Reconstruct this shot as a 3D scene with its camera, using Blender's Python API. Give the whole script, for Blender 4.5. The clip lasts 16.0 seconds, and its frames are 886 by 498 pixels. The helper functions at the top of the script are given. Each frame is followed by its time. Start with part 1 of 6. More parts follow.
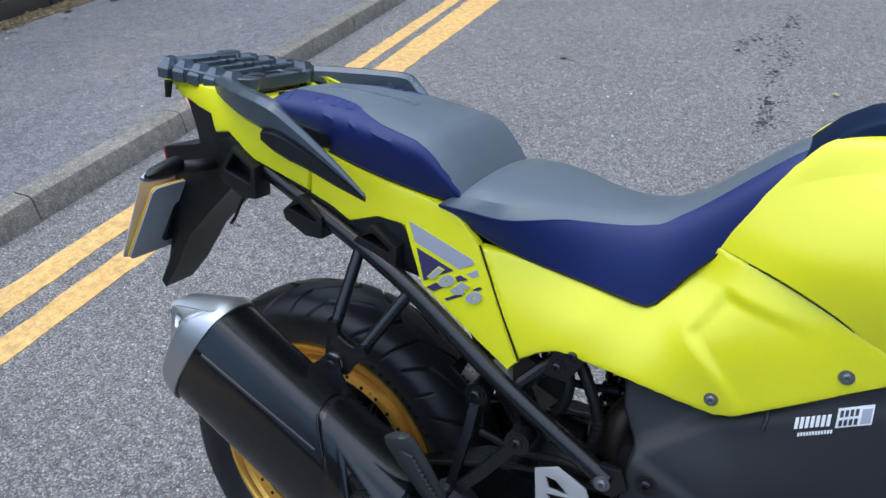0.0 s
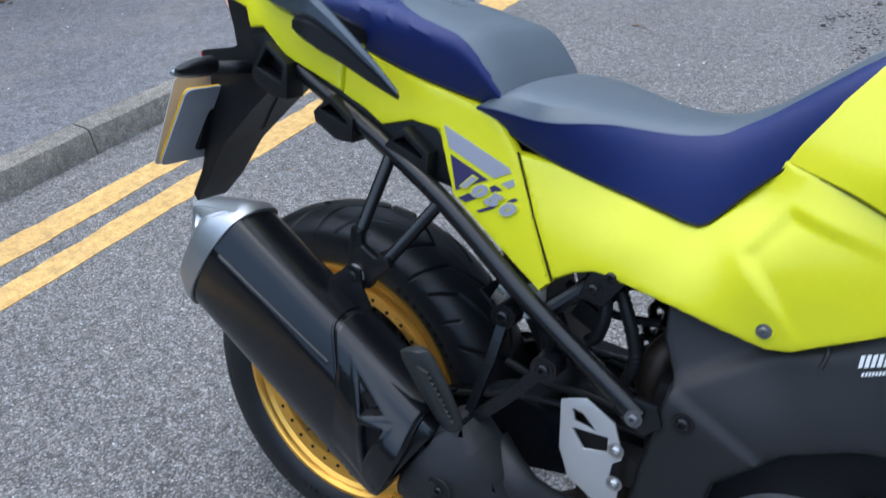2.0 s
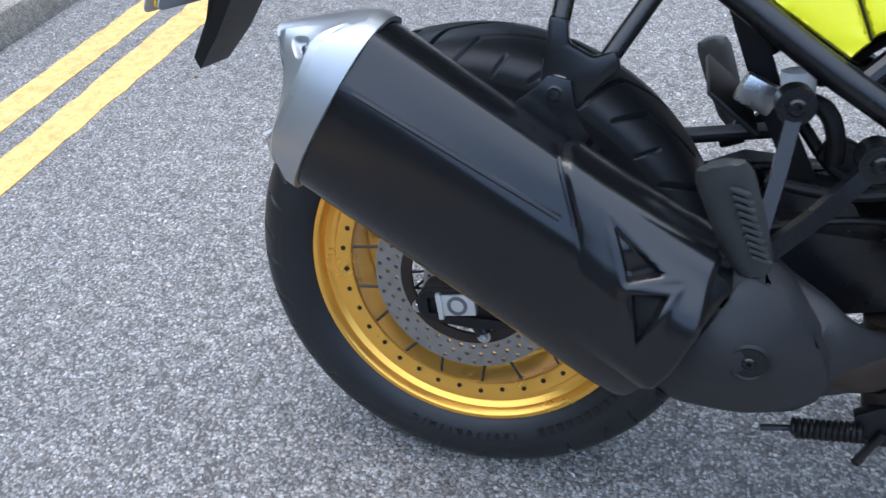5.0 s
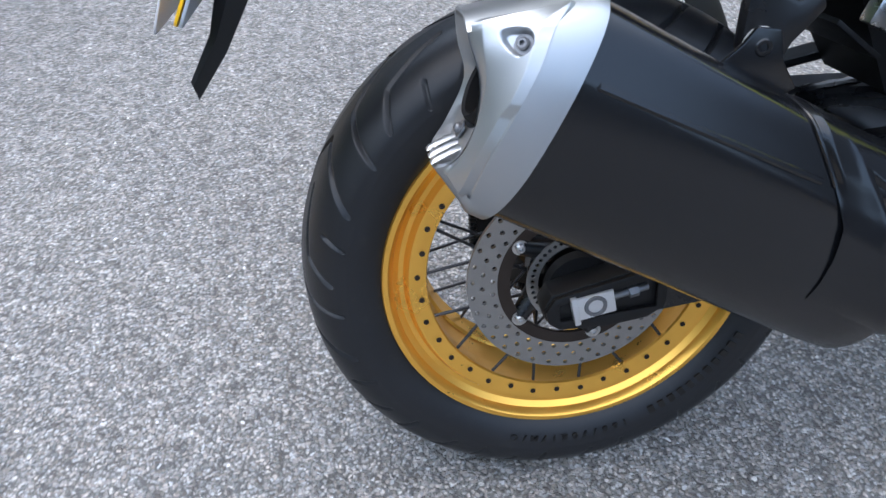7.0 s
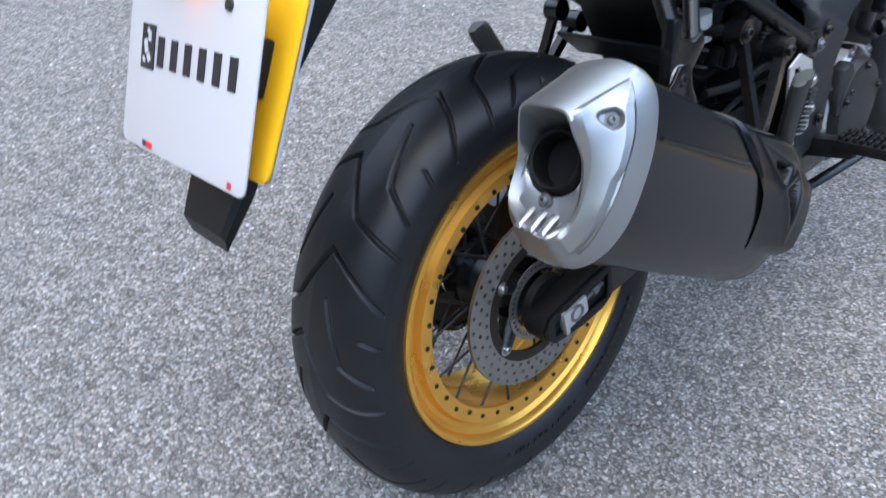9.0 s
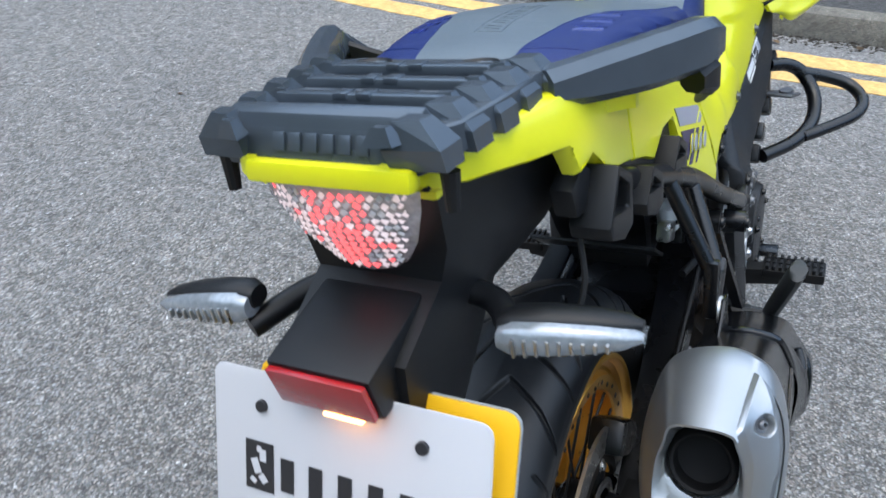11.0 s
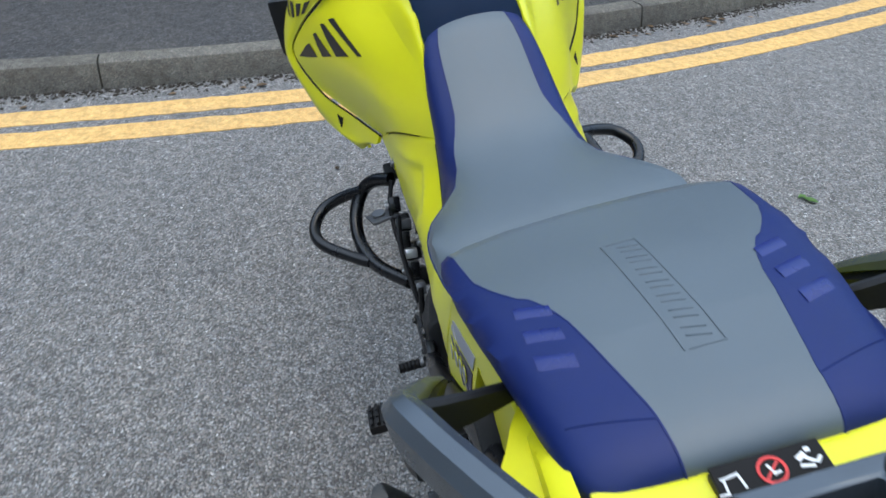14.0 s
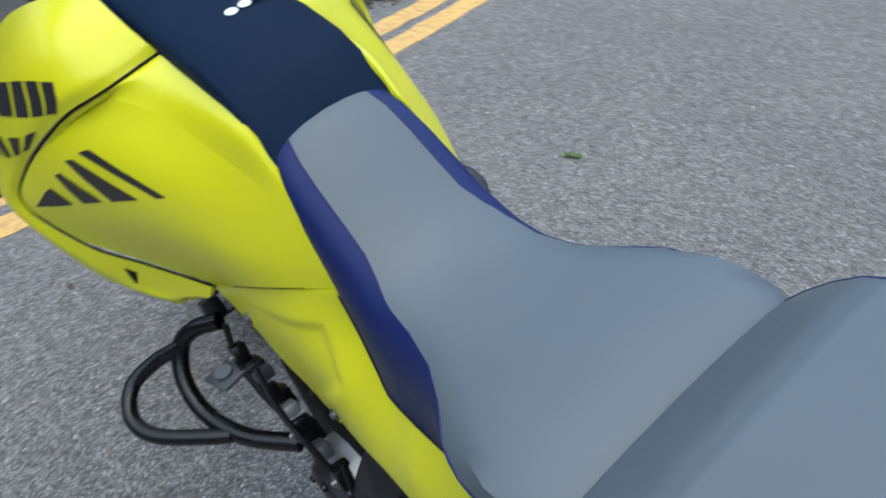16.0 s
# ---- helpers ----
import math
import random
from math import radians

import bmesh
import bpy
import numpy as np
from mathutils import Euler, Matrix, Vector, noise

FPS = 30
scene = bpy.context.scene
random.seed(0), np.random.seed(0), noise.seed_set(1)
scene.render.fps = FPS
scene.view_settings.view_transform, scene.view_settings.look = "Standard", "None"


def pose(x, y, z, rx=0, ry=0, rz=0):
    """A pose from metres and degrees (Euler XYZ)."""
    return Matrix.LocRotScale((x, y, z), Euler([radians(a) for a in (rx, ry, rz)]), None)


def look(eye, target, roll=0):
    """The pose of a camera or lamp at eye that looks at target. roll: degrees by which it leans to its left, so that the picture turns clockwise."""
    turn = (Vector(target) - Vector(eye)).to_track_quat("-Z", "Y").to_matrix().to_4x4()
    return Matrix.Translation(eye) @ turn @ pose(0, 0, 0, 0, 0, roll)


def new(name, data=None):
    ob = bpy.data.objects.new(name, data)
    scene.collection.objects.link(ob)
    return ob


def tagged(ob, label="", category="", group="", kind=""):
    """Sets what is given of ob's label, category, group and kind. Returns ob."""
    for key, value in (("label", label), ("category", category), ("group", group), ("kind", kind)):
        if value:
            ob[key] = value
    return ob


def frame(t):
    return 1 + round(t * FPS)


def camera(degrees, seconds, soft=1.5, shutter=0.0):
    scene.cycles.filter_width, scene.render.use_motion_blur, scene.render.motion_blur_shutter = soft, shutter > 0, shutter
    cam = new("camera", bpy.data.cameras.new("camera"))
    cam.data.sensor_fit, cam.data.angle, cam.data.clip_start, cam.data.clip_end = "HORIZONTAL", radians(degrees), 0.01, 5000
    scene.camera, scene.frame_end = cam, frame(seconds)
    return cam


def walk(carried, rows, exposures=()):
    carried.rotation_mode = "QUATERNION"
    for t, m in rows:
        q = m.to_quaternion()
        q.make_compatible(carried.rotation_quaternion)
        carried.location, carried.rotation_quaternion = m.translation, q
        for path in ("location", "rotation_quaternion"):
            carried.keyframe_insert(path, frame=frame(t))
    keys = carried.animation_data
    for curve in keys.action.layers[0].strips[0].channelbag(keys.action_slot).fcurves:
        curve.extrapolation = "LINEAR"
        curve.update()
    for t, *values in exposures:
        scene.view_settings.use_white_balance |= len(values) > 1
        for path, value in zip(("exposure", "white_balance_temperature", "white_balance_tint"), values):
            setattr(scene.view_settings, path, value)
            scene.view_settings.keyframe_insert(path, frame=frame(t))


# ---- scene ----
cam = camera(60.7, 16.0, soft=1.5, shutter=0.4)

PATH = [
    (0, (0.707, -0.74, 1.355), (-0.131, 0.757, 0.327), -4.1),
    (0.5, (0.748, -0.71, 1.349), (-0.153, 0.763, 0.34), -4.4),
    (1, (0.756, -0.691, 1.34), (-0.183, 0.762, 0.337), -4.4),
    (1.5, (0.75, -0.694, 1.304), (-0.214, 0.731, 0.282), -3.3),
    (2, (0.724, -0.711, 1.227), (-0.235, 0.689, 0.168), -2.9),
    (2.5, (0.663, -0.746, 1.141), (-0.235, 0.675, 0.058), -3.1),
    (3, (0.587, -0.799, 1.08), (-0.205, 0.653, -0.044), -2.7),
    (3.5, (0.516, -0.827, 1.049), (-0.2, 0.65, -0.093), -3.4),
    (4, (0.441, -0.803, 1.024), (-0.209, 0.694, -0.132), -4.8),
    (4.5, (0.334, -0.746, 0.998), (-0.267, 0.744, -0.194), -5.5),
    (5, (0.238, -0.71, 0.978), (-0.314, 0.761, -0.26), -5.0),
    (5.2, (0.199, -0.704, 0.976), (-0.316, 0.77, -0.274), -4.7),
    (7.3, (-0.263, -0.576, 0.953), (0.016, 0.868, -0.403), -1.9),
    (7.5, (-0.288, -0.548, 0.964), (0.076, 0.867, -0.401), -1.2),
    (8, (-0.4, -0.504, 0.967), (0.191, 0.829, -0.402), 0.6),
    (8.5, (-0.533, -0.477, 0.976), (0.33, 0.731, -0.364), 2.4),
    (9, (-0.626, -0.446, 1.033), (0.448, 0.657, -0.243), 3.0),
    (9.5, (-0.651, -0.378, 1.103), (0.521, 0.676, -0.128), 1.6),
    (9.7, (-0.663, -0.333, 1.134), (0.537, 0.695, -0.092), 1.5),
    (11.8, (-0.632, 0.104, 1.24), (0.948, 0.55, 0.098), 3.3),
    (12, (-0.595, 0.136, 1.251), (1.004, 0.54, 0.119), 2.9),
    (12.5, (-0.515, 0.225, 1.277), (1.123, 0.484, 0.159), 3.3),
    (13, (-0.449, 0.328, 1.286), (1.213, 0.349, 0.173), 3.5),
    (13.5, (-0.396, 0.422, 1.279), (1.253, 0.227, 0.164), 2.9),
    (14, (-0.336, 0.457, 1.272), (1.301, 0.155, 0.163), 1.5),
    (14.5, (-0.225, 0.476, 1.28), (1.404, 0.085, 0.188), -0.6),
    (15, (-0.135, 0.494, 1.284), (1.472, 0.018, 0.192), -1.7),
    (15.5, (-0.046, 0.526, 1.281), (1.482, -0.133, 0.17), -2.6),
    (16, (0.072, 0.557, 1.269), (1.398, -0.403, 0.12), -3.7),
]
EXPOSURES = [(0, 1.43, 6480, 8), (1.2, 1.42, 6400, 8), (2.5, 1.55, 6300, 7), (3.5, 1.75, 6000, 7), (5, 1.96, 6400, 9), (8, 2.06, 6650, 9), (9.5, 1.92, 6450, 8), (12, 1.54, 6720, 4), (14, 1.32, 6560, 4), (16, 1.27, 6700, 4)]
walk(cam, [(t, look(eye, target, roll)) for t, eye, target, roll in PATH], EXPOSURES)

# ---- light ----
world = bpy.data.worlds.new("sky")
scene.world = world
world.use_nodes = True
wn, wl = world.node_tree.nodes, world.node_tree.links
sky = wn.new("ShaderNodeTexSky")
sky.sky_type, sky.sun_disc = "NISHITA", False
sky.sun_elevation, sky.sun_rotation = radians(80), radians(291)
sky.air_density, sky.dust_density, sky.ozone_density = 1.0, 1.5, 1.0
wn["Background"].inputs["Strength"].default_value = 0.15
wl.new(sky.outputs["Color"], wn["Background"].inputs["Color"])
sun_data = bpy.data.lights.new("sun", "SUN")
sun_data.energy, sun_data.angle, sun_data.color = 0.85, radians(122), (0.94, 0.98, 0.97)
sun = new("sun", sun_data)
sun.matrix_world = look((-0.4, 0.15, 5.2), (0, 0, 0))


# ---- materials ----
def material(name, color, rough=0.5, metal=0.0, coat=0.0, vary=0.12, scale=18.0, grain=0.0, grain_scale=900.0,
             spot=0.0, sheen=0.0, per_object=0.0, rough_vary=0.1, spec=0.5):
    """A surface with blotchy variation of tone and gloss at a large scale and relief at a fine one."""
    m = bpy.data.materials.new(name)
    m.use_nodes = True
    nt = m.node_tree
    b = nt.nodes["Principled BSDF"]
    tc = nt.nodes.new("ShaderNodeTexCoord")
    big = nt.nodes.new("ShaderNodeTexNoise")
    big.inputs["Scale"].default_value, big.inputs["Detail"].default_value = scale, 6
    nt.links.new(tc.outputs["Object"], big.inputs["Vector"])
    mix = nt.nodes.new("ShaderNodeMix")
    mix.data_type = "RGBA"
    mix.inputs["A"].default_value = (*[c * (1 - vary) for c in color], 1)
    mix.inputs["B"].default_value = (*[min(1, c * (1 + vary)) for c in color], 1)
    nt.links.new(big.outputs["Fac"], mix.inputs["Factor"])
    out = mix.outputs["Result"]
    if per_object:
        oi = nt.nodes.new("ShaderNodeObjectInfo")
        hsv = nt.nodes.new("ShaderNodeHueSaturation")
        mr = nt.nodes.new("ShaderNodeMapRange")
        mr.inputs["To Min"].default_value, mr.inputs["To Max"].default_value = 1 - per_object, 1 + per_object
        nt.links.new(oi.outputs["Random"], mr.inputs["Value"])
        nt.links.new(mr.outputs["Result"], hsv.inputs["Value"])
        nt.links.new(out, hsv.inputs["Color"])
        out = hsv.outputs["Color"]
    if spot:
        sp = nt.nodes.new("ShaderNodeTexNoise")
        sp.inputs["Scale"].default_value, sp.inputs["Detail"].default_value = 55, 8
        ra = nt.nodes.new("ShaderNodeValToRGB")
        ra.color_ramp.elements[0].position, ra.color_ramp.elements[1].position = 0.58, 0.75
        nt.links.new(tc.outputs["Object"], sp.inputs["Vector"])
        nt.links.new(sp.outputs["Fac"], ra.inputs["Fac"])
        dust = nt.nodes.new("ShaderNodeMix")
        dust.data_type = "RGBA"
        dust.inputs["B"].default_value = (0.22, 0.2, 0.17, 1)
        sc = nt.nodes.new("ShaderNodeMath")
        sc.operation = "MULTIPLY"
        sc.inputs[1].default_value = spot
        nt.links.new(ra.outputs["Color"], sc.inputs[0])
        nt.links.new(sc.outputs[0], dust.inputs["Factor"])
        nt.links.new(out, dust.inputs["A"])
        out = dust.outputs["Result"]
    nt.links.new(out, b.inputs["Base Color"])
    mr = nt.nodes.new("ShaderNodeMapRange")
    mr.inputs["To Min"].default_value, mr.inputs["To Max"].default_value = max(0.02, rough - rough_vary), min(1, rough + rough_vary)
    nt.links.new(big.outputs["Fac"], mr.inputs["Value"])
    nt.links.new(mr.outputs["Result"], b.inputs["Roughness"])
    b.inputs["Metallic"].default_value = metal
    b.inputs["Coat Weight"].default_value = coat
    b.inputs["Specular IOR Level"].default_value = spec
    b.inputs["Coat Roughness"].default_value = 0.12
    b.inputs["Sheen Weight"].default_value = sheen
    if grain:
        fine = nt.nodes.new("ShaderNodeTexNoise")
        fine.inputs["Scale"].default_value, fine.inputs["Detail"].default_value = grain_scale, 3
        nt.links.new(tc.outputs["Object"], fine.inputs["Vector"])
        bump = nt.nodes.new("ShaderNodeBump")
        bump.inputs["Strength"].default_value, bump.inputs["Distance"].default_value = grain, 0.001
        nt.links.new(fine.outputs["Fac"], bump.inputs["Height"])
        nt.links.new(bump.outputs["Normal"], b.inputs["Normal"])
    return m


YELLOW = material("yellow_paint", (0.70, 0.685, 0.011), 0.36, coat=0.3, vary=0.03, scale=6, rough_vary=0.06)
BLUE = material("blue_vinyl", (0.0030, 0.0135, 0.096), 0.5, vary=0.12, scale=30, grain=0.3, grain_scale=1400, spec=0.34)
GREY = material("grey_vinyl", (0.082, 0.106, 0.124), 0.42, vary=0.12, scale=9, grain=0.3, grain_scale=1600, spec=0.62)
NAVY = material("navy_plastic", (0.005, 0.024, 0.070), 0.5, vary=0.08, grain=0.3, grain_scale=1500, spec=0.18)
BLACK = material("black_plastic", (0.006, 0.0066, 0.0078), 0.42, vary=0.2, grain=0.25, grain_scale=1200, spot=0.008, spec=0.34)
MATT_BLACK = material("matt_black_plastic", (0.0135, 0.0145, 0.0165), 0.5, vary=0.12, scale=12, grain=0.3, grain_scale=1300, spec=0.38)
BLACK_DEEP = material("near_black", (0.0025, 0.0025, 0.003), 0.7, vary=0.2, spec=0.3)
SATIN = material("satin_black_steel", (0.004, 0.0045, 0.0058), 0.28, vary=0.2, grain=0.06, spec=0.48)
MUFFLER = material("muffler_black", (0.0045, 0.0050, 0.0062), 0.21, vary=0.25, scale=7, grain=0.05, grain_scale=700, spot=0.004, spec=0.5, rough_vary=.05)
GUNMETAL = material("grey_rack_coat", (0.080, 0.098, 0.118), 0.24, metal=0.45, vary=0.2, scale=20, grain=0.2, grain_scale=900)
SILVER = material("silver_cast", (0.38, 0.397, 0.412), 0.38, metal=0.85, vary=0.08, grain=0.08)
BLUE_SHINY = material("blue_vinyl_gloss", (0.008, 0.018, 0.13), 0.28, vary=0.1, scale=30, grain=0.1, grain_scale=1400)
STEEL_DARK = material("grey_steel", (0.16, 0.165, 0.175), 0.4, metal=0.6, vary=0.15, scale=30, grain=0.1)
SPOKE_STEEL = material("dull_spoke_steel", (0.035, 0.035, 0.038), 0.4, metal=0.4, vary=0.2, scale=30)
ALU = material("brushed_aluminium", (0.62, 0.63, 0.64), 0.4, metal=0.75, vary=0.06, grain=0.1)
STEEL = material("bright_steel", (0.5, 0.5, 0.5), 0.3, metal=1.0, vary=0.15, scale=60)
DISC = material("brake_disc_steel", (0.3, 0.29, 0.28), 0.42, metal=0.9, vary=0.15, scale=40)
RUST = material("heat_stained_steel", (0.034, 0.025, 0.020), 0.5, metal=0.6, vary=0.4, scale=25)
GOLD = material("gold_anodised", (0.86, 0.46, 0.085), 0.30, metal=0.8, vary=0.06, grain=0.05)
RUBBER = material("tyre_rubber", (0.011, 0.012, 0.014), 0.42, vary=0.22, scale=22, grain=0.2, grain_scale=600, spot=0.03, spec=0.35)
RUBBER_TEXT = material("tyre_lettering", (0.003, 0.003, 0.0035), 0.35, vary=0.1)
WORN_RUBBER = material("worn_grey_rubber", (0.022, 0.025, 0.026), 0.5, vary=0.25, scale=60, grain=0.3)
PLATE_BACK = material("grey_plate_back", (0.36, 0.385, 0.41), 0.45, vary=0.1)
CABLE = material("black_rubber_hose", (0.005, 0.005, 0.0055), 0.5, vary=0.2, spec=0.3)
WHITE = material("white_plate", (0.53, 0.53, 0.55), 0.35, vary=0.02, scale=4)
PLATE_YELLOW = material("yellow_plate", (0.85, 0.47, 0.01), 0.4, vary=0.03)
INK = material("black_print", (0.02, 0.02, 0.023), 0.45, vary=0.1)
INK_NAVY = material("navy_print", (0.03, 0.025, 0.09), 0.4, vary=0.05)
INK_GREY = material("grey_print", (0.3, 0.31, 0.36), 0.4, vary=0.05)
PRINT_WHITE = material("white_print", (0.7, 0.72, 0.72), 0.45, vary=0.05)
RED_PRINT = material("red_print", (0.6, 0.03, 0.03), 0.45, vary=0.05)
REFLECTOR = material("red_reflector", (0.34, 0.008, 0.012), 0.18, coat=0.5, vary=0.15, scale=200, grain=0.3, grain_scale=800)
CLEAR = material("smoky_clear_lens", (0.55, 0.57, 0.6), 0.15, metal=0.5, coat=1.0, vary=0.5, scale=160, grain=0.6, grain_scale=300)


GLASSY = material("grey_glassy_lens", (0.26, 0.29, 0.32), 0.12, metal=0.3, coat=0.8, vary=0.4, scale=160, grain=0.4, grain_scale=300)
LENS = material("bright_lens_facet", (0.75, 0.74, 0.76), 0.12, metal=0.2, coat=1.0, vary=0.2, scale=200)


def glow(name, color, strength, base):
    m = material(name, base, 0.2, coat=0.6, vary=0.3, scale=150, grain=0.5, grain_scale=350)
    b = m.node_tree.nodes["Principled BSDF"]
    b.inputs["Emission Color"].default_value, b.inputs["Emission Strength"].default_value = (*color, 1), strength
    return m


LENS_LIT = glow("lamp_lit_clear_lens", (1.0, 0.72, 0.76), 0.16, (0.62, 0.6, 0.61))
TAIL_ON = glow("lit_red_lens", (1.0, 0.12, 0.14), 0.55, (0.5, 0.05, 0.05))
LAMP_ON = glow("lit_plate_lamp", (1.0, 0.40, 0.12), 3.5, (0.8, 0.5, 0.3))


def ground_material(name, base, stone, scale, wear=0.25, stain=0.3, bump=0.6, speck=0.10, tint=(0.3, 0.26, 0.2), contrast=1.0):
    """Bound chippings: a dark binder with stones of many tones, pale flecks, stains and worn patches."""
    m = bpy.data.materials.new(name)
    m.use_nodes = True
    nt, N = m.node_tree, m.node_tree.nodes
    b = N["Principled BSDF"]
    tc = N.new("ShaderNodeTexCoord")

    def noise_at(s, detail, rough=0.6):
        n = N.new("ShaderNodeTexNoise")
        n.inputs["Scale"].default_value, n.inputs["Detail"].default_value, n.inputs["Roughness"].default_value = s, detail, rough
        nt.links.new(tc.outputs["Object"], n.inputs["Vector"])
        return n

    def ramp(src, stops):
        r = N.new("ShaderNodeValToRGB")
        while len(r.color_ramp.elements) < len(stops):
            r.color_ramp.elements.new(0.5)
        for e, (p, c) in zip(r.color_ramp.elements, stops):
            e.position, e.color = p, (*c, 1)
        nt.links.new(src, r.inputs["Fac"])
        return r.outputs["Color"]

    def blend(kind, fac, a, c):
        x = N.new("ShaderNodeMix")
        x.data_type, x.blend_type = "RGBA", kind
        if isinstance(fac, float):
            x.inputs["Factor"].default_value = fac
        else:
            nt.links.new(fac, x.inputs["Factor"])
        for key, v in (("A", a), ("B", c)):
            if isinstance(v, tuple):
                x.inputs[key].default_value = (*v, 1)
            else:
                nt.links.new(v, x.inputs[key])
        return x.outputs["Result"]

    warp = noise_at(scale * 0.4, 2)
    add = N.new("ShaderNodeVectorMath")
    add.operation = "MULTIPLY_ADD"
    add.inputs[1].default_value = (0.012, 0.012, 0.012)
    nt.links.new(warp.outputs["Color"], add.inputs[0])
    nt.links.new(tc.outputs["Object"], add.inputs[2])
    cells = N.new("ShaderNodeTexVoronoi")
    cells.inputs["Scale"].default_value = scale
    nt.links.new(add.outputs[0], cells.inputs["Vector"])
    sep = N.new("ShaderNodeSeparateColor")
    nt.links.new(cells.outputs["Color"], sep.inputs["Color"])
    chip = ramp(sep.outputs["Red"], [(p, tuple(c * (1 + (k - 1) * contrast) for c in stone)) for p, k in ((0.0, 0.40), (0.35, 0.78), (0.75, 1.13), (1.0, 1.72))])
    chip = blend("MULTIPLY", 0.7, chip, ramp(sep.outputs["Blue"], [(0.0, (1.10, 0.98, 0.90)), (0.5, (1.0, 1.0, 1.0)), (1.0, (0.93, 1.0, 1.08))]))
    inside = ramp(cells.outputs["Distance"], [(0.45, (1, 1, 1)), (0.85, (0, 0, 0))])
    col = blend("MIX", inside, base, chip)
    fleck = N.new("ShaderNodeTexVoronoi")
    fleck.inputs["Scale"].default_value = scale * 0.28
    nt.links.new(add.outputs[0], fleck.inputs["Vector"])
    sep2 = N.new("ShaderNodeSeparateColor")
    nt.links.new(fleck.outputs["Color"], sep2.inputs["Color"])
    rare = ramp(sep2.outputs["Green"], [(1 - speck, (0, 0, 0)), (1 - speck + 0.01, (1, 1, 1))])
    core = ramp(fleck.outputs["Distance"], [(0.12, (1, 1, 1)), (0.2, (0, 0, 0))])
    col = blend("MIX", blend("MULTIPLY", 1.0, rare, core), col, tuple(min(0.75, c * 3.2) for c in stone))
    grit = noise_at(scale * 6, 4)
    col = blend("OVERLAY", 0.75, col, ramp(grit.outputs["Fac"], [(0.25, (0.5 - 0.3 * contrast,) * 3), (0.75, (0.5 + 0.3 * contrast,) * 3)]))
    mott = noise_at(24, 7, 0.7)
    col = blend("MULTIPLY", 0.8, col, ramp(mott.outputs["Fac"], [(0.32, (0.62, 0.62, 0.62)), (0.68, (1.25, 1.25, 1.25))]))
    patch = noise_at(0.9, 8, 0.65)
    col = blend("MULTIPLY", stain, col, ramp(patch.outputs["Fac"], [(0.3, (0.55, 0.55, 0.57)), (0.62, (1.05, 1.03, 1.0))]))
    dirt = noise_at(2.7, 9, 0.7)
    col = blend("MIX", ramp(dirt.outputs["Fac"], [(0.48, (0, 0, 0)), (0.72, (wear, wear, wear))]), col, tint)
    nt.links.new(col, b.inputs["Base Color"])
    b.inputs["Roughness"].default_value = 0.9
    b.inputs["Specular IOR Level"].default_value = 0.10
    bp = N.new("ShaderNodeBump")
    bp.inputs["Strength"].default_value, bp.inputs["Distance"].default_value = bump, 0.004
    h = blend("ADD", 0.3, inside, grit.outputs["Color"])
    nt.links.new(h, bp.inputs["Height"])
    nt.links.new(bp.outputs["Normal"], b.inputs["Normal"])
    return m


ASPHALT = ground_material("worn_asphalt", (0.122, 0.121, 0.117), (0.276, 0.273, 0.264), 195, speck=0.06, wear=0.05, stain=0.35, bump=0.8)
TARMAC_PALE = ground_material("pale_footway_tarmac", (0.15, 0.152, 0.158), (0.21, 0.212, 0.22), 200, speck=0.02, bump=0.35)
TARMAC_DARK = ground_material("dark_footway_tarmac", (0.045, 0.045, 0.045), (0.09, 0.09, 0.09), 200, speck=0.03, bump=0.5, wear=0.06)
CONCRETE = ground_material("kerb_concrete", (0.225, 0.212, 0.182), (0.285, 0.27, 0.235), 320, speck=0.02, bump=0.3, stain=0.8, wear=0.5, tint=(0.09, 0.083, 0.066))
# same stained concrete for the near kerb, darker tone standing in for shade
CONCRETE_SHADED = ground_material("shaded_kerb_concrete", (0.153, 0.144, 0.124), (0.199, 0.189, 0.164), 320, speck=0.02, bump=0.3, stain=0.8, wear=0.5, tint=(0.09, 0.083, 0.066))
ROADPAINT = ground_material("yellow_road_paint", (0.62, 0.385, 0.14), (0.72, 0.46, 0.18), 150, speck=0.0, bump=0.35, stain=0.25, wear=0.2, tint=(0.3, 0.26, 0.19), contrast=0.2)
SOIL = ground_material("leaf_littered_soil", (0.07, 0.055, 0.035), (0.16, 0.13, 0.07), 60, speck=0.1, bump=0.8)
LEAF_GREEN = material("green_leaf", (0.13, 0.26, 0.06), 0.6, vary=0.3)
LEAF_PALE = material("pale_leaf", (0.42, 0.42, 0.24), 0.7, vary=0.3, per_object=0.3)
LEAF_DRY = material("dry_leaf", (0.2, 0.13, 0.07), 0.8, vary=0.4, per_object=0.4)
LITTER = material("gutter_crumbs", (0.035, 0.028, 0.02), 0.9, vary=0.5, scale=90)
HEDGE = material("hedge_leaves", (0.05, 0.085, 0.03), 0.6, vary=0.5, scale=30)
UNSEEN_WALL = material("unseen_wall_grey", (0.07, 0.072, 0.076), 0.9, vary=0.3, scale=1.5, grain=0.3, grain_scale=60)
TIMBER = material("dark_timber", (0.05, 0.042, 0.033), 0.8, vary=0.3, scale=12, grain=0.3, grain_scale=200)
STONE = material("pale_pebble", (0.5, 0.49, 0.46), 0.8, vary=0.2, per_object=0.3)


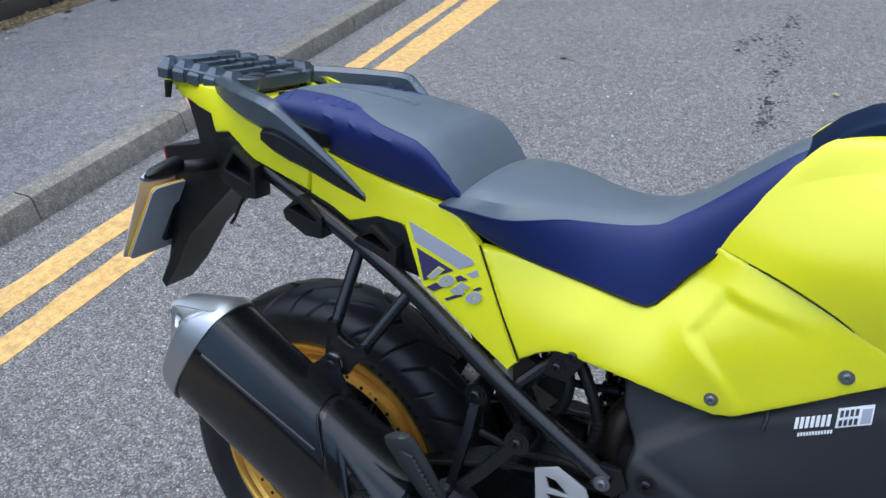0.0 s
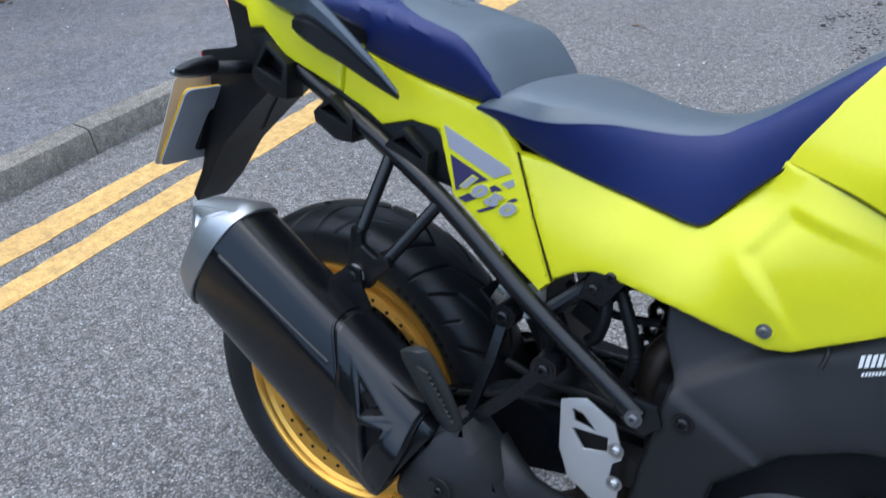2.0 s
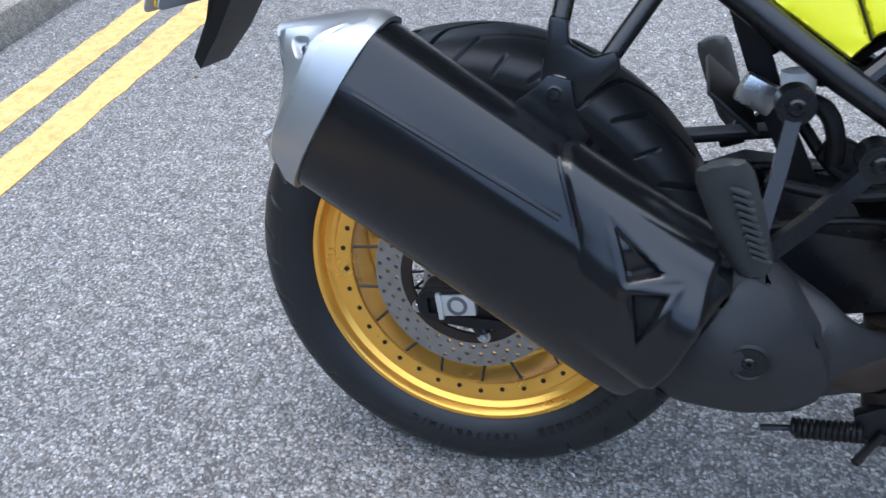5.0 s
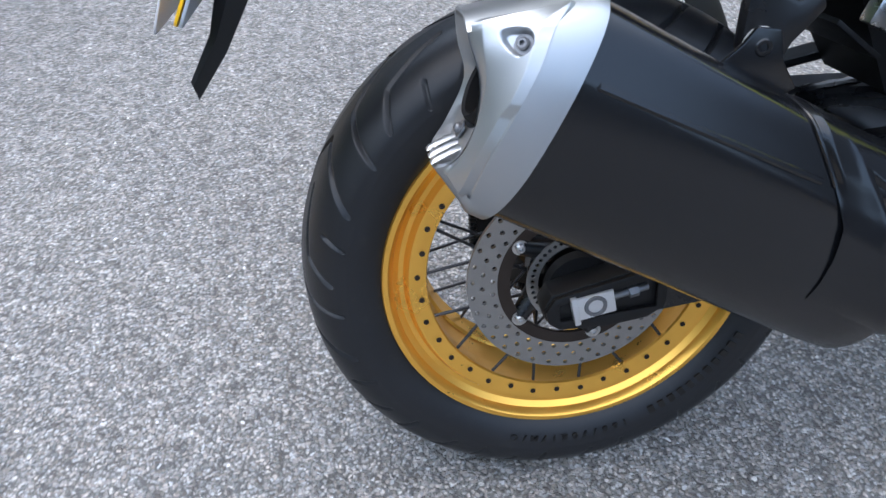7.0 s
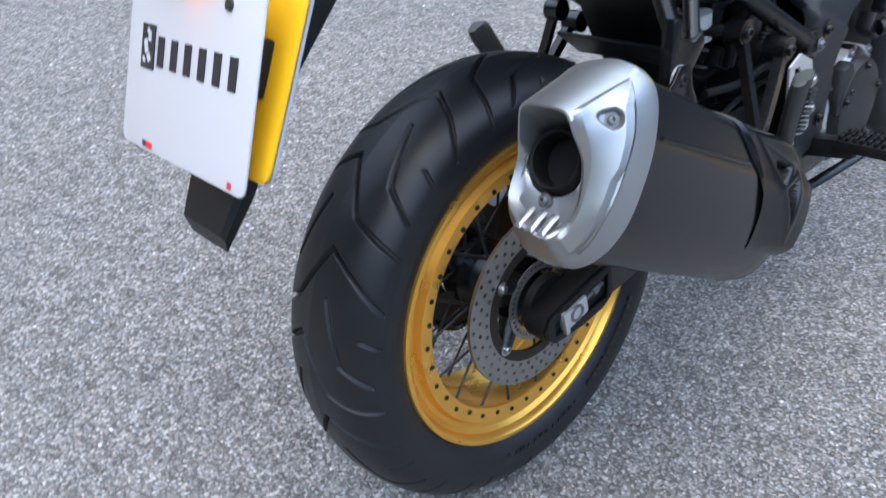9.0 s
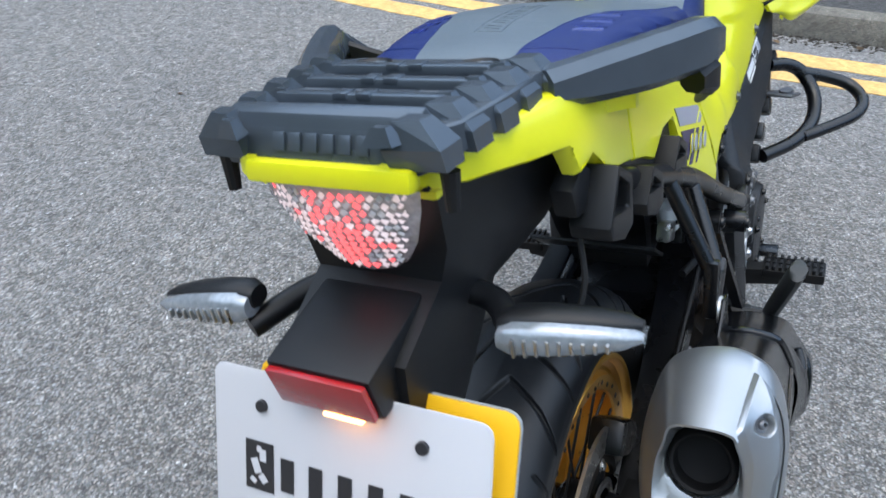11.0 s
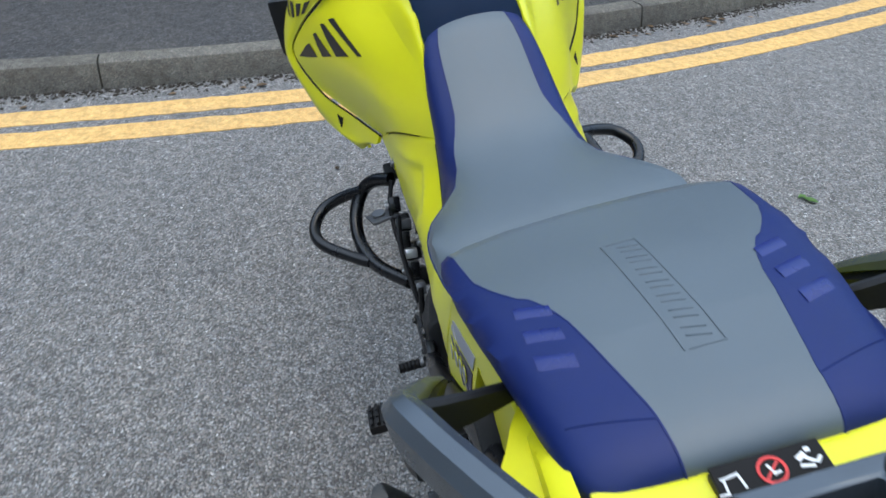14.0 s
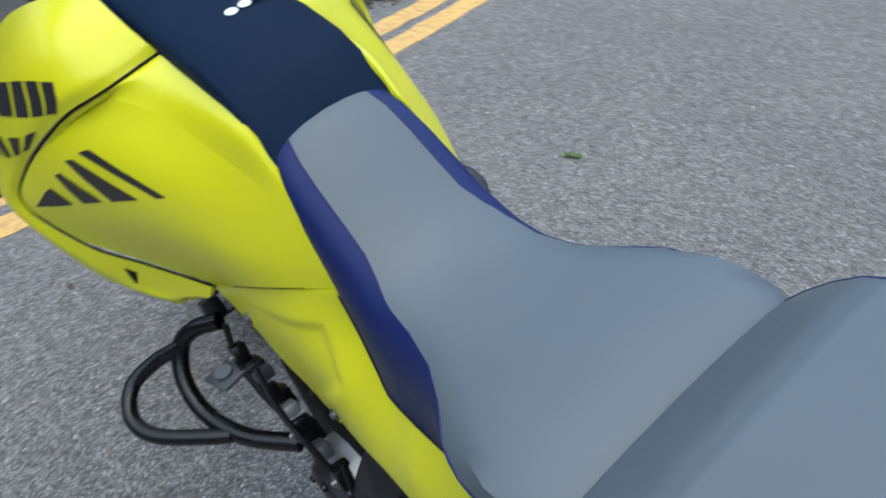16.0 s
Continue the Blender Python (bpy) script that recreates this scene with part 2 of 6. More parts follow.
# ---- building helpers ----
def finish(bm, mats, name, angle=35.0):
    me = bpy.data.meshes.new(name)
    bmesh.ops.recalc_face_normals(bm, faces=bm.faces)
    for f in bm.faces:
        f.smooth = True
    bm.to_mesh(me)
    bm.free()
    for m in mats if isinstance(mats, (list, tuple)) else [mats]:
        me.materials.append(m)
    me.set_sharp_from_angle(angle=radians(angle))
    return me


def part(name, bm, mats, parent, label="", angle=35.0):
    ob = new(name, finish(bm, mats, name, angle) if isinstance(bm, bmesh.types.BMesh) else bm)
    ob.parent = parent
    if label:
        ob["label"] = label
    return ob


def merge(*bms):
    """All the given meshes in one."""
    out = bmesh.new()
    for bm in bms:
        me = bpy.data.meshes.new("tmp")
        bm.to_mesh(me)
        bm.free()
        out.from_mesh(me)
        bpy.data.meshes.remove(me)
    return out


def moved(bm, m):
    bmesh.ops.transform(bm, matrix=m, verts=bm.verts)
    return bm


def round_edges(bm, r, seg=2, angle=30):
    edges = [e for e in bm.edges if len(e.link_faces) == 2 and e.calc_face_angle(0) > radians(angle)]
    if r > 0 and edges:
        bmesh.ops.bevel(bm, geom=edges, offset=r, segments=seg, profile=0.6, affect="EDGES", clamp_overlap=True)
    return bm


def box(c, size, rot=(0, 0, 0), r=0.003, taper=1.0):
    bm = bmesh.new()
    bmesh.ops.create_cube(bm, size=1)
    for v in bm.verts:
        k = taper if v.co.z > 0 else 1.0
        v.co = Vector((v.co.x * size[0] * k, v.co.y * size[1] * k, v.co.z * size[2]))
    round_edges(bm, r)
    return moved(bm, pose(*c, *rot))


def frame_of(d):
    d = Vector(d).normalized()
    up = Vector((0, 0, 1)) if abs(d.z) < 0.9 else Vector((1, 0, 0))
    a = d.cross(up).normalized()
    return a, a.cross(d).normalized(), d


def loft(rings, cap=True, closed=True):
    bm = bmesh.new()
    rows = [[bm.verts.new(p) for p in ring] for ring in rings]
    n = len(rows[0])
    for a, b in zip(rows, rows[1:]):
        for i in range(n if closed else n - 1):
            j = (i + 1) % n
            bm.faces.new((a[i], a[j], b[j], b[i]))
    if cap and closed:
        bm.faces.new(rows[0][::-1])
        bm.faces.new(rows[-1])
    return bm


def spline(points, n=6):
    """Catmull-Rom through the points."""
    p = [Vector(q) for q in points]
    p = [2 * p[0] - p[1], *p, 2 * p[-1] - p[-2]]
    out = []
    for i in range(1, len(p) - 2):
        for k in range(n):
            t = k / n
            a, b, c, d = p[i - 1], p[i], p[i + 1], p[i + 2]
            out.append(0.5 * (2 * b + (c - a) * t + (2 * a - 5 * b + 4 * c - d) * t * t + (3 * b - a - 3 * c + d) * t ** 3))
    return out + [p[-2]]


def tube(points, r, seg=12, n=6, smooth=True, flat=1.0, ribs=0.0):
    """A bar or hose along a curve. ribs: the depth of rings round it."""
    pts = spline(points, n) if smooth and len(points) > 2 else [Vector(q) for q in points]
    rings = []
    a = None
    for i, q in enumerate(pts):
        d = (pts[min(i + 1, len(pts) - 1)] - pts[max(i - 1, 0)]).normalized()
        if a is None:
            a = frame_of(d)[0]
        a = (a - a.dot(d) * d).normalized()
        b = d.cross(a)
        rr = r - (ribs if i % 2 else 0)
        rings.append([q + (a * math.cos(t) + b * math.sin(t) * flat) * rr for t in (2 * math.pi * k / seg for k in range(seg))])
    return loft(rings)


def cyl(p0, p1, r0, r1=None, seg=20, r=0.0):
    p0, p1 = Vector(p0), Vector(p1)
    r1 = r0 if r1 is None else r1
    a, b, d = frame_of(p1 - p0)
    rings = [[p + (a * math.cos(t) + b * math.sin(t)) * rr for t in (2 * math.pi * k / seg for k in range(seg))] for p, rr in ((p0, r0), (p1, r1))]
    return round_edges(loft(rings), r, 2, 50)


def ring_profile(profile, centre, axis=(0, 1, 0), seg=48, closed=False):
    """A body turned about an axis. profile: rows of place along the axis and radius."""
    a, b, d = frame_of(axis)
    c = Vector(centre)
    bm = bmesh.new()
    rows = []
    for k in range(seg):
        t = 2 * math.pi * k / seg
        u = a * math.cos(t) + b * math.sin(t)
        rows.append([bm.verts.new(c + d * h + u * rr) for h, rr in profile])
    m = len(profile)
    for k in range(seg):
        x, y = rows[k], rows[(k + 1) % seg]
        for i in range(m if closed else m - 1):
            j = (i + 1) % m
            bm.faces.new((x[i], x[j], y[j], y[i]))
    if not closed:
        for i in (0, m - 1):
            if profile[i][1] > 1e-6:
                bm.faces.new([row[i] for row in rows])
    bmesh.ops.remove_doubles(bm, verts=bm.verts, dist=1e-6)
    return bm


def prism(outline, y0, y1, r=0.003, holes=(), seg=2):
    """A plate whose outline stands in the plane of x and z, from y0 to y1, with holes cut through it."""
    bm = bmesh.new()
    loops = [outline, *holes]
    edges = []
    for loop in loops:
        vs = [bm.verts.new((x, y0, z)) for x, z in loop]
        edges += [bm.edges.new((vs[i], vs[(i + 1) % len(vs)])) for i in range(len(vs))]
    if holes:
        bmesh.ops.triangle_fill(bm, edges=edges, use_beauty=True, use_dissolve=False)
    else:
        bm.faces.new(list(bm.verts))
    ext = bmesh.ops.extrude_face_region(bm, geom=bm.faces[:])
    for v in ext["geom"]:
        if isinstance(v, bmesh.types.BMVert):
            v.co.y = y1
    bmesh.ops.recalc_face_normals(bm, faces=bm.faces)
    return round_edges(bm, r, seg, 40)


def surface(ctrl, smooth=1e-5):
    """A smooth height over the plane through control places (x, z, height)."""
    c = np.array(ctrl, float)
    p, h = c[:, :2], c[:, 2]

    def phi(d):
        return np.where(d > 1e-9, d * d * np.log(np.maximum(d, 1e-9)), 0)
    n = len(c)
    a = np.zeros((n + 3, n + 3))
    a[:n, :n] = phi(np.linalg.norm(p[:, None] - p[None], axis=-1)) + smooth * np.eye(n)
    a[:n, n], a[:n, n + 1:] = 1, p
    a[n, :n], a[n + 1:, :n] = 1, p.T
    w = np.linalg.solve(a, np.r_[h, 0, 0, 0])

    def f(x, z):
        d = np.hypot(p[:, 0] - x, p[:, 1] - z)
        return float(phi(d) @ w[:n] + w[n] + w[n + 1] * x + w[n + 2] * z)
    return f


def edge_distance(x, z, outline):
    best = 9.0
    for i in range(len(outline)):
        (ax, az), (bx, bz) = outline[i], outline[(i + 1) % len(outline)]
        dx, dz = bx - ax, bz - az
        t = max(0, min(1, ((x - ax) * dx + (z - az) * dz) / (dx * dx + dz * dz + 1e-12)))
        best = min(best, math.hypot(x - ax - t * dx, z - az - t * dz))
    return best


def cowl(outline, f, side, thick=0.004, step=0.012, roll=0.006, holes=()):
    """A moulded panel: its outline in x and z, its stand-off from the middle by f(x, z), its edge rolled inwards."""
    bm = bmesh.new()
    edges = []
    for loop in (outline, *holes):
        vs = [bm.verts.new((x, 0, z)) for x, z in loop]
        edges += [bm.edges.new((vs[i], vs[(i + 1) % len(vs)])) for i in range(len(vs))]
    if holes:
        bmesh.ops.triangle_fill(bm, edges=edges, use_beauty=True, use_dissolve=False)
    else:
        bm.faces.new(list(bm.verts))
    xs, zs = [p[0] for p in outline], [p[1] for p in outline]
    for lo, hi, no in ((min(xs), max(xs), (1, 0, 0)), (min(zs), max(zs), (0, 0, 1))):
        k = lo + step
        while k < hi:
            bmesh.ops.bisect_plane(bm, geom=bm.verts[:] + bm.edges[:] + bm.faces[:], plane_co=Vector(no) * k, plane_no=no, dist=1e-5)
            k += step
    if roll:
        bmesh.ops.inset_region(bm, faces=bm.faces[:], thickness=roll * 0.5, use_boundary=True, use_even_offset=True)
    for v in bm.verts:
        d = edge_distance(v.co.x, v.co.z, outline)
        sink = roll * (1 - math.sqrt(max(0, 1 - max(0, 1 - d / roll) ** 2))) if roll else 0
        v.co.y = side * (f(v.co.x, v.co.z) - sink)
    ext = bmesh.ops.extrude_face_region(bm, geom=bm.faces[:])
    for v in ext["geom"]:
        if isinstance(v, bmesh.types.BMVert):
            v.co.y -= side * (thick + roll)
    bmesh.ops.recalc_face_normals(bm, faces=bm.faces)
    return bm


def decal(outline, f, side, lift=0.0012, step=0.012):
    """A printed film on a panel."""
    bm = bmesh.new()
    bm.faces.new([bm.verts.new((x, 0, z)) for x, z in outline])
    xs, zs = [p[0] for p in outline], [p[1] for p in outline]
    for lo, hi, no in ((min(xs), max(xs), (1, 0, 0)), (min(zs), max(zs), (0, 0, 1))):
        k = lo + step
        while k < hi:
            bmesh.ops.bisect_plane(bm, geom=bm.verts[:] + bm.edges[:] + bm.faces[:], plane_co=Vector(no) * k, plane_no=no, dist=1e-5)
            k += step
    for v in bm.verts:
        v.co.y = side * (f(v.co.x, v.co.z) + lift)
    ext = bmesh.ops.extrude_face_region(bm, geom=bm.faces[:])
    for v in ext["geom"]:
        if isinstance(v, bmesh.types.BMVert):
            v.co.y -= side * (lift + 0.001)
    return bm


class Patch:
    """A smooth sheet through rows of places; at(u, v) with u along the rows' order and v along a row, both 0 to 1."""

    def __init__(self, rows):
        self.rows = np.array(rows, float)

    @staticmethod
    def _line(p, t):
        n = len(p) - 1
        q = np.concatenate([2 * p[:1] - p[1:2], p, 2 * p[-1:] - p[-2:-1]])
        i = min(int(t * n), n - 1)
        w = t * n - i
        a, b, c, d = q[i], q[i + 1], q[i + 2], q[i + 3]
        return 0.5 * (2 * b + (c - a) * w + (2 * a - 5 * b + 4 * c - d) * w * w + (3 * b - a - 3 * c + d) * w ** 3)

    def at(self, u, v, lift=0.0, side=1):
        p = self._line(np.stack([self._line(r, v) for r in self.rows]), u)
        if lift:
            e = 0.01
            du = self.at(min(1, u + e), v) - self.at(max(0, u - e), v)
            dv = self.at(u, min(1, v + e)) - self.at(u, max(0, v - e))
            n = du.cross(dv).normalized()
            n = n if n.y > 0 else -n
            return Vector((p[0], (p[1]) * 1.0, p[2])) + n * lift
        return Vector(p)

    def mesh(self, nu, nv, thick, side):
        rows = [[self.at(i / nu, j / nv) for j in range(nv + 1)] for i in range(nu + 1)]
        inner = [[self.at(i / nu, j / nv, -thick) for j in range(nv + 1)] for i in range(nu + 1)]
        bm = bmesh.new()
        a = [[bm.verts.new((p.x, p.y * side, p.z)) for p in r] for r in rows]
        b = [[bm.verts.new((p.x, p.y * side, p.z)) for p in r] for r in inner]
        for i in range(nu):
            for j in range(nv):
                bm.faces.new((a[i][j], a[i + 1][j], a[i + 1][j + 1], a[i][j + 1]))
                bm.faces.new((b[i][j], b[i][j + 1], b[i + 1][j + 1], b[i + 1][j]))
        rim = [(i, 0) for i in range(nu + 1)] + [(nu, j) for j in range(1, nv + 1)] + [(i, nv) for i in range(nu - 1, -1, -1)] + [(0, j) for j in range(nv - 1, 0, -1)]
        for (i, j), (k, m) in zip(rim, rim[1:] + rim[:1]):
            bm.faces.new((a[i][j], a[k][m], b[k][m], b[i][j]))
        return bm

    def print(self, corners, side, n=6, lift=0.0012):
        """A film between four corners (u, v) on the sheet."""
        bm = bmesh.new()
        c = [Vector(q) for q in corners]
        g = []
        for i in range(n + 1):
            row = []
            for j in range(3):
                uv = c[0].lerp(c[1], i / n).lerp(c[3].lerp(c[2], i / n), j / 2)
                p = self.at(uv.x, uv.y, lift)
                row.append(bm.verts.new((p.x, p.y * side, p.z)))
            g.append(row)
        for i in range(n):
            for j in range(2):
                bm.faces.new((g[i][j], g[i + 1][j], g[i + 1][j + 1], g[i][j + 1]))
        return bm


def chaikin(pts, times=3):
    for _ in range(times):
        out = [pts[0]]
        for a, b in zip(pts, pts[1:]):
            out += [tuple(0.75 * p + 0.25 * q for p, q in zip(a, b)), tuple(0.25 * p + 0.75 * q for p, q in zip(a, b))]
        pts = out + [pts[-1]]
    return pts


def resample(pts, n0, n1, f):
    """n0 places on the first part f of a line and n1 on the rest."""
    p = np.array(pts, float)
    s = np.r_[0, np.cumsum(np.linalg.norm(np.diff(p, axis=0), axis=1))]
    want = np.r_[np.linspace(0, f, n0, endpoint=False), np.linspace(f, 1, n1)] * s[-1]
    return np.stack([np.interp(want, s, p[:, k]) for k in range(p.shape[1])], 1)


def bolt_mesh(r=0.007, socket=True):
    """A button-head bolt on a washer, its axis along +z from the origin."""
    prof = [(0, 0), (0, r * 1.55), (0.0015, r * 1.55), (0.0015, r), (0.0045, r * 0.95), (0.006, r * 0.7)]
    prof += [(0.006, r * 0.42), (0.002, r * 0.4), (0.002, 0)] if socket else [(0.006, 0)]
    return ring_profile(prof, (0, 0, 0), (0, 0, 1), 14)


BOLT = {}


def bolt(parent, place, normal, r=0.007, mat=None, name="bolt", socket=True):
    mat = mat or SATIN
    key = (r, mat.name, socket)
    if key not in BOLT:
        BOLT[key] = finish(bolt_mesh(r, socket), mat, "bolt", 30)
    ob = new(name, BOLT[key])
    ob.parent = parent
    a, b, d = frame_of(normal)
    ob.matrix_basis = Matrix.Translation(place) @ Matrix((a, b, d)).transposed().to_4x4()
    return ob


def lettering(name, words, size, m, mat, parent, depth=0.0006, label="", align="CENTER", bold=0.0):
    cu = bpy.data.curves.new(name, "FONT")
    cu.body, cu.size, cu.extrude, cu.align_x, cu.align_y, cu.resolution_u = words, size, depth, align, "CENTER", 3
    cu.offset = bold
    tmp = new(name, cu)
    bpy.context.view_layer.update()
    me = bpy.data.meshes.new_from_object(tmp.evaluated_get(bpy.context.evaluated_depsgraph_get()))
    bpy.data.objects.remove(tmp)
    bpy.data.curves.remove(cu)
    me.transform(m)
    me.materials.clear()
    me.materials.append(mat)
    ob = new(name, me)
    ob.parent = parent
    if label:
        ob["label"] = label
    return ob


# ---- the street ----
def sheet(name, rows, z0, z1, mat, label, category="", kind="structure", angle=30):
    """A slab between two edge lines, each a row of (x, y)."""
    bm = bmesh.new()
    a = [bm.verts.new((x, y, z1)) for x, y in rows[0]]
    b = [bm.verts.new((x, y, z1)) for x, y in rows[1]]
    for i in range(len(a) - 1):
        bm.faces.new((a[i], a[i + 1], b[i + 1], b[i]))
    ext = bmesh.ops.extrude_face_region(bm, geom=bm.faces[:])
    for v in ext["geom"]:
        if isinstance(v, bmesh.types.BMVert):
            v.co.z = z0
    ob = new(name, finish(bm, mat, name, angle))
    return tagged(ob, label, category or name, kind=kind)


bm = bmesh.new()
bmesh.ops.create_grid(bm, x_segments=40, y_segments=40, size=150)
ground = new("ground", finish(bm, ASPHALT, "ground"))
tagged(ground, "worn grey asphalt road with pale stone chippings", "road", kind="structure")


def near_kerb(y, off=0.0):
    """The kerb line ahead of the motorcycle, which bends away on one side; off: metres towards the road."""
    k = max(0.0, 2.6 - y)
    slope = -0.086 * k
    n = math.hypot(1, slope)
    return 2.895 + 0.043 * k * k - off / n, y + off * slope / n


def far_kerb(y, off=0.0):
    return -1.90 - 0.108 * y + off, y


def kerb(name, line, side, ys, height, label, mat):
    """Kerb stones along a line, each with its own joint gap; side: the way from the road to the footway."""
    first = None
    holder = None
    for i, (y0, y1) in enumerate(zip(ys, ys[1:])):
        rings = []
        for k in range(7):
            y = y0 + (y1 - y0) * k / 6
            y = y + (0.004 if k == 0 else -0.004 if k == 6 else 0)
            prof = [(0, -0.1), (0.0, 0.0), (0.012, height * 0.8), (0.018, height * 0.93), (0.034, height), (0.118, height + 0.002), (0.12, height - 0.006), (0.12, -0.1)]
            wob = 0.003 * math.sin(i * 2.1)
            ring = []
            for d, z in prof:
                x, yy = line(y, -side * (d + wob) if line is near_kerb else side * (d + wob))
                ring.append((x, yy, z + 0.002 * math.sin(i * 1.3)))
            rings.append(ring)
        me = finish(round_edges(loft(rings), 0.0), mat, "kerb_stone", 30)
        if holder is None:
            holder = new(name, me)
            tagged(holder, label, "kerb", kind="structure")
        else:
            ob = new("kerb_stone", me)
            ob.parent = holder
    return holder


near_ys = [1.36 + 0.90 * k for k in range(-7, 9)]
far_ys = [0.84 + 0.92 * k for k in range(-6, 13)]
kerb("kerb_near", near_kerb, 1, near_ys, 0.118, "stained concrete kerb, darkened for shade, curving along the road", CONCRETE_SHADED)
kerb("kerb_far", far_kerb, -1, far_ys, 0.106, "weathered grey concrete kerb beside a footway", CONCRETE)
span = [-5.4 + 0.25 * k for k in range(60)]
sheet("pavement", [[near_kerb(y, -0.118) for y in span], [(40, y * 3) for y in span]], -0.1, 0.116, TARMAC_DARK, "dark tarmac footway behind the kerb", "footway")
span2 = [-4.7 + 0.25 * k for k in range(66)]
sheet("pavement", [[far_kerb(y, -0.118) for y in span2], [far_kerb(y, -2.45) for y in span2]], -0.1, 0.103, TARMAC_PALE, "pale grey tarmac footway behind the kerb", "footway")
sheet("verge", [[far_kerb(y, -2.45) for y in span2], [far_kerb(y, -12) for y in span2]], -0.1, 0.107, SOIL, "brown soil verge strewn with dry leaves", "verge")


rail_ys = [-1.5 + 2.4 * k for k in range(5)]
for y0, y1 in zip(rail_ys, rail_ys[1:]):
    a, c = Vector((*far_kerb(y0 + .01, -2.72), .17)), Vector((*far_kerb(y1 - .01, -2.72), .17))
    board = new("edging_board", finish(moved(box((0, 0, 0), ((c - a).length, .03, .13), r=.004), Matrix.Translation((a + c) / 2) @ (c - a).to_track_quat("X", "Z").to_matrix().to_4x4()), TIMBER, "edging_board"))
    tagged(board, "dark weathered timber board edging the hedge", "edging", "timber edging boards")


def hedge_face(y, z, off):
    x, yy = far_kerb(y, -2.95 - off)
    return x + .10 * math.sin(y * 3.1 + z * 4) + .07 * math.sin(y * 7.7 - z * 6), yy, z


# hedge tops out at 3.8 m, unseen height added to shade the far kerb
rows = [[hedge_face(y, z, o) for z, o in ((.12, 0), (.5, -.04), (1.0, -.06), (1.8, -.02), (3.2, .1), (3.8, .4), (3.8, 1.2), (.12, 1.6))] for y in (-9 + .3 * k for k in range(75))]
hedge = new("hedge", finish(loft(rows), HEDGE, "hedge", 60))
tagged(hedge, "dense dark green hedge behind the verge", "hedge")
rnd = random.Random(17)
verts, faces = [], []
for k in range(3600):
    y, z = rnd.uniform(-1.5, 7.5), .12 + 1.5 * rnd.random() ** 1.6
    x, yy, z = hedge_face(y, z, rnd.uniform(-.16, .02))
    c, s1 = Vector((x, yy, z)), rnd.uniform(.02, .05)
    a = Vector((rnd.gauss(0, 1), rnd.gauss(0, 1), rnd.gauss(0, .6))).normalized() * s1
    d = a.orthogonal().normalized() * s1 * .5
    n = len(verts)
    verts += [c - a, c + d, c + a, c - d, c + a.cross(d).normalized() * s1 * .12]
    faces += [(n, n + 1, n + 4), (n + 1, n + 2, n + 4), (n + 2, n + 3, n + 4), (n + 3, n, n + 4)]
me = bpy.data.meshes.new("foliage")
me.from_pydata([tuple(v) for v in verts], [], faces)
me.materials.append(HEDGE)
foliage = new("foliage", me)
foliage.parent = hedge
# unseen walls added to block low sky light and darken side reflections
for nm, x0, x1, y0, y1, h in (("unseen_wall_north", -14, 14, 12, 12.4, 7.0), ("unseen_wall_south", -14, 14, -10.4, -10, 3.2), ("unseen_wall_east", 12, 12.4, -10, 12, 6.0), ("unseen_wall_west", -14.4, -14, -10, 12, 6.5)):
    w = new(nm, finish(box(((x0 + x1) / 2, (y0 + y1) / 2, h / 2), (x1 - x0, y1 - y0, h), r=.02), UNSEEN_WALL, nm))
    tagged(w, "plain unseen wall added to block low sky light", "wall", kind="structure")


def worn_edge(line, o0, o1, span, seed):
    rnd = random.Random(seed)
    a, b = [], []
    for y in span:
        drift = 0.06 * max(0.0, min(1.0, (1.2 - y) / 1.6))
        a.append(line(y, o0 + drift + rnd.uniform(-0.006, 0.006)))
        b.append(line(y, o1 + drift + rnd.uniform(-0.006, 0.006)))
    return [a, b]


fine = [-5.2 + 0.06 * k for k in range(260)]
for o0, o1, seed in ((0.185, 0.325, 1), (0.395, 0.535, 2)):
    sheet("road_marking", worn_edge(near_kerb, o0, o1, fine, seed), -0.01, 0.003, ROADPAINT, "yellow no-waiting line painted along the kerb", "road line")
fine2 = [-5.2 + 0.06 * k for k in range(275)]
for s0, s1, seed in (((-1.645, -0.092), (-1.510, -0.098), 3), ((-1.402, -0.108), (-1.301, -0.076), 4)):
    rnd = random.Random(seed)
    rows = [[(c + (k if y > 0 else -0.095) * y + rnd.uniform(-0.006, 0.006), y) for y in fine2] for c, k in (s0, s1)]
    sheet("road_marking", rows, -0.01, 0.003, ROADPAINT, "yellow no-waiting line painted along the kerb", "road line")

# ---- the motorcycle: x ahead, y to its left, z up, from where the rear tyre stands ----
LEAN = 12.5
bike = new("motorcycle")
tagged(bike, "yellow and blue adventure motorcycle leaning on its side stand", "motorcycle")
bike.matrix_world = Matrix.Rotation(radians(1.0), 4, "Z") @ pose(0, 0.012 * math.cos(radians(LEAN)), -0.012 * math.sin(radians(LEAN)) - 0.002, -LEAN, 0, 0)

# rear wheel
HUB = Vector((0, 0, 0.32))


def wheel_point(a, r, y, hub=HUB):
    return hub + Vector((math.sin(a) * r, y, math.cos(a) * r))


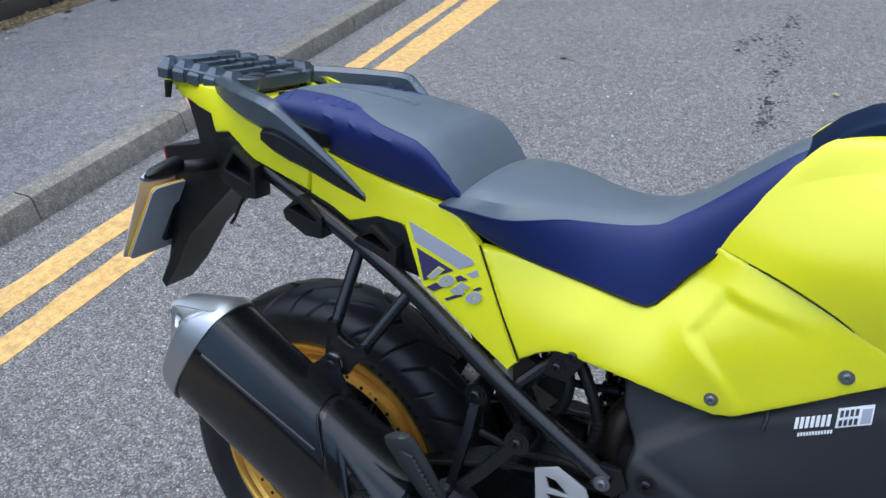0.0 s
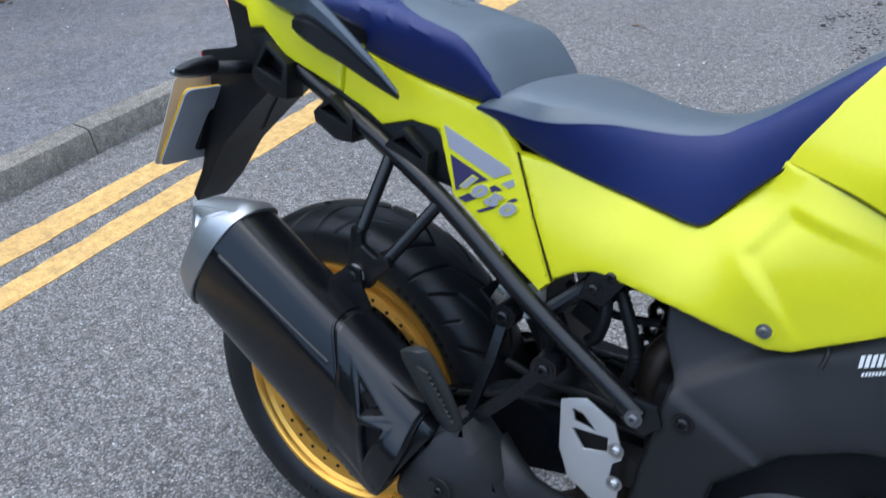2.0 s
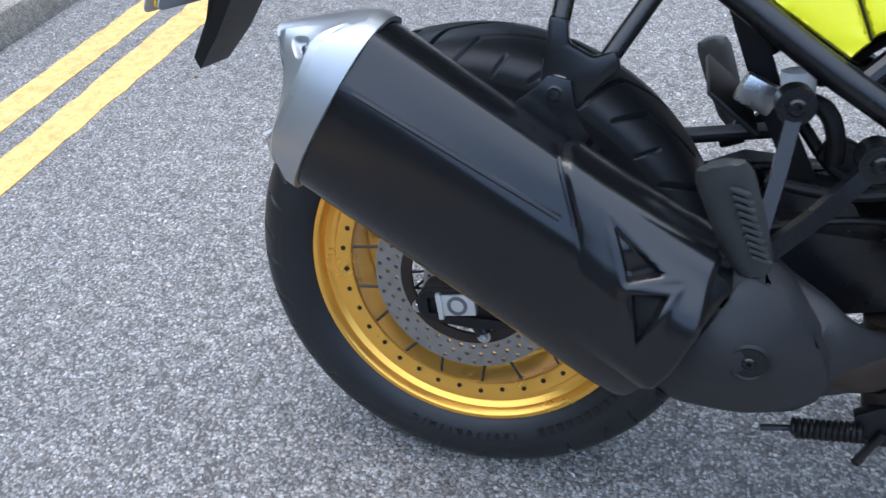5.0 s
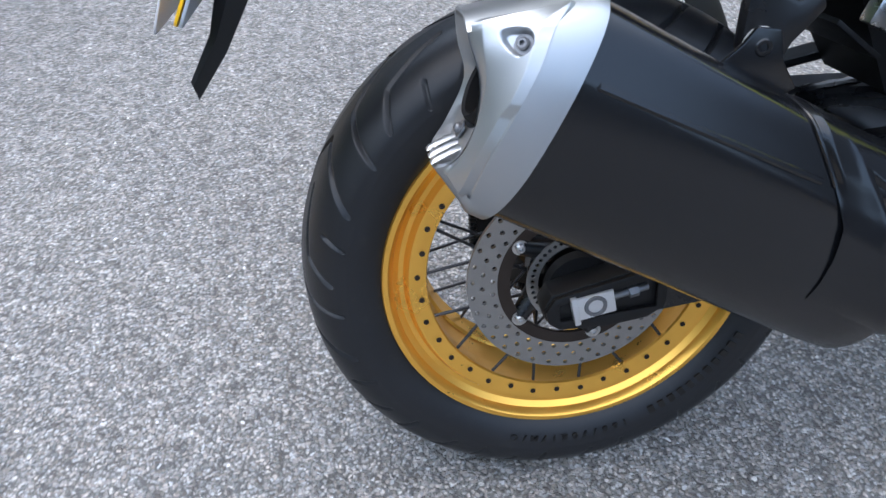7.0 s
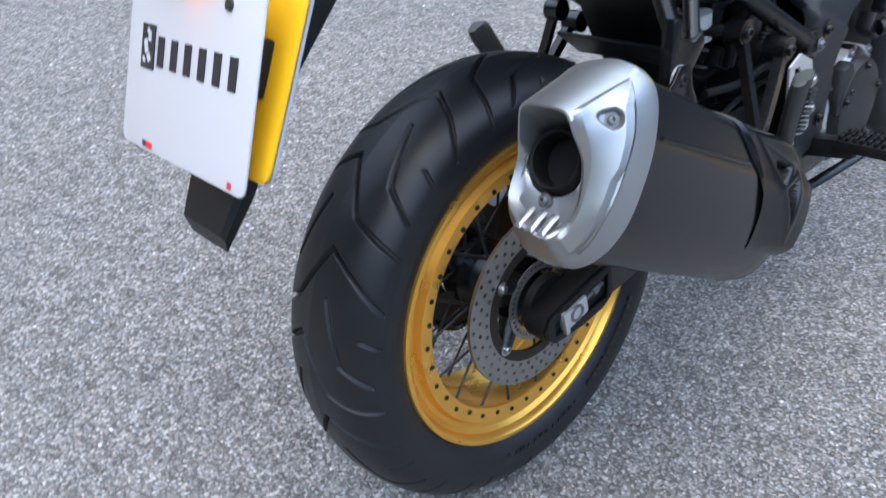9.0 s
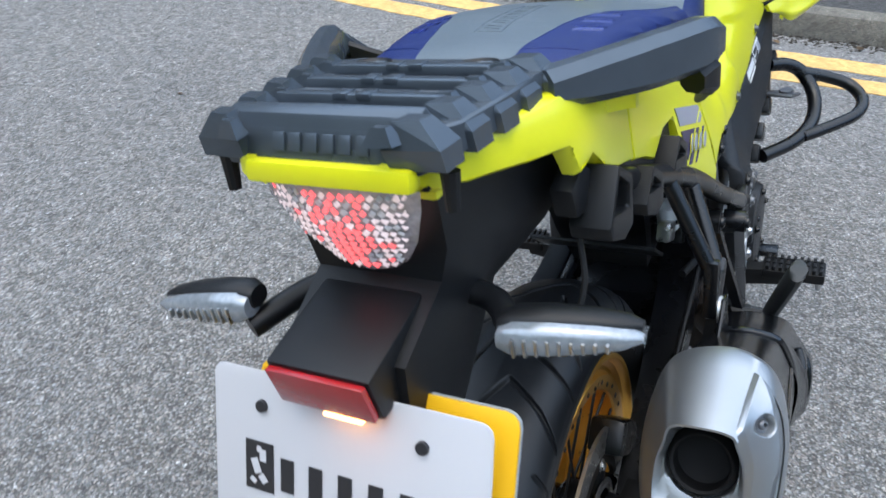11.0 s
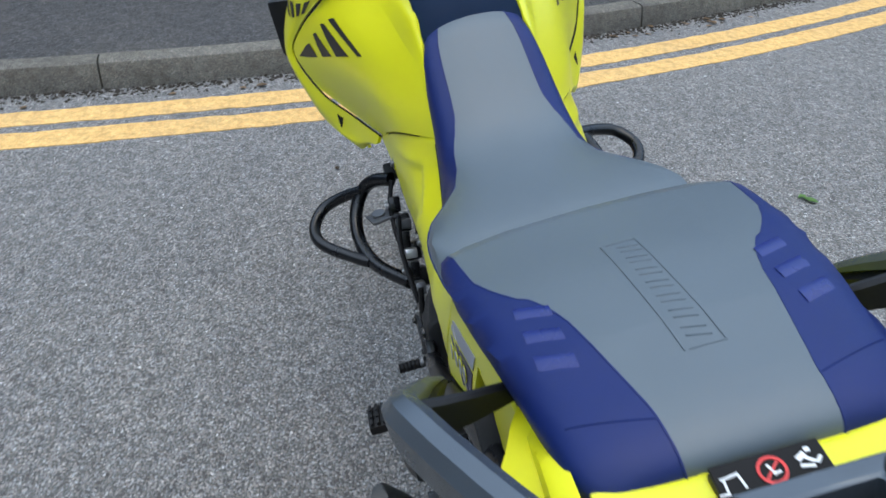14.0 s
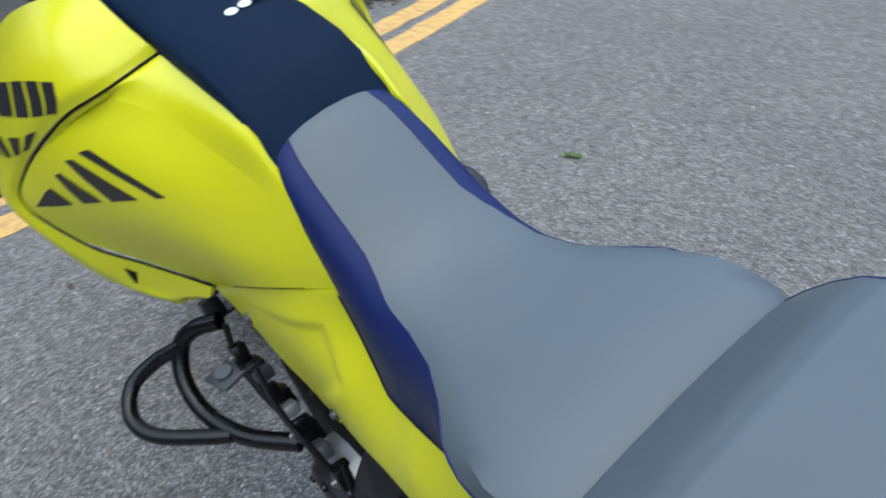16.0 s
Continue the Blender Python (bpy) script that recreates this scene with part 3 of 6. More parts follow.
def tread_tyre(R, half, seg, hub, grooves=True):
    """A tyre whose tread is cut with swept chevron grooves."""
    prof = chaikin([(0.0, R), (half * 0.45, R - 0.003), (half * 0.78, R - 0.013), (half * 1.0, R - 0.032), (half * 1.03, R - 0.052)], 3)
    pr = resample(prof, 40, 26, 0.6) if grooves else resample(prof, 8, 8, 0.5)
    arc = np.r_[0, np.cumsum(np.linalg.norm(np.diff(pr, axis=0), axis=1))]
    side = chaikin([(half * 1.03, R - 0.052), (half * 1.02, R - 0.066), (half * 0.93, R - 0.082), (half * 0.83, R - 0.092), (half * 0.72, R - 0.098)], 2)[1:]
    wall = [(p[0], p[1]) for p in side]
    right = [(-p[0], p[1], -s) for p, s in zip(pr[::-1], arc[::-1])]
    left = [(p[0], p[1], s) for p, s in zip(pr[1:], arc[1:])]
    cols = [(-a, b, None) for a, b in wall[::-1]] + right + left + [(a, b, None) for a, b in wall]
    y = np.array([c[0] for c in cols])
    r = np.array([c[1] for c in cols])
    s = np.array([9.0 if c[2] is None else c[2] for c in cols])
    ang = np.linspace(0, 2 * np.pi, seg, endpoint=False)
    A, S = np.meshgrid(ang, s, indexing="ij")
    rr = np.repeat(r[None], seg, 0)
    if grooves:
        n = 9
        P = 2 * math.pi * R / n
        L = A * R + 0.307
        cut = np.zeros_like(A)
        lines = [([(-0.094, -0.060), (-0.056, -0.026), (-0.015, 0.0), (0.028, -0.070), (0.064, -0.086), (0.095, -0.098)], 0.0026, 0.0075),
                 ([(-0.024, -0.058), (-0.050, -0.135), (-0.087, -0.164)], 0.0024, 0.007),
                 ([(-0.073, -0.098), (-0.097, -0.110)], 0.0022, 0.006)]
        for mirror in (1, -1):
            for pts, w, depth in lines:
                for shift in (-2, -1, 0, 1, 2):
                    best = np.full_like(A, 9.0)
                    base = (L + (0.5 * P if mirror < 0 else 0)) % P
                    for (s0, l0), (s1, l1) in zip(pts, pts[1:]):
                        ds, dl = s1 - s0, l1 - l0
                        qx, qy = S * mirror - s0, base + shift * P - l0
                        t = np.clip((qx * ds + qy * dl) / (ds * ds + dl * dl), 0, 1)
                        best = np.minimum(best, np.hypot(qx - t * ds, qy - t * dl))
                    cut = np.maximum(cut, depth * np.clip((w + 0.0009 - best) / 0.0012, 0, 1))
        cut[S > 1] = 0
        rr = rr - cut
    X = hub.x + np.sin(A) * rr
    Z = hub.z + np.cos(A) * rr
    Y = hub.y + np.repeat(y[None], seg, 0)
    co = np.stack([X, Y, Z], -1).reshape(-1, 3)
    m = len(cols)
    i, j = np.meshgrid(np.arange(seg), np.arange(m - 1), indexing="ij")
    k = (i + 1) % seg
    faces = np.stack([i * m + j, i * m + j + 1, k * m + j + 1, k * m + j], -1).reshape(-1, 4)
    me = bpy.data.meshes.new("tyre")
    me.from_pydata(co.tolist(), [], faces.tolist())
    me.polygons.foreach_set("use_smooth", [True] * len(faces))
    me.materials.append(RUBBER)
    return me


wheel = part("rear_wheel", ring_profile([(-0.062, 0.0), (-0.062, 0.034), (-0.05, 0.05), (-0.03, 0.05), (-0.02, 0.036), (0.02, 0.036), (0.03, 0.052), (0.06, 0.052), (0.064, 0.03), (0.064, 0)], HUB), SATIN, bike, "black hub of a spoked wheel")
part("tyre", tread_tyre(0.3205, 0.0765, 1680, HUB), None, wheel, "black road tyre with chevron tread")
RIM = [(-0.0585, 0.2265), (-0.0630, 0.2290), (-0.0665, 0.2275), (-0.0668, 0.2215), (-0.0640, 0.2185), (-0.0560, 0.2150), (-0.0505, 0.2080), (-0.0500, 0.2020), (-0.0545, 0.1985),
       (-0.0590, 0.1965), (-0.0590, 0.1935), (-0.0555, 0.1755), (-0.0525, 0.1740), (-0.0440, 0.1760), (-0.0250, 0.1775), (-0.0230, 0.1815), (0.0, 0.183)]
RIM = RIM + [(-h, r) for h, r in RIM[-2::-1]]
RIM = RIM + [(0.05, 0.2240), (-0.05, 0.2240)]
part("rim", ring_profile(RIM, HUB, seg=120, closed=True), GOLD, wheel, "gold anodised spoked rim", angle=28)
nip = finish(ring_profile([(0, 0), (0, 0.0036), (0.0012, 0.0034), (0.0012, 0.002), (0.0003, 0.0018), (0.0003, 0)], (0, 0, 0), (0, 0, 1), 10), RUST, "nipple")
for k in range(36):
    a = 2 * math.pi * (k + 0.5) / 36
    for side in (-1, 1):
        p = wheel_point(a, 0.186 if k % 2 else 0.183, side * 0.0577)
        ob = new("spoke_nipple", nip)
        ob.parent = wheel
        ob.matrix_basis = Matrix.Translation(p) @ (pose(0, 0, 0, 90, 0, 0) if side < 0 else pose(0, 0, 0, -90, 0, 0))
SPOKE = finish(cyl((0, 0, 0), (0, 0, 1), 0.0021, 0.0021, 7), SPOKE_STEEL, "spoke", 60)
for k in range(36):
    a = 2 * math.pi * (k + 0.5) / 36
    side = -1 if k % 2 else 1
    lay = 0.62 if (k // 2) % 2 else -0.62
    p, q = wheel_point(a, 0.178, side * 0.05), wheel_point(a + lay, 0.047, side * -0.012 + side * 0.05)
    ob = new("spoke", SPOKE)
    ob.parent = wheel
    e, f, d = frame_of(q - p)
    ob.matrix_basis = Matrix.Translation(p) @ Matrix((e, f, d)).transposed().to_4x4() @ Matrix.Diagonal((1, 1, (q - p).length, 1))


def drilled_ring(r0, r1, y, thick, rows, hub, hole=0.0035):
    """A brake disc: a flat ring with rows of drilled holes. rows: how many cells there are round it and the hole's radius in each."""
    bm = bmesh.new()
    cells = len(rows)
    band = (r1 - r0) / cells
    for ci, (count, phase) in enumerate(rows):
        ra, rb = r0 + band * ci, r0 + band * (ci + 1)
        for k in range(count):
            a0, a1 = (2 * math.pi * (k + phase + d) / count for d in (0, 1))
            am, rm = (a0 + a1) / 2, (ra + rb) / 2
            outer = [(a0, ra), (am, ra), (a1, ra), (a1, rm), (a1, rb), (am, rb), (a0, rb), (a0, rm)]
            for yy in (y, y + thick):
                o = [bm.verts.new(wheel_point(a, r, yy, hub)) for a, r in outer]
                c = wheel_point(am, rm, yy, hub)
                h = []
                for v in o:
                    d = (v.co - c).normalized() * hole
                    h.append(bm.verts.new(c + d))
                for i in range(8):
                    bm.faces.new((o[i], o[(i + 1) % 8], h[(i + 1) % 8], h[i]))
                if yy == y:
                    keep = h
                else:
                    for i in range(8):
                        bm.faces.new((keep[i], keep[(i + 1) % 8], h[(i + 1) % 8], h[i]))
    bmesh.ops.remove_doubles(bm, verts=bm.verts, dist=1e-5)
    rim = ring_profile([(y, r0), (y + thick, r0)], hub, seg=96), ring_profile([(y, r1), (y + thick, r1)], hub, seg=96)
    for b in rim:
        bmesh.ops.delete(b, geom=[f for f in b.faces if len(f.verts) > 4], context="FACES")
    return merge(bm, *rim)


disc = part("brake_disc", drilled_ring(0.094, 0.130, -0.0765, 0.005, [(36, 0), (36, 0.5), (36, 0)], HUB, 0.0032), DISC, wheel, "drilled steel brake disc")
part("disc_carrier", ring_profile([(-0.0765, 0.094), (-0.0765, 0.079), (-0.0715, 0.079), (-0.0715, 0.094)], HUB, seg=72, closed=True), RUST, wheel, "stained inner band of the brake disc")
for k in range(5):
    a = 2 * math.pi * (k + 0.27) / 5
    bolt(wheel, wheel_point(a, 0.083, -0.077), (0, -1, 0), 0.0062, STEEL)
    part("carrier_arm", cyl(wheel_point(a, 0.082, -0.072), wheel_point(a + 0.25, 0.045, -0.064), 0.011, 0.015, 12), SATIN, wheel)
abs_ring = drilled_ring(0.046, 0.060, -0.0805, 0.002, [(44, 0)], HUB, 0.0028)
part("abs_ring", abs_ring, DISC, wheel, "slotted steel sensor ring")
part("sprocket", ring_profile([(0.068, 0.05), (0.068, 0.098), (0.074, 0.098), (0.074, 0.05)], HUB, seg=44, closed=True), SATIN, wheel)
# lettering on the tyre wall
for i, ch in enumerate("150/70R17M/C"):
    a = radians(163 + i * 3.2)
    m = Matrix.Translation(wheel_point(a, 0.2515, -0.0772)) @ Matrix.Rotation(a, 4, "Y") @ pose(0, 0, 0, 90, 0, 0)
    lettering("tyre_letter", ch, 0.0145, m, RUBBER_TEXT, wheel, 0.0007, bold=.0006)
for i in range(11):
    a = radians(154 - i * 3.5)
    m = Matrix.Translation(wheel_point(a, 0.2525, -0.0770)) @ Matrix.Rotation(a, 4, "Y")
    part("tyre_mark", moved(box((0, 0, 0), (0.0085, 0.0014, 0.018), r=0), m), RUBBER_TEXT, wheel)
for i in range(9):
    a = radians(60 - i * 4.2)
    m = Matrix.Translation(wheel_point(a, 0.2525, -0.0766)) @ Matrix.Rotation(a, 4, "Y")
    part("tyre_mark", moved(box((0, 0, 0), (0.008, 0.0012, 0.013), r=0), m), RUBBER_TEXT, wheel)

# swing arm with axle and chain
swing = part("swing_arm", merge(
    loft([[(x, y0, z0), (x, y1, z0), (x, y1, z1), (x, y0, z1)] for x, y0, y1, z0, z1 in
          ((0.03, -0.124, -0.094, 0.292, 0.350), (0.08, -0.126, -0.090, 0.293, 0.362), (0.15, -0.128, -0.086, 0.30, 0.385), (0.33, -0.128, -0.08, 0.352, 0.468), (0.45, -0.125, -0.06, 0.378, 0.462), (0.56, -0.12, -0.05, 0.40, 0.46))]),
    loft([[(x, y0, z0), (x, y1, z0), (x, y1, z1), (x, y0, z1)] for x, y0, y1, z0, z1 in
          ((-0.045, 0.098, 0.127, 0.300, 0.346), (0.03, 0.094, 0.128, 0.287, 0.353), (0.15, 0.086, 0.128, 0.30, 0.385), (0.33, 0.08, 0.128, 0.352, 0.468), (0.45, 0.06, 0.125, 0.378, 0.462), (0.56, 0.05, 0.12, 0.40, 0.46))]),
    box((0.40, 0, 0.42), (0.10, 0.2, 0.07), r=0.012)), SATIN, bike, "black aluminium swing arm")
part("arm_end", prism([(-.034, .290), (-.050, .301), (-.054, .318), (-.044, .336), (.02, .349), (.08, .361), (.092, .35), (.092, .303), (.07, .291), (.02, .286)], -.132, -.098, .006), CABLE, swing)
part("slot_border", prism([(-.036, .292), (-.049, .303), (-.051, .318), (-.041, .334), (.02, .347), (.076, .358), (.086, .348), (.086, .306), (.066, .294), (.02, .289)], -.1385, -.131, .003,
                          [[(-.034, .303), (-.036, .324), (.076, .345), (.076, .307)]]), CABLE, swing)
part("axle_block", box((0.004, -0.136, 0.3215), (0.046, 0.012, 0.029), (0, -10, 0), 0.0025), ALU, swing, "bare aluminium axle block")
part("axle_end", ring_profile([(0, .0), (0.0004, .0085), (.0022, .009), (.0022, .0125), (0, .0135), (-.001, .0)], (.004, -.1415, .3215), (0, -1, 0), 28), STEEL_DARK, swing)
part("axle_plate", box((-.0185, -.1385, .3170), (.007, .011, .036), (0, -10, 0), .0015), ALU, swing)
part("adjuster_bolt", merge(cyl((.026, -.134, .326), (.066, -.134, .334), .0042, .0042, 12), cyl((.044, -.134, .3295), (.054, -.134, .3315), .0075, .0075, 6)), STEEL_DARK, swing, "bare steel chain adjuster bolt")
part("hub_collar", ring_profile([(0, .020), (0, .040), (.012, .042), (.012, .020)], (0, -.098, .32), (0, 1, 0), 32, closed=True), CABLE, swing)
part("brake_line", tube([(0.56, -0.11, 0.47), (0.42, -0.13, 0.485), (0.28, -0.132, 0.45), (0.12, -0.132, 0.40), (0.06, -0.12, 0.385)], 0.0045, 8), CABLE, swing)
caliper = part("brake_caliper", box((0.092, -0.074, 0.392), (0.085, 0.05, 0.05), (0, 42, 0), 0.01), SATIN, swing, "black rear brake caliper")
part("chain", tube([(-0.098, 0.071, 0.30), (-0.09, 0.071, 0.365), (-0.03, 0.071, 0.414), (0.05, 0.071, 0.425), (0.30, 0.071, 0.462), (0.58, 0.071, 0.475), (0.60, 0.071, 0.44), (0.57, 0.071, 0.40), (0.30, 0.071, 0.30), (0.03, 0.071, 0.222), (-0.05, 0.071, 0.232), (-0.098, 0.071, 0.30)], 0.008, 8, 22, ribs=0.0025, flat=0.8), SATIN, swing, "black drive chain")
part("chain_guard", box((0.23, 0.085, 0.49), (0.30, 0.04, 0.012), (0, -9, 0), 0.004), BLACK, swing)
part("hugger", box((0.29, 0.0, 0.575), (0.07, 0.19, 0.006), (0, 38, 0), 0.002), BLACK, swing)

# muffler
MA = Vector((0.8575, 0.0077, -0.5144))
MN = Vector((0.5144, 0, 0.8575))
MC = Vector((-0.087, -0.229, 0.593))
SECT = [(0, .100), (.038, .095), (.047, .088), (.061, .053), (.066, .041), (.068, .0), (.063, -.051), (.040, -.090), (0, -.100), (-.0445, -.087), (-.063, -.034), (-.063, .034), (-.0445, .087)]


def closed_chaikin(p, times):
    for _ in range(times):
        p = [q for a, b in zip(p, p[1:] + p[:1]) for q in ((0.75 * a[0] + 0.25 * b[0], 0.75 * a[1] + 0.25 * b[1]), (0.25 * a[0] + 0.75 * b[0], 0.25 * a[1] + 0.75 * b[1]))]
    return p


SEC = closed_chaikin(SECT, 2)


def muffler_ring(s, k=1.0, slant=0.0, shift=(0, 0), sec=None):
    return [MC + MA * (s + slant * v) + Vector((0, -(u * k + shift[0]), 0)) + MN * (v * k + shift[1]) for u, v in (sec or SEC)]


muffler = part("muffler", loft([muffler_ring(-0.004), muffler_ring(0.0, 1.0), muffler_ring(0.10), muffler_ring(0.25), muffler_ring(0.36, 0.995), muffler_ring(0.392, 0.975), muffler_ring(0.401, 0.93), muffler_ring(0.403, 0.80)]), MUFFLER, bike, "satin black oval muffler can", angle=45)


def on_axis(s, u, v):
    """A place by its distance along the can, outwards from its axis and up across it."""
    return MC + MA * s + Vector((0, -u, 0)) + MN * v


# stations round the cast cap, from the top over the outer side: the rim (u, v), the shoulder and the rear edge (s, u, v)
CAP = [((0, .104), (-.035, 0, .089), (-.088, 0, .041)), ((.033, .099), (-.024, .030, .087), (-.089, .025, .039)), ((.055, .079), (-.034, .054, .068), (-.077, .031, .024)),
       ((.068, .036), (-.033, .0655, .035), (-.061, .036, .006)), ((.0705, -.010), (-.033, .067, -.008), (-.051, .0375, -.016)), ((.066, -.048), (-.033, .063, -.042), (-.046, .037, -.038)),
       ((.051, -.080), (-.026, .048, -.074), (-.047, .032, -.060)), ((.027, -.100), (-.018, .0255, -.096), (-.055, .022, -.076)), ((-.005, -.104), (-.016, -.003, -.098), (-.057, .0, -.075)),
       ((-.035, -.096), (-.020, -.031, -.090), (-.056, -.020, -.068)), ((-.059, -.066), (-.030, -.053, -.061), (-.048, -.042, -.051)), ((-.066, -.010), (-.030, -.058, -.010), (-.050, -.044, -.012)),
       ((-.060, .046), (-.030, -.052, .042), (-.072, -.036, .015)), ((-.043, .088), (-.033, -.038, .074), (-.087, -.028, .037))]


def cap_loop(rows):
    """A smooth closed loop through the stations."""
    return spline([rows[-1], *rows, rows[0], rows[1]], 6)[6:-7]


def toward_outlet(rows, k, s):
    return [(s if s is not None else p[0], -.002 + (p[1] + .002) * k, -.003 + (p[2] + .003) * k) for p in rows]


rim_row = [(0, *r[0]) for r in CAP]
edge_row = [r[2] for r in CAP]
pipe_row = [(-.041, -.002 + .036 * (p[1] + .002) / math.hypot(p[1] + .002, p[2] + .003), -.003 + .036 * (p[2] + .003) / math.hypot(p[1] + .002, p[2] + .003)) for p in edge_row]
cap_rows = [[(0.001, p[1] * .955, p[2] * .955) for p in rim_row], rim_row, [(-.013, p[1] * .995, p[2] * .995) for p in rim_row], [r[1] for r in CAP], edge_row,
            [(p[0] + .001, p[1], p[2]) for p in toward_outlet(edge_row, .95, None)], [(min(-.043, p[0] + .022), p[1], p[2]) for p in toward_outlet(edge_row, .86, None)],
            [(-.043, (p[1] + q[1]) / 2, (p[2] + q[2]) / 2) for p, q in zip(toward_outlet(edge_row, .80, None), pipe_row)], pipe_row, [(-.030, p[1] * .94, p[2] * .94) for p in pipe_row]]
rear = [[on_axis(*p) for p in cap_loop(r)] for r in cap_rows]
cap_bm = loft(rear, cap=False)
cap_bm.verts.ensure_lookup_table()
under = {j * len(rear[0]) + i for j in (3, 4) for i in range(9, 39)}
cap_bm.verts.index_update()
bmesh.ops.delete(cap_bm, geom=[f for f in cap_bm.faces if all(q.index in under for q in f.verts)], context="FACES_ONLY")
cap = part("end_cap", cap_bm, SILVER, muffler, "silver cast muffler end cap", angle=42)


def raised_face(rings, first, last, height, bolt_at):
    """The proud outer face of the cast cap, with bevelled borders and a drop-shaped bolt pocket."""
    P = np.array([[tuple(p) for p in r] for r in rings])
    m, n = 130, 240
    jj, ii = np.linspace(0, len(rings) - 1, m), np.linspace(first, last, n)
    G = np.zeros((m, n, 3))
    for a in range(m):
        j = min(int(jj[a]), len(rings) - 2)
        row = P[j] * (1 - jj[a] + j) + P[j + 1] * (jj[a] - j)
        for c in range(3):
            G[a, :, c] = np.interp(ii, range(P.shape[1]), row[:, c])
    nor = np.cross(np.gradient(G, axis=0), np.gradient(G, axis=1))
    nor /= np.linalg.norm(nor, axis=2)[..., None]
    nor *= np.where(nor[..., 1:2] > 0, -1, 1)
    d = np.linalg.norm(G - np.array(bolt_at), axis=2)
    near = np.unravel_index(d.argmin(), d.shape)
    ax = np.array((-.80, .28, .45))
    ax = ax / np.linalg.norm(ax)
    rel = G - G[near]
    along = rel @ ax
    across = np.linalg.norm(rel - along[..., None] * ax, axis=2)
    wide = np.where(along < 0, .0070, np.maximum(.0070 * (1 - along / .034), 0))
    pocket = np.clip((np.hypot(across, np.minimum(along, 0)) - wide) / .0034, 0, 1)
    v, u = np.meshgrid(np.linspace(0, 1, m), np.linspace(0, 1, n), indexing="ij")
    front = .50 - .14 * np.clip((.2 - u) / .2, 0, 1) + .05 * np.clip((u - .45) / .05, 0, 1)
    rim = np.clip((v - front) / .10, 0, 1) * np.clip(u / .045, 0, 1) * np.clip((1 - u) / .06, 0, 1) * np.clip((1 - v) / .08, 0, 1)
    h = -.0015 + (height + .0015) * rim
    floor = np.where(along < 0, -.0055, -.0055 + .0085 * np.clip(along / .034, 0, 1))
    h = np.where(rim > .3, floor + (h - floor) * pocket * pocket * (3 - 2 * pocket), h)
    G = G + nor * h[..., None]
    bm = bmesh.new()
    vs = [[bm.verts.new(q) for q in row] for row in G]
    for a in range(m - 1):
        for c in range(n - 1):
            bm.faces.new((vs[a][c], vs[a][c + 1], vs[a + 1][c + 1], vs[a + 1][c]))
    bmesh.ops.recalc_face_normals(bm, faces=bm.faces[:])
    if sum(f.normal.y for f in bm.faces) > 0:
        bmesh.ops.reverse_faces(bm, faces=bm.faces[:])
    return bm, Vector(G[near]), Vector(nor[near])


face_bm, pocket_at, pocket_out = raised_face(rear[2:5], 6, 41, .0036, on_axis(-.0424, .0407, .0441))
part("cap_face", face_bm, SILVER, cap, angle=35)
for u in (-.013, .002, .016):
    rows = [[MC + MA * s + Vector((0, -(u + w), 0)) + MN * v for w, v in ((-.0045, v0), (-.0018, v0 + h), (.0018, v0 + h), (.0045, v0))] for s, v0, h in ((-.042, -.052, .001), (-.050, -.062, .004), (-.059, -.075, .0042))]
    part("cap_tooth", round_edges(loft(rows), .0012), SILVER, cap)
OUT = on_axis(-.043, -.002, -.003)
part("outlet", ring_profile([(0.07, 0.0), (0.07, 0.026), (-0.004, 0.026), (-0.006, 0.0285), (-0.003, 0.031), (0.020, 0.036), (0.022, 0.03)], OUT, MA, 32), BLACK_DEEP, muffler, "dark exhaust outlet pipe")
bolt(muffler, pocket_at + pocket_out * .0002, pocket_out, 0.0050, STEEL_DARK)
bolt(muffler, on_axis(-.0445, .0, -.0430), (-0.8575, -0.02, 0.5144), 0.0048, STEEL_DARK)
part("bolt_ring", ring_profile([(0, .0052), (.0012, .0056), (.0012, .0072), (0, .0076)], on_axis(-.0436, .0, -.0430), -MA, 24, closed=True), SATIN, muffler)


def smooth(t):
    t = np.clip(t, 0, 1)
    return t * t * (3 - 2 * t)


def inside_by(s, v, tri):
    """How far a place lies within a triangle, negative outside it."""
    d = np.full(s.shape, 9.0)
    for (a, c), (e, g) in zip(tri, tri[1:] + tri[:1]):
        d = np.minimum(d, ((s - a) * (g - c) - (v - c) * (e - a)) / math.hypot(e - a, g - c))
    return d


# the guard over the front of the can: flush at its rear, flaring outwards to its front, with two triangular vents
UPPER, LOWER = [(.2760, .0765), (.3400, .0665), (.3165, .0440)], [(.3260, .0390), (.3530, .0540), (.3605, .0020)]


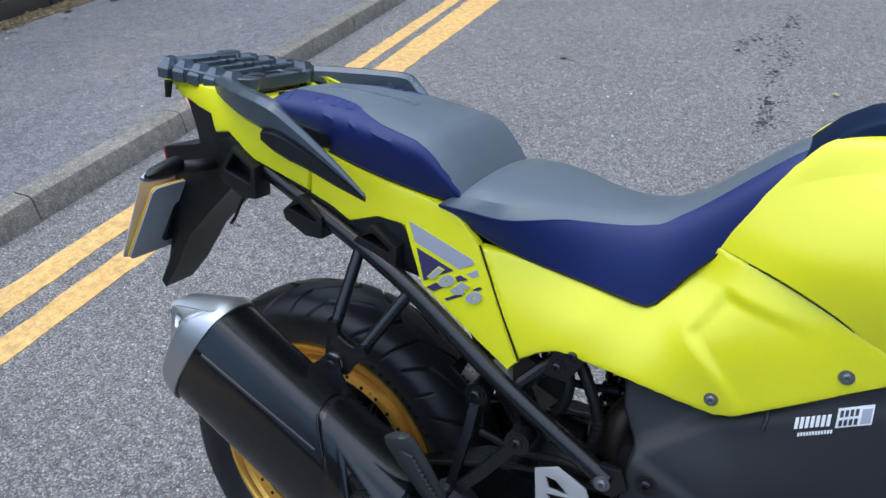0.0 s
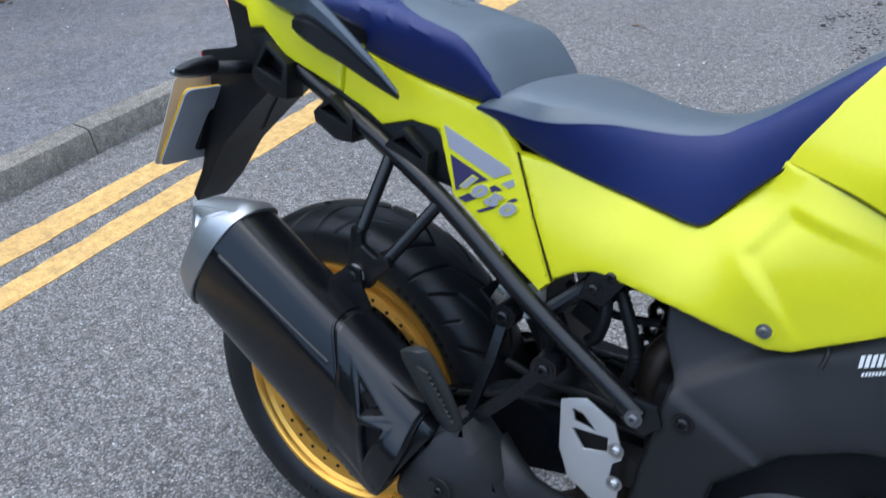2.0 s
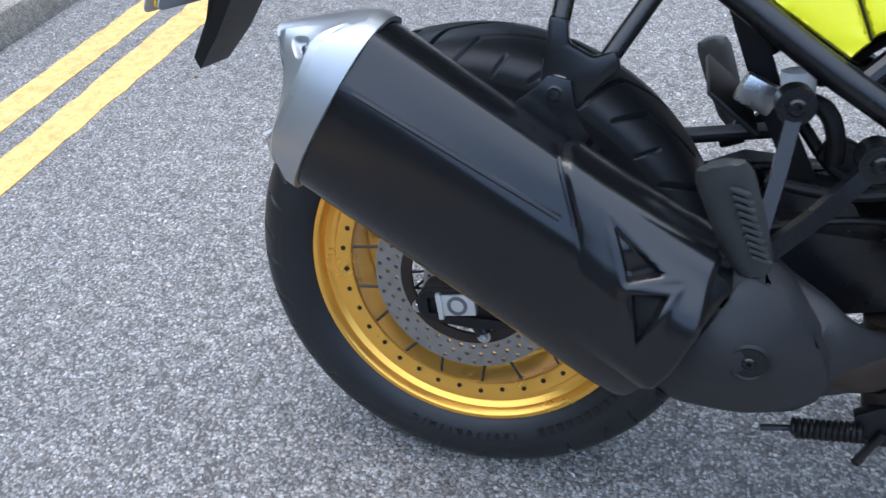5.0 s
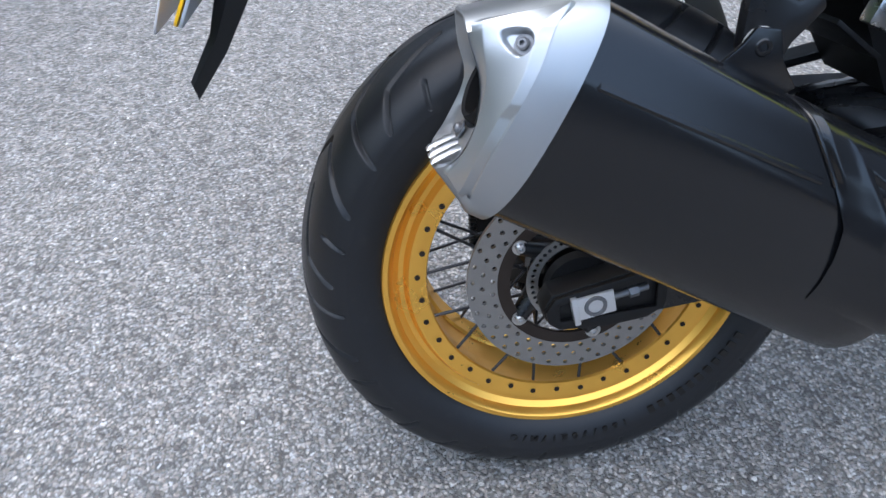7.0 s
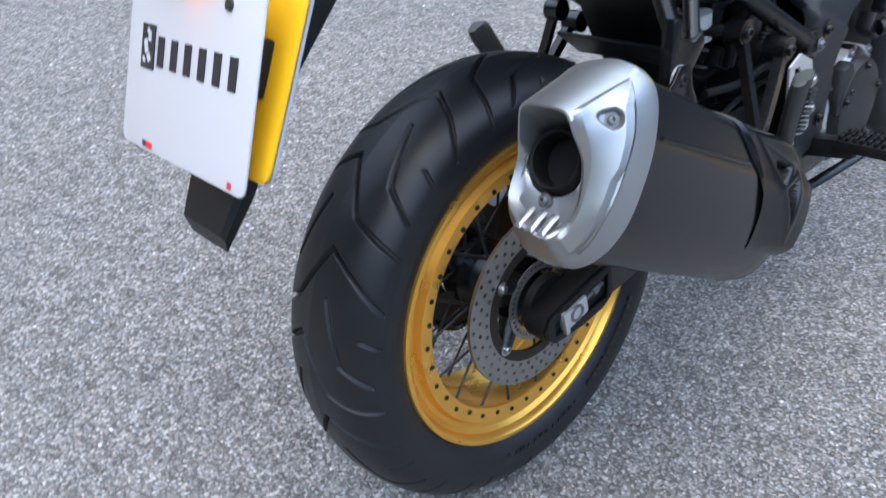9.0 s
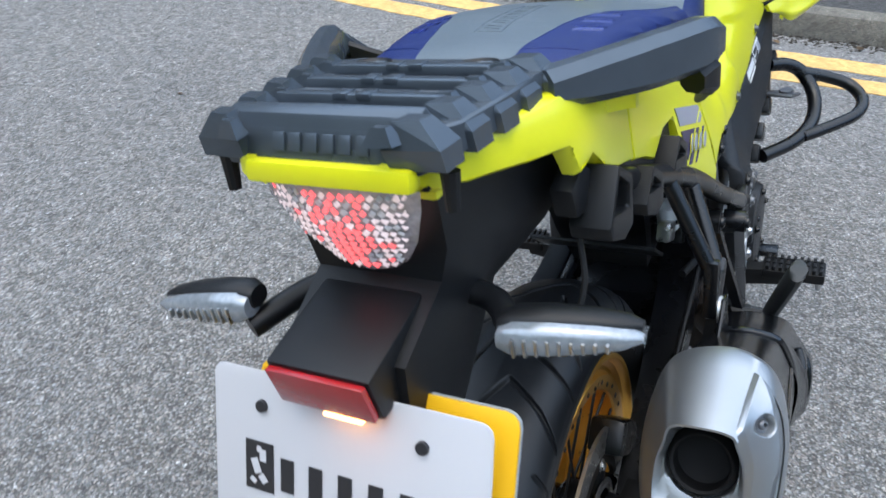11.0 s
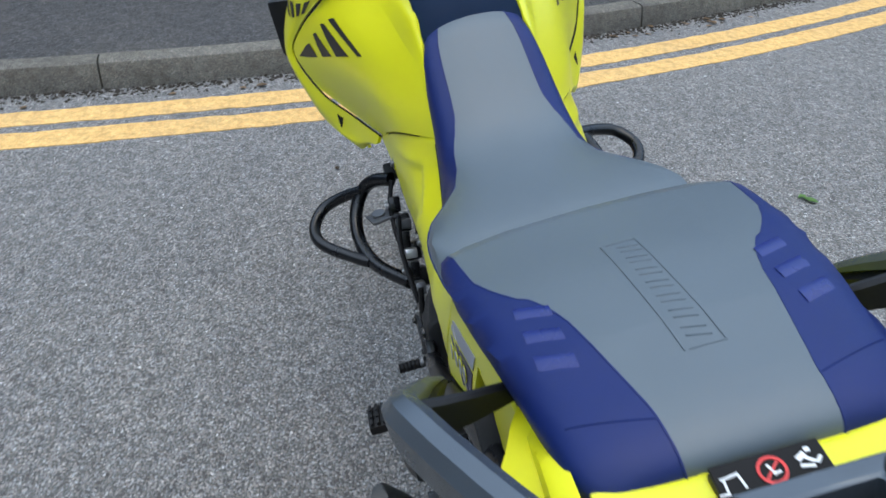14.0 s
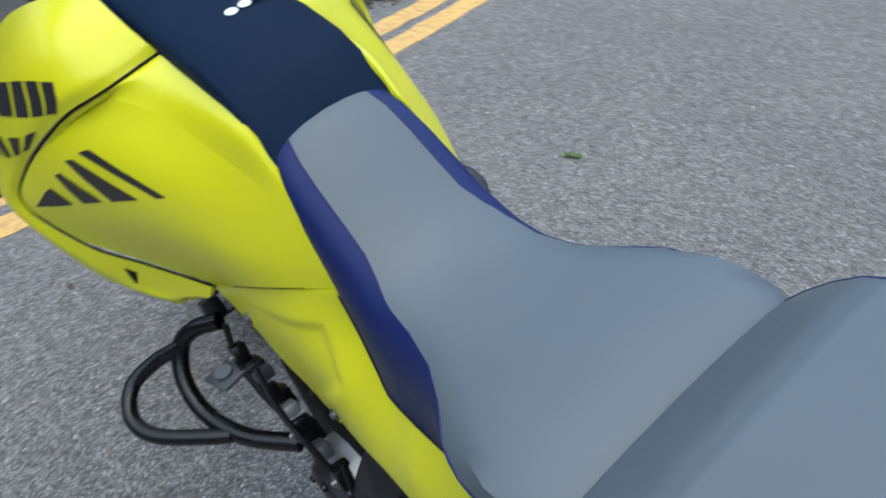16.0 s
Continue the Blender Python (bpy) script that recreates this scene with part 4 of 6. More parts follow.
def guard_mesh():
    loop = closed_chaikin(SECT, 3)
    loop = sorted((p for p in loop if p[0] > -.032 and p[1] > -.045 and (p[0] > 0 or p[1] > .05)), key=lambda p: math.atan2(p[0] + .01, p[1] + .02))
    sec = np.array(loop)
    arc = np.r_[0, np.cumsum(np.linalg.norm(np.diff(sec, axis=0), axis=1))]
    n, m = 120, 110
    a = np.linspace(0, arc[-1], n)
    u, v = np.interp(a, arc, sec[:, 0]), np.interp(a, arc, sec[:, 1])
    for _ in range(6):
        u[1:-1], v[1:-1] = (u[:-2] + 2 * u[1:-1] + u[2:]) / 4, (v[:-2] + 2 * v[1:-1] + v[2:]) / 4
    nu, nv = -np.gradient(v), np.gradient(u)
    ln = np.hypot(nu, nv)
    nu, nv = nu / ln, nv / ln
    s0 = np.interp(v, (-.05, -.02, .0, .03, .060, .090, .102), (.300, .296, .290, .276, .246, .208, .193))
    s1 = np.interp(v, (-.05, -.033, .0, .0425, .095, .115), (.398, .402, .402, .396, .376, .368))
    t = np.linspace(0, 1, m)[:, None]
    S = s0 * (1 - t) + s1 * t
    U, V = np.broadcast_to(u, S.shape), np.broadcast_to(v, S.shape)
    lip = .0050 * smooth((V - .035) / .035) * smooth(t * 14) + .0006
    flare = (.006 + .014 * smooth((.085 - V) / .05)) * smooth((S - .235 - .04 * smooth((.03 - V) / .06)) / .16) * smooth((V + .050) / .03)
    off = lip + flare - .004 * smooth((t - .955) / .045)
    up, low = inside_by(S, V, UPPER), inside_by(S, V, LOWER)
    sill = UPPER[1], UPPER[2]
    from_sill = -((S - sill[0][0]) * (sill[1][1] - sill[0][1]) - (V - sill[0][1]) * (sill[1][0] - sill[0][0])) / math.hypot(sill[1][0] - sill[0][0], sill[1][1] - sill[0][1])
    from_sill = np.abs(from_sill)
    off = off + .0010 * np.exp(-((up + .0040) / .0045) ** 2) + .0013 * np.exp(-((low + .0036) / .0042) ** 2)
    off = off - smooth(up / .0028) * (.003 + .009 * smooth((.032 - from_sill) / .03)) - .011 * smooth(low / .0026)
    P = [[on_axis(S[j, i], U[j, i] + nu[i] * off[j, i], V[j, i] + nv[i] * off[j, i]) for i in range(n)] for j in range(m)]
    bm = bmesh.new()
    rows = [[bm.verts.new(p) for p in r] for r in P]
    for j in range(m - 1):
        for i in range(n - 1):
            f = bm.faces.new((rows[j][i], rows[j][i + 1], rows[j + 1][i + 1], rows[j + 1][i]))
            # faces deep in the vents painted near-black, their shade put into colour
            if low[j, i] > .0022 or (up[j, i] > .0022 and from_sill[j, i] < .008):
                f.material_index = 1
    rear = [P[0][i] for i in range(n) if v[i] > .055]
    skirt = [bm.verts.new(p + Vector((0, .018, 0))) for p in P[-1]]
    for i in range(n - 1):
        bm.faces.new((rows[-1][i], rows[-1][i + 1], skirt[i + 1], skirt[i]))
    edge = [rows[j][-1] if v[-1] < v[0] else rows[j][0] for j in range(m)]
    inner = [bm.verts.new(e.co + Vector((0, .02, 0))) for e in edge]
    for j in range(m - 1):
        bm.faces.new((edge[j], edge[j + 1], inner[j + 1], inner[j]))
    return bm, rear


guard_bm, lip_line = guard_mesh()
shield = part("heat_guard", guard_bm, [MUFFLER, BLACK_DEEP], muffler, "black heat guard with triangular vents", angle=60)
part("guard_lip", tube([p + Vector((0, -.0005, .0005)) for p in lip_line[::4]], .0022, 8, 2), MUFFLER, shield)


def on_can(s, v, lift=0.006):
    side = sorted((vv * 1.055, uu) for uu, vv in SEC if uu > 0.02)
    u = float(np.interp(v, [q[0] for q in side], [q[1] for q in side]))
    return MC + MA * s + Vector((0, -u * 1.055 - lift, 0)) + MN * v


part("can_ridge", tube([on_can(.014 + .0245 * i, .0435 + .0013 * i, -.0048) for i in range(10)], .0034, 8, 3), MUFFLER, muffler)
shroud = [(.232, .325), (.250, .312), (.272, .303), (.335, .302), (.385, .309), (.408, .325), (.414, .355), (.406, .385), (.388, .417), (.360, .450), (.340, .467), (.318, .477), (.303, .472), (.265, .404), (.236, .340)]
fs = surface([(.236, .33, .250), (.303, .47, .262), (.34, .462, .250), (.3255, .394, .282), (.27, .37, .278), (.395, .365, .248), (.410, .345, .236), (.385, .312, .236), (.30, .304, .245), (.388, .412, .244), (.36, .447, .250)])
cover = part("pipe_cover", cowl(shroud, fs, -1, 0.03, 0.014, 0.016), MATT_BLACK, bike, "matt black cover over the exhaust pipe", angle=40)
part("cover_recess", ring_profile([(-.006, 0), (-.006, .0135), (.0012, .0155), (.0022, .0175), (.0005, .0205)], (.3255, -.2815, .3935), (0, -1, 0), 28), BLACK, cover)
bolt(cover, (.3255, -.2790, .3935), (0, -1, 0), 0.0065, SATIN)
part("exhaust_pipe", tube([(.40, -.200, .358), (.43, -.188, .350), (.46, -.168, .345), (.495, -.13, .352), (.53, -.07, .39), (.58, -.04, .40)], 0.029, 18), RUST, bike, "heat-stained exhaust pipe")
ring = [(math.cos(2 * math.pi * k / 20), math.sin(2 * math.pi * k / 20)) for k in range(20)]
part("pipe_sleeve", loft([[(x + .25 * r * b, y + .6 * r * a, z + r * b) for a, b in ring] for x, y, z, r in ((.350, -.185, .385, .060), (.385, -.203, .372, .057), (.410, -.201, .362, .047), (.435, -.190, .354, .039), (.462, -.172, .348, .033))]), MATT_BLACK, cover)
part("collector_pipe", merge(cyl((.478, -.118, .375), (.498, -.118, .258), .024, .021, 18), ring_profile([(-.004, .024), (-.004, .029), (.004, .029), (.004, .024)], (.482, -.118, .352), (.17, 0, -1), 20, closed=True)), RUST, bike, "stained upright exhaust collector")
part("exhaust_clamp", ring_profile([(-.012, .0315), (-.012, .035), (.012, .035), (.012, .0315)], (.468, -.152, .336), (.7, .7, .1), 20, closed=True), RUST, bike)
part("downpipe", tube([(.56, -.03, .60), (.53, -.07, .575), (.525, -.08, .53), (.56, -.06, .49)], 0.024, 14), RUST, bike, "bare steel exhaust bend")

# rear frame
for s in (-1, 1):
    rail = part("frame_rail", tube([(-.08, s * .115, .878), (.19, s * .145, .752), (.37, s * .1645, .636), (.535, s * .176, .538)], 0.0135, 14), SATIN, bike, "black tubular rear frame rail")
    bolt(rail, (.532, s * .190, .541), (0, s, 0), 0.0072, STEEL_DARK)
    part("frame_lug", prism([(.512, .528), (.525, .562), (.555, .56), (.565, .535), (.545, .515)], s * .167, s * .181, .004), SATIN, rail)
    part("frame_tube", tube([(-.08, s * .085, .93), (.20, s * .095, .85), (.40, s * .10, .74), (.56, s * .11, .68)], 0.0125, 12), SATIN, bike)
    part("frame_brace", tube([(.39, s * .15, .625), (.47, s * .125, .705)], 0.011, 10), SATIN, bike)
plate = part("frame_gusset", prism([(.425, .655), (.44, .70), (.475, .715), (.485, .69), (.46, .65)], -.150, -.138, .004), BLACK, bike)
for q in ((.446, .672), (.466, .694)):
    bolt(plate, (q[0], -.151, q[1]), (0, -1, 0), 0.0075, SATIN)
hanger = part("muffler_hanger", merge(tube([(.128, -.140, .780), (.117, -.190, .675)], .0095, 12), tube([(.222, -.147, .738), (.163, -.193, .642)], .0095, 12),
                                     prism([(.108, .685), (.126, .682), (.128, .66), (.152, .648), (.172, .656), (.178, .640), (.15, .612), (.143, .598), (.118, .598), (.102, .61)], -.203, -.186, .005)), SATIN, bike, "black forked hanger for the muffler")
bolt(hanger, (.119, -.206, .614), (0, -1, 0), 0.0095, SATIN)
part("hanger_bush", ring_profile([(-.001, .0165), (.004, .0165), (.004, .0145), (-.001, .0145)], (.119, -.204, .614), (0, -1, 0), 24, closed=True), ALU, hanger)
part("muffler_tab", prism([(.07, .595), (.10, .618), (.112, .632), (.134, .628), (.140, .60), (.155, .575), (.13, .56), (.08, .575)], -.211, -.206, .002), MUFFLER, muffler)

# passenger foot rest
for s in (-1, 1):
    arm = part("footrest_hanger", merge(
        loft([[(x - .007, s * y, z), (x + .007, s * y, z), (x + .006, s * (y - .014), z), (x - .006, s * (y - .014), z)] for x, y, z in ((.338, .170, .60), (.333, .185, .55), (.320, .215, .462))]),
        loft([[(x - .006, s * y, z + .006), (x + .006, s * y, z - .006), (x + .006, s * (y - .014), z - .006), (x - .006, s * (y - .014), z + .006)] for x, y, z in ((.410, .195, .562), (.37, .205, .512), (.322, .215, .460))]),
        cyl((.338, s * .145, .607), (.338, s * .171, .607), .018, .018, 20, .003), cyl((.413, s * .165, .567), (.413, s * .197, .567), .018, .018, 20, .003),
        box((.316, s * .222, .458), (.036, .034, .026), (0, -20, 0), .005)), SATIN, bike, "black V-shaped passenger footrest hanger")
    bolt(arm, (.338, s * .171, .607), (0, s, 0), 0.009, SATIN)
    bolt(arm, (.413, s * .197, .567), (0, s, 0), 0.009, SATIN)
    peg = part("passenger_footrest", loft([[Vector((.320, s * .246, .470)) + d * t + a * w * ca + b * .011 * sa for ca, sa in [(math.cos(q), math.sin(q)) for q in (2 * math.pi * i / 14 for i in range(14))]]
               for d in [Vector((-.047, s * .034, .112))] for a in [Vector((.92, 0, .28))] for b in [Vector((0, 1, 0))] for t, w in ((0, .014), (.12, .020), (.5, .024), (.9, .025), (1.0, .021), (1.02, .013))]), WORN_RUBBER, arm, "folded rubber passenger footrest")
    for i in range(10):
        q = Vector((.320, s * .258, .470)) + Vector((-.047, s * .034, .112)) * (0.2 + 0.07 * i)
        part("rubber_rib", box(q + Vector((.010, 0, 0)), (.018, .006, .004), (0, 17, 0), .001), WORN_RUBBER, arm)

# rider's foot rest, brake pedal and heel plate on the right, shifter on the left
heel = part("heel_guard", prism([(.439, .532), (.471, .545), (.512, .524), (.523, .496), (.528, .478), (.517, .468), (.516, .45), (.530, .436), (.530, .409), (.512, .404), (.495, .407), (.462, .426), (.446, .462)], -.190, -.186, .0015,
                                [[(.456, .525), (.470, .523), (.490, .505), (.462, .508)], [(.459, .498), (.506, .502), (.508, .482), (.478, .474)]]), ALU, bike, "bare aluminium heel guard plate with two cut-outs")
bolt(heel, (.519, -.191, .490), (0, -1, 0), .0068, STEEL)
bolt(heel, (.524, -.191, .443), (0, -1, 0), .0068, STEEL)
part("push_rod", merge(cyl((.507, -.176, .41), (.512, -.173, .318), .0042, .0042, 10), box((.513, -.173, .302), (.014, .014, .036), (0, -6, 0), .003)), ALU, bike, "bright brake push rod")
bolt(bike, (.514, -.181, .293), (0, -1, 0), .0055, STEEL)
for s in (-1, 1):
    mount = part("footrest_bracket", prism([(.537, .322), (.552, .335), (.579, .352), (.612, .342), (.622, .318), (.61, .285), (.57, .262), (.54, .29)], s * .128, s * .152, .005), BLACK, bike, "black rider footrest bracket")
    for q in ((.549, .318), (.579, .333)):
        bolt(mount, (q[0], s * .153, q[1]), (0, s, 0), .0085, SATIN)
    out = .262
    peg = part("rider_footrest", merge(box((.612, s * out, .362), (.052, .105, .02), (0, 0, 0), .006), box((.605, s * (out / 2 + .055), .350), (.03, out - .15, .034), (s * 8, 0, 0), .006)), CABLE, bike, "ribbed black rubber rider footrest")
    for i in range(9):
        for dx in (-.016, 0, .016):
            part("rubber_rib", box((.612 + dx, s * (out - .043 + .011 * i), .375), (.013, .006, .008), (0, 0, 0), .0015), CABLE, peg)
    part("footrest_feeler", cyl((.612, s * (out + .04), .356), (.612, s * (out + .043), .328), .005, .005, 10), STEEL, peg)
pedal = part("brake_pedal", tube([(.50, -.150, .285), (.53, -.150, .262), (.60, -.152, .248), (.70, -.158, .24), (.80, -.168, .24), (.84, -.175, .245)], .0115, 12, flat=.7), SATIN, bike, "black brake pedal")
part("pedal_pad", box((.855, -.195, .248), (.035, .05, .014), r=.004), SATIN, pedal)
shift = part("gear_lever", tube([(.60, .150, .30), (.66, .160, .315), (.72, .175, .33), (.75, .185, .335)], .007, 10), SATIN, bike, "black gear lever")
part("lever_rubber", tube([(.75, .185, .335), (.75, .215, .335), (.75, .245, .335)], .0105, 12, 8, ribs=.0015), CABLE, shift)


def coil(p0, p1, R, wire, turns, seg=7):
    p0, p1 = Vector(p0), Vector(p1)
    a, b, d = frame_of(p1 - p0)
    n = int(turns * 16)
    return tube([p0 + (p1 - p0) * (i / n) + (a * math.cos(i * math.pi / 8) + b * math.sin(i * math.pi / 8)) * R for i in range(n + 1)], wire, seg, smooth=False)


part("return_spring", coil((.405, -.150, .232), (.478, -.152, .243), .0095, .0030, 12), CABLE, bike, "black coil return spring")
part("spring_end", tube([(.372, -.15, .225), (.385, -.15, .228), (.405, -.15, .232)], .004, 8), SATIN, bike)
part("stand_plate", prism([(.465, .258), (.49, .275), (.53, .275), (.60, .262), (.66, .25), (.655, .236), (.56, .225), (.48, .222)], -.146, -.130, .004), BLACK, bike, "black plate under the frame")
part("stop_pin", cyl((.478, -.150, .198), (.497, -.150, .246), .0052, .0052, 10), SATIN, bike)
stand = part("side_stand", tube([(.60, .13, .25), (.615, .20, .13), (.628, .235, .062)], .015, 12), SATIN, bike, "black side stand")
part("stand_foot", box((.63, .238, .058), (.07, .05, .014), (-LEAN + 24, 0, 0), .005), SATIN, stand)

# engine
engine = part("engine", box((.73, 0, .42), (.40, .26, .30), r=.03), BLACK_DEEP, bike, "dark V-twin engine block")
part("rear_cylinder", box((.80, 0, .62), (.24, .20, .24), (0, 18, 0), .03), BLACK_DEEP, engine)
part("front_cylinder", box((1.0, 0, .52), (.22, .18, .22), (0, 25, 0), .03), BLACK_DEEP, engine)
part("gearbox_back", box((.60, 0, .55), (.10, .16, .34), r=.02), BLACK_DEEP, engine)
for s in (-1, 1):
    part("crankcase_cover", ring_profile([(.115, .0), (.150, .0), (.158, .092), (.150, .097), (.115, .100)], (.738, 0, .378), (0, s, 0), 40), BLACK, engine)
    arc = [[(.738 + r * math.cos(a), s * h, .378 + r * math.sin(a)) for h, r in ((.12, .083), (.166, .083), (.172, .090), (.166, .101), (.12, .104))] for a in (math.radians(48 + 8 * k) for k in range(24))]
    part("cover_band", loft(arc), ALU, engine, "bare alloy band of the crankcase cover")
    c = part("clutch_cover", ring_profile([(.150, .088), (.174, .086), (.187, .078), (.190, .066), (.190, 0)], (.738, 0, .378), (0, s, 0), 48), MATT_BLACK, engine, "black domed clutch cover")
    part("cover_lobe", prism([(.662, .462), (.690, .470), (.716, .430), (.712, .395), (.672, .372), (.650, .385), (.648, .425)], s * .160, s * .186, .006), MATT_BLACK, engine)
    for k in range(8):
        a = 2 * math.pi * (k + .3) / 8
        bolt(engine, (.738 + .097 * math.cos(a), s * .168, .378 + .097 * math.sin(a)), (0, s, 0), .0065, STEEL_DARK)
    for k in range(5):
        a = 2 * math.pi * (k + .2) / 5
        bolt(engine, (.738 + .070 * math.cos(a), s * .1895, .378 + .070 * math.sin(a)), (0, s, 0), .0055, SATIN)
    bolt(engine, (.690, s * .187, .417), (0, s, 0), .006, SATIN)
for i in range(6):
    part("radiator_fin", box((1.13, 0, .50 + .05 * i), (.03, .30, .006), r=.001), SATIN, engine)
part("sump", box((.78, 0, .24), (.38, .20, .10), r=.03), SATIN, engine)
shock = part("shock_absorber", cyl((.500, 0, .45), (.535, 0, .67), .022, .022, 16, .003), SATIN, bike, "rear shock absorber")
part("shock_spring", coil((.503, 0, .475), (.530, 0, .645), .036, .0065, 6.5, 8), SATIN, shock, "black coil spring")
hoses = [([(.455, -.10, .672), (.475, -.115, .655), (.497, -.12, .61), (.505, -.12, .575), (.497, -.115, .545)], .0095, .0012, "corrugated_hose"),
         ([(.44, -.10, .665), (.455, -.115, .635), (.452, -.12, .60), (.44, -.12, .585)], .009, .0, "rubber_hose"),
         ([(.34, -.10, .60), (.37, -.12, .595), (.385, -.125, .57), (.39, -.12, .54)], .009, 0, "rubber_hose"),
         ([(.33, -.12, .515), (.40, -.135, .512), (.46, -.14, .52), (.53, -.13, .50)], .0065, 0, "cable"),
         ([(.38, -.06, .63), (.45, -.07, .61), (.52, -.08, .62)], .006, 0, "cable"),
         ([(.40, .08, .58), (.47, .06, .64), (.54, .05, .60), (.56, .04, .52)], .008, 0, "rubber_hose"),
         ([(.36, -.02, .56), (.42, -.05, .50), (.50, -.04, .49)], .007, 0, "cable")]
for pts, r, ribs, nm in hoses:
    part(nm, tube(pts, r, 10, 10, ribs=ribs), CABLE, bike)
part("brake_reservoir", merge(cyl((.345, -.095, .625), (.35, -.095, .585), .017, .016, 18, .003)), PRINT_WHITE, bike, "translucent white brake fluid reservoir")
for q in ((.31, -.10, .60), (.42, -.07, .60), (.40, -.10, .545)):
    part("bracket", box(q, (.04, .02, .03), (0, 25, 0), .004), STEEL if q[0] < .35 else BLACK, bike)
part("inner_guard", loft([[(x, -w, z), (x + .03, -w, z), (x + .03, w, z), (x, w, z)] for x, w, z in ((.24, .085, .76), (.27, .075, .68), (.315, .07, .58), (.36, .06, .50))]), BLACK, bike, "black inner mudguard")
part("battery_tray", box((.30, 0, .76), (.34, .16, .10), (0, 20, 0), .02), BLACK, bike)
part("air_box", box((.60, 0, .76), (.30, .15, .14), r=.03), BLACK_DEEP, bike)
# near-black box added inside to fill a see-through gap beside the tank
part("gap_filler", box((.93, 0, .79), (.26, .30, .12), (0, -8, 0), .03), BLACK_DEEP, bike)

# black side covers with their bolts
fc_plain = surface([(.534, .68, .136), (.60, .645, .139), (.655, .632, .140), (.72, .672, .147), (.80, .722, .155), (.90, .765, .165), (.57, .57, .168), (.64, .57, .165), (.72, .615, .162), (.82, .67, .166), (.56, .50, .168), (.541, .345, .164), (.618, .376, .172), (.66, .50, .172), (.60, .45, .173), (.90, .70, .170)])
cover_outline = [(.528, .700), (.536, .63), (.560, .585), (.548, .50), (.536, .40), (.533, .345), (.555, .332), (.60, .345), (.624, .372), (.626, .42), (.634, .482), (.66, .51), (.70, .548), (.76, .58), (.83, .60), (.91, .655), (.93, .76), (.84, .77), (.76, .73), (.67, .68), (.60, .69)]
RIDGE = ((.540, .565), (.567, .584), (.590, .600), (.616, .617), (.665, .648), (.75, .688), (.86, .73), (.95, .755))


def fc(x, z):
    """The frame cover: a proud lower panel with a stepped upper edge, and a band set back above a soft ridge."""
    below = ((.676 - .567) * (.58 - z) + (.53 - .58) * (x - .567)) / math.hypot(.109, .05)
    step = max(0.0, min(1.0, (below + .001) / .004))
    above = z - float(np.interp(x, [p[0] for p in RIDGE], [p[1] for p in RIDGE]))
    band = max(0.0, min(1.0, (above + .004) / .020))
    fade = max(0.35, min(1.0, (.80 - x) / .10))
    return fc_plain(x, z) + .0055 * step - .013 * fade * band * band * (3 - 2 * band)


sc = {}
for s in (-1, 1):
    shape = cover_outline if s < 0 else [p for p in cover_outline if p[0] < .665] + [(.60, .69)]
    sc[s] = part("side_cover", cowl(shape, fc, s, .006, .0065, .008), MATT_BLACK, bike, "matt black plastic frame cover", angle=40)
    for x, z in ((.586, .549), (.598, .400)):
        bolt(sc[s], (x, s * (fc(x, z) + .001), z), (0, s, 0), .009, SATIN)
    part("cover_rib", tube([(x, s * (fc(x, z) - .001), z) for x, z in ((.706, .685), (.711, .672), (.708, .655))], .0035, 8), MATT_BLACK, sc[s])
for k, (x0, x1, z0, z1) in enumerate(((.741, .778, .671, .684), (.746, .781, .664, .668))):
    n = 7 if k == 0 else 12
    for i in range(n):
        x = x0 + (x1 - x0) * i / n
        zz = .5 * (x - x0)
        w = (x1 - x0) / n * .66
        part("sticker_mark", decal([(x, z0 + zz), (x + w, z0 + zz + .5 * w), (x + w, z1 + zz + .5 * w), (x, z1 + zz)], fc, -1), PRINT_WHITE, sc[-1])
part("sticker", decal([(.782, .688), (.816, .705), (.816, .727), (.782, .710)], fc, -1, .0008), PRINT_WHITE, sc[-1], "small white printed label")
for k, zz in enumerate((.7005, .690)):
    for i in range(4):
        x = .7845 + .0048 * i
        part("sticker_mark", decal([(x, zz + .5 * (x - .782)), (x + .0032, zz + .5 * (x - .779)), (x + .0032, zz + .007 + .5 * (x - .779)), (x, zz + .007 + .5 * (x - .782))], fc, -1, .0014), INK, sc[-1])
part("sticker_mark", decal([(.805, .7015), (.8145, .7062), (.8145, .7225), (.805, .718)], fc, -1, .0014), INK_GREY, sc[-1])

# lugs, plugs and leads beside the engine
for x, y, z, a, c, h, m in ((.905, .172, .602, .03, .022, .03, SATIN), (.872, .165, .575, .026, .03, .02, STEEL_DARK), (.840, .170, .560, .022, .02, .034, SATIN), (.812, .166, .548, .03, .024, .018, ALU), (.780, .170, .535, .024, .026, .03, SATIN), (.742, .165, .52, .036, .018, .022, STEEL_DARK), (.70, .168, .50, .03, .022, .03, SATIN), (.665, .166, .47, .026, .02, .02, ALU)):
    part("engine_bracket", box((x, y, z), (a, c, h), (10, 28, 5), .004), m, engine)
    bolt(engine, (x, y + c / 2, z), (0, 1, .3), .0045, STEEL)
for pts in ([(.93, .165, .64), (.90, .18, .60), (.85, .182, .57), (.80, .176, .545)], [(.86, .17, .60), (.80, .18, .575), (.74, .178, .54), (.69, .17, .48)], [(.66, .165, .58), (.64, .175, .52), (.63, .172, .45)]):
    part("cable", tube(pts, .0048, 8), CABLE, engine)

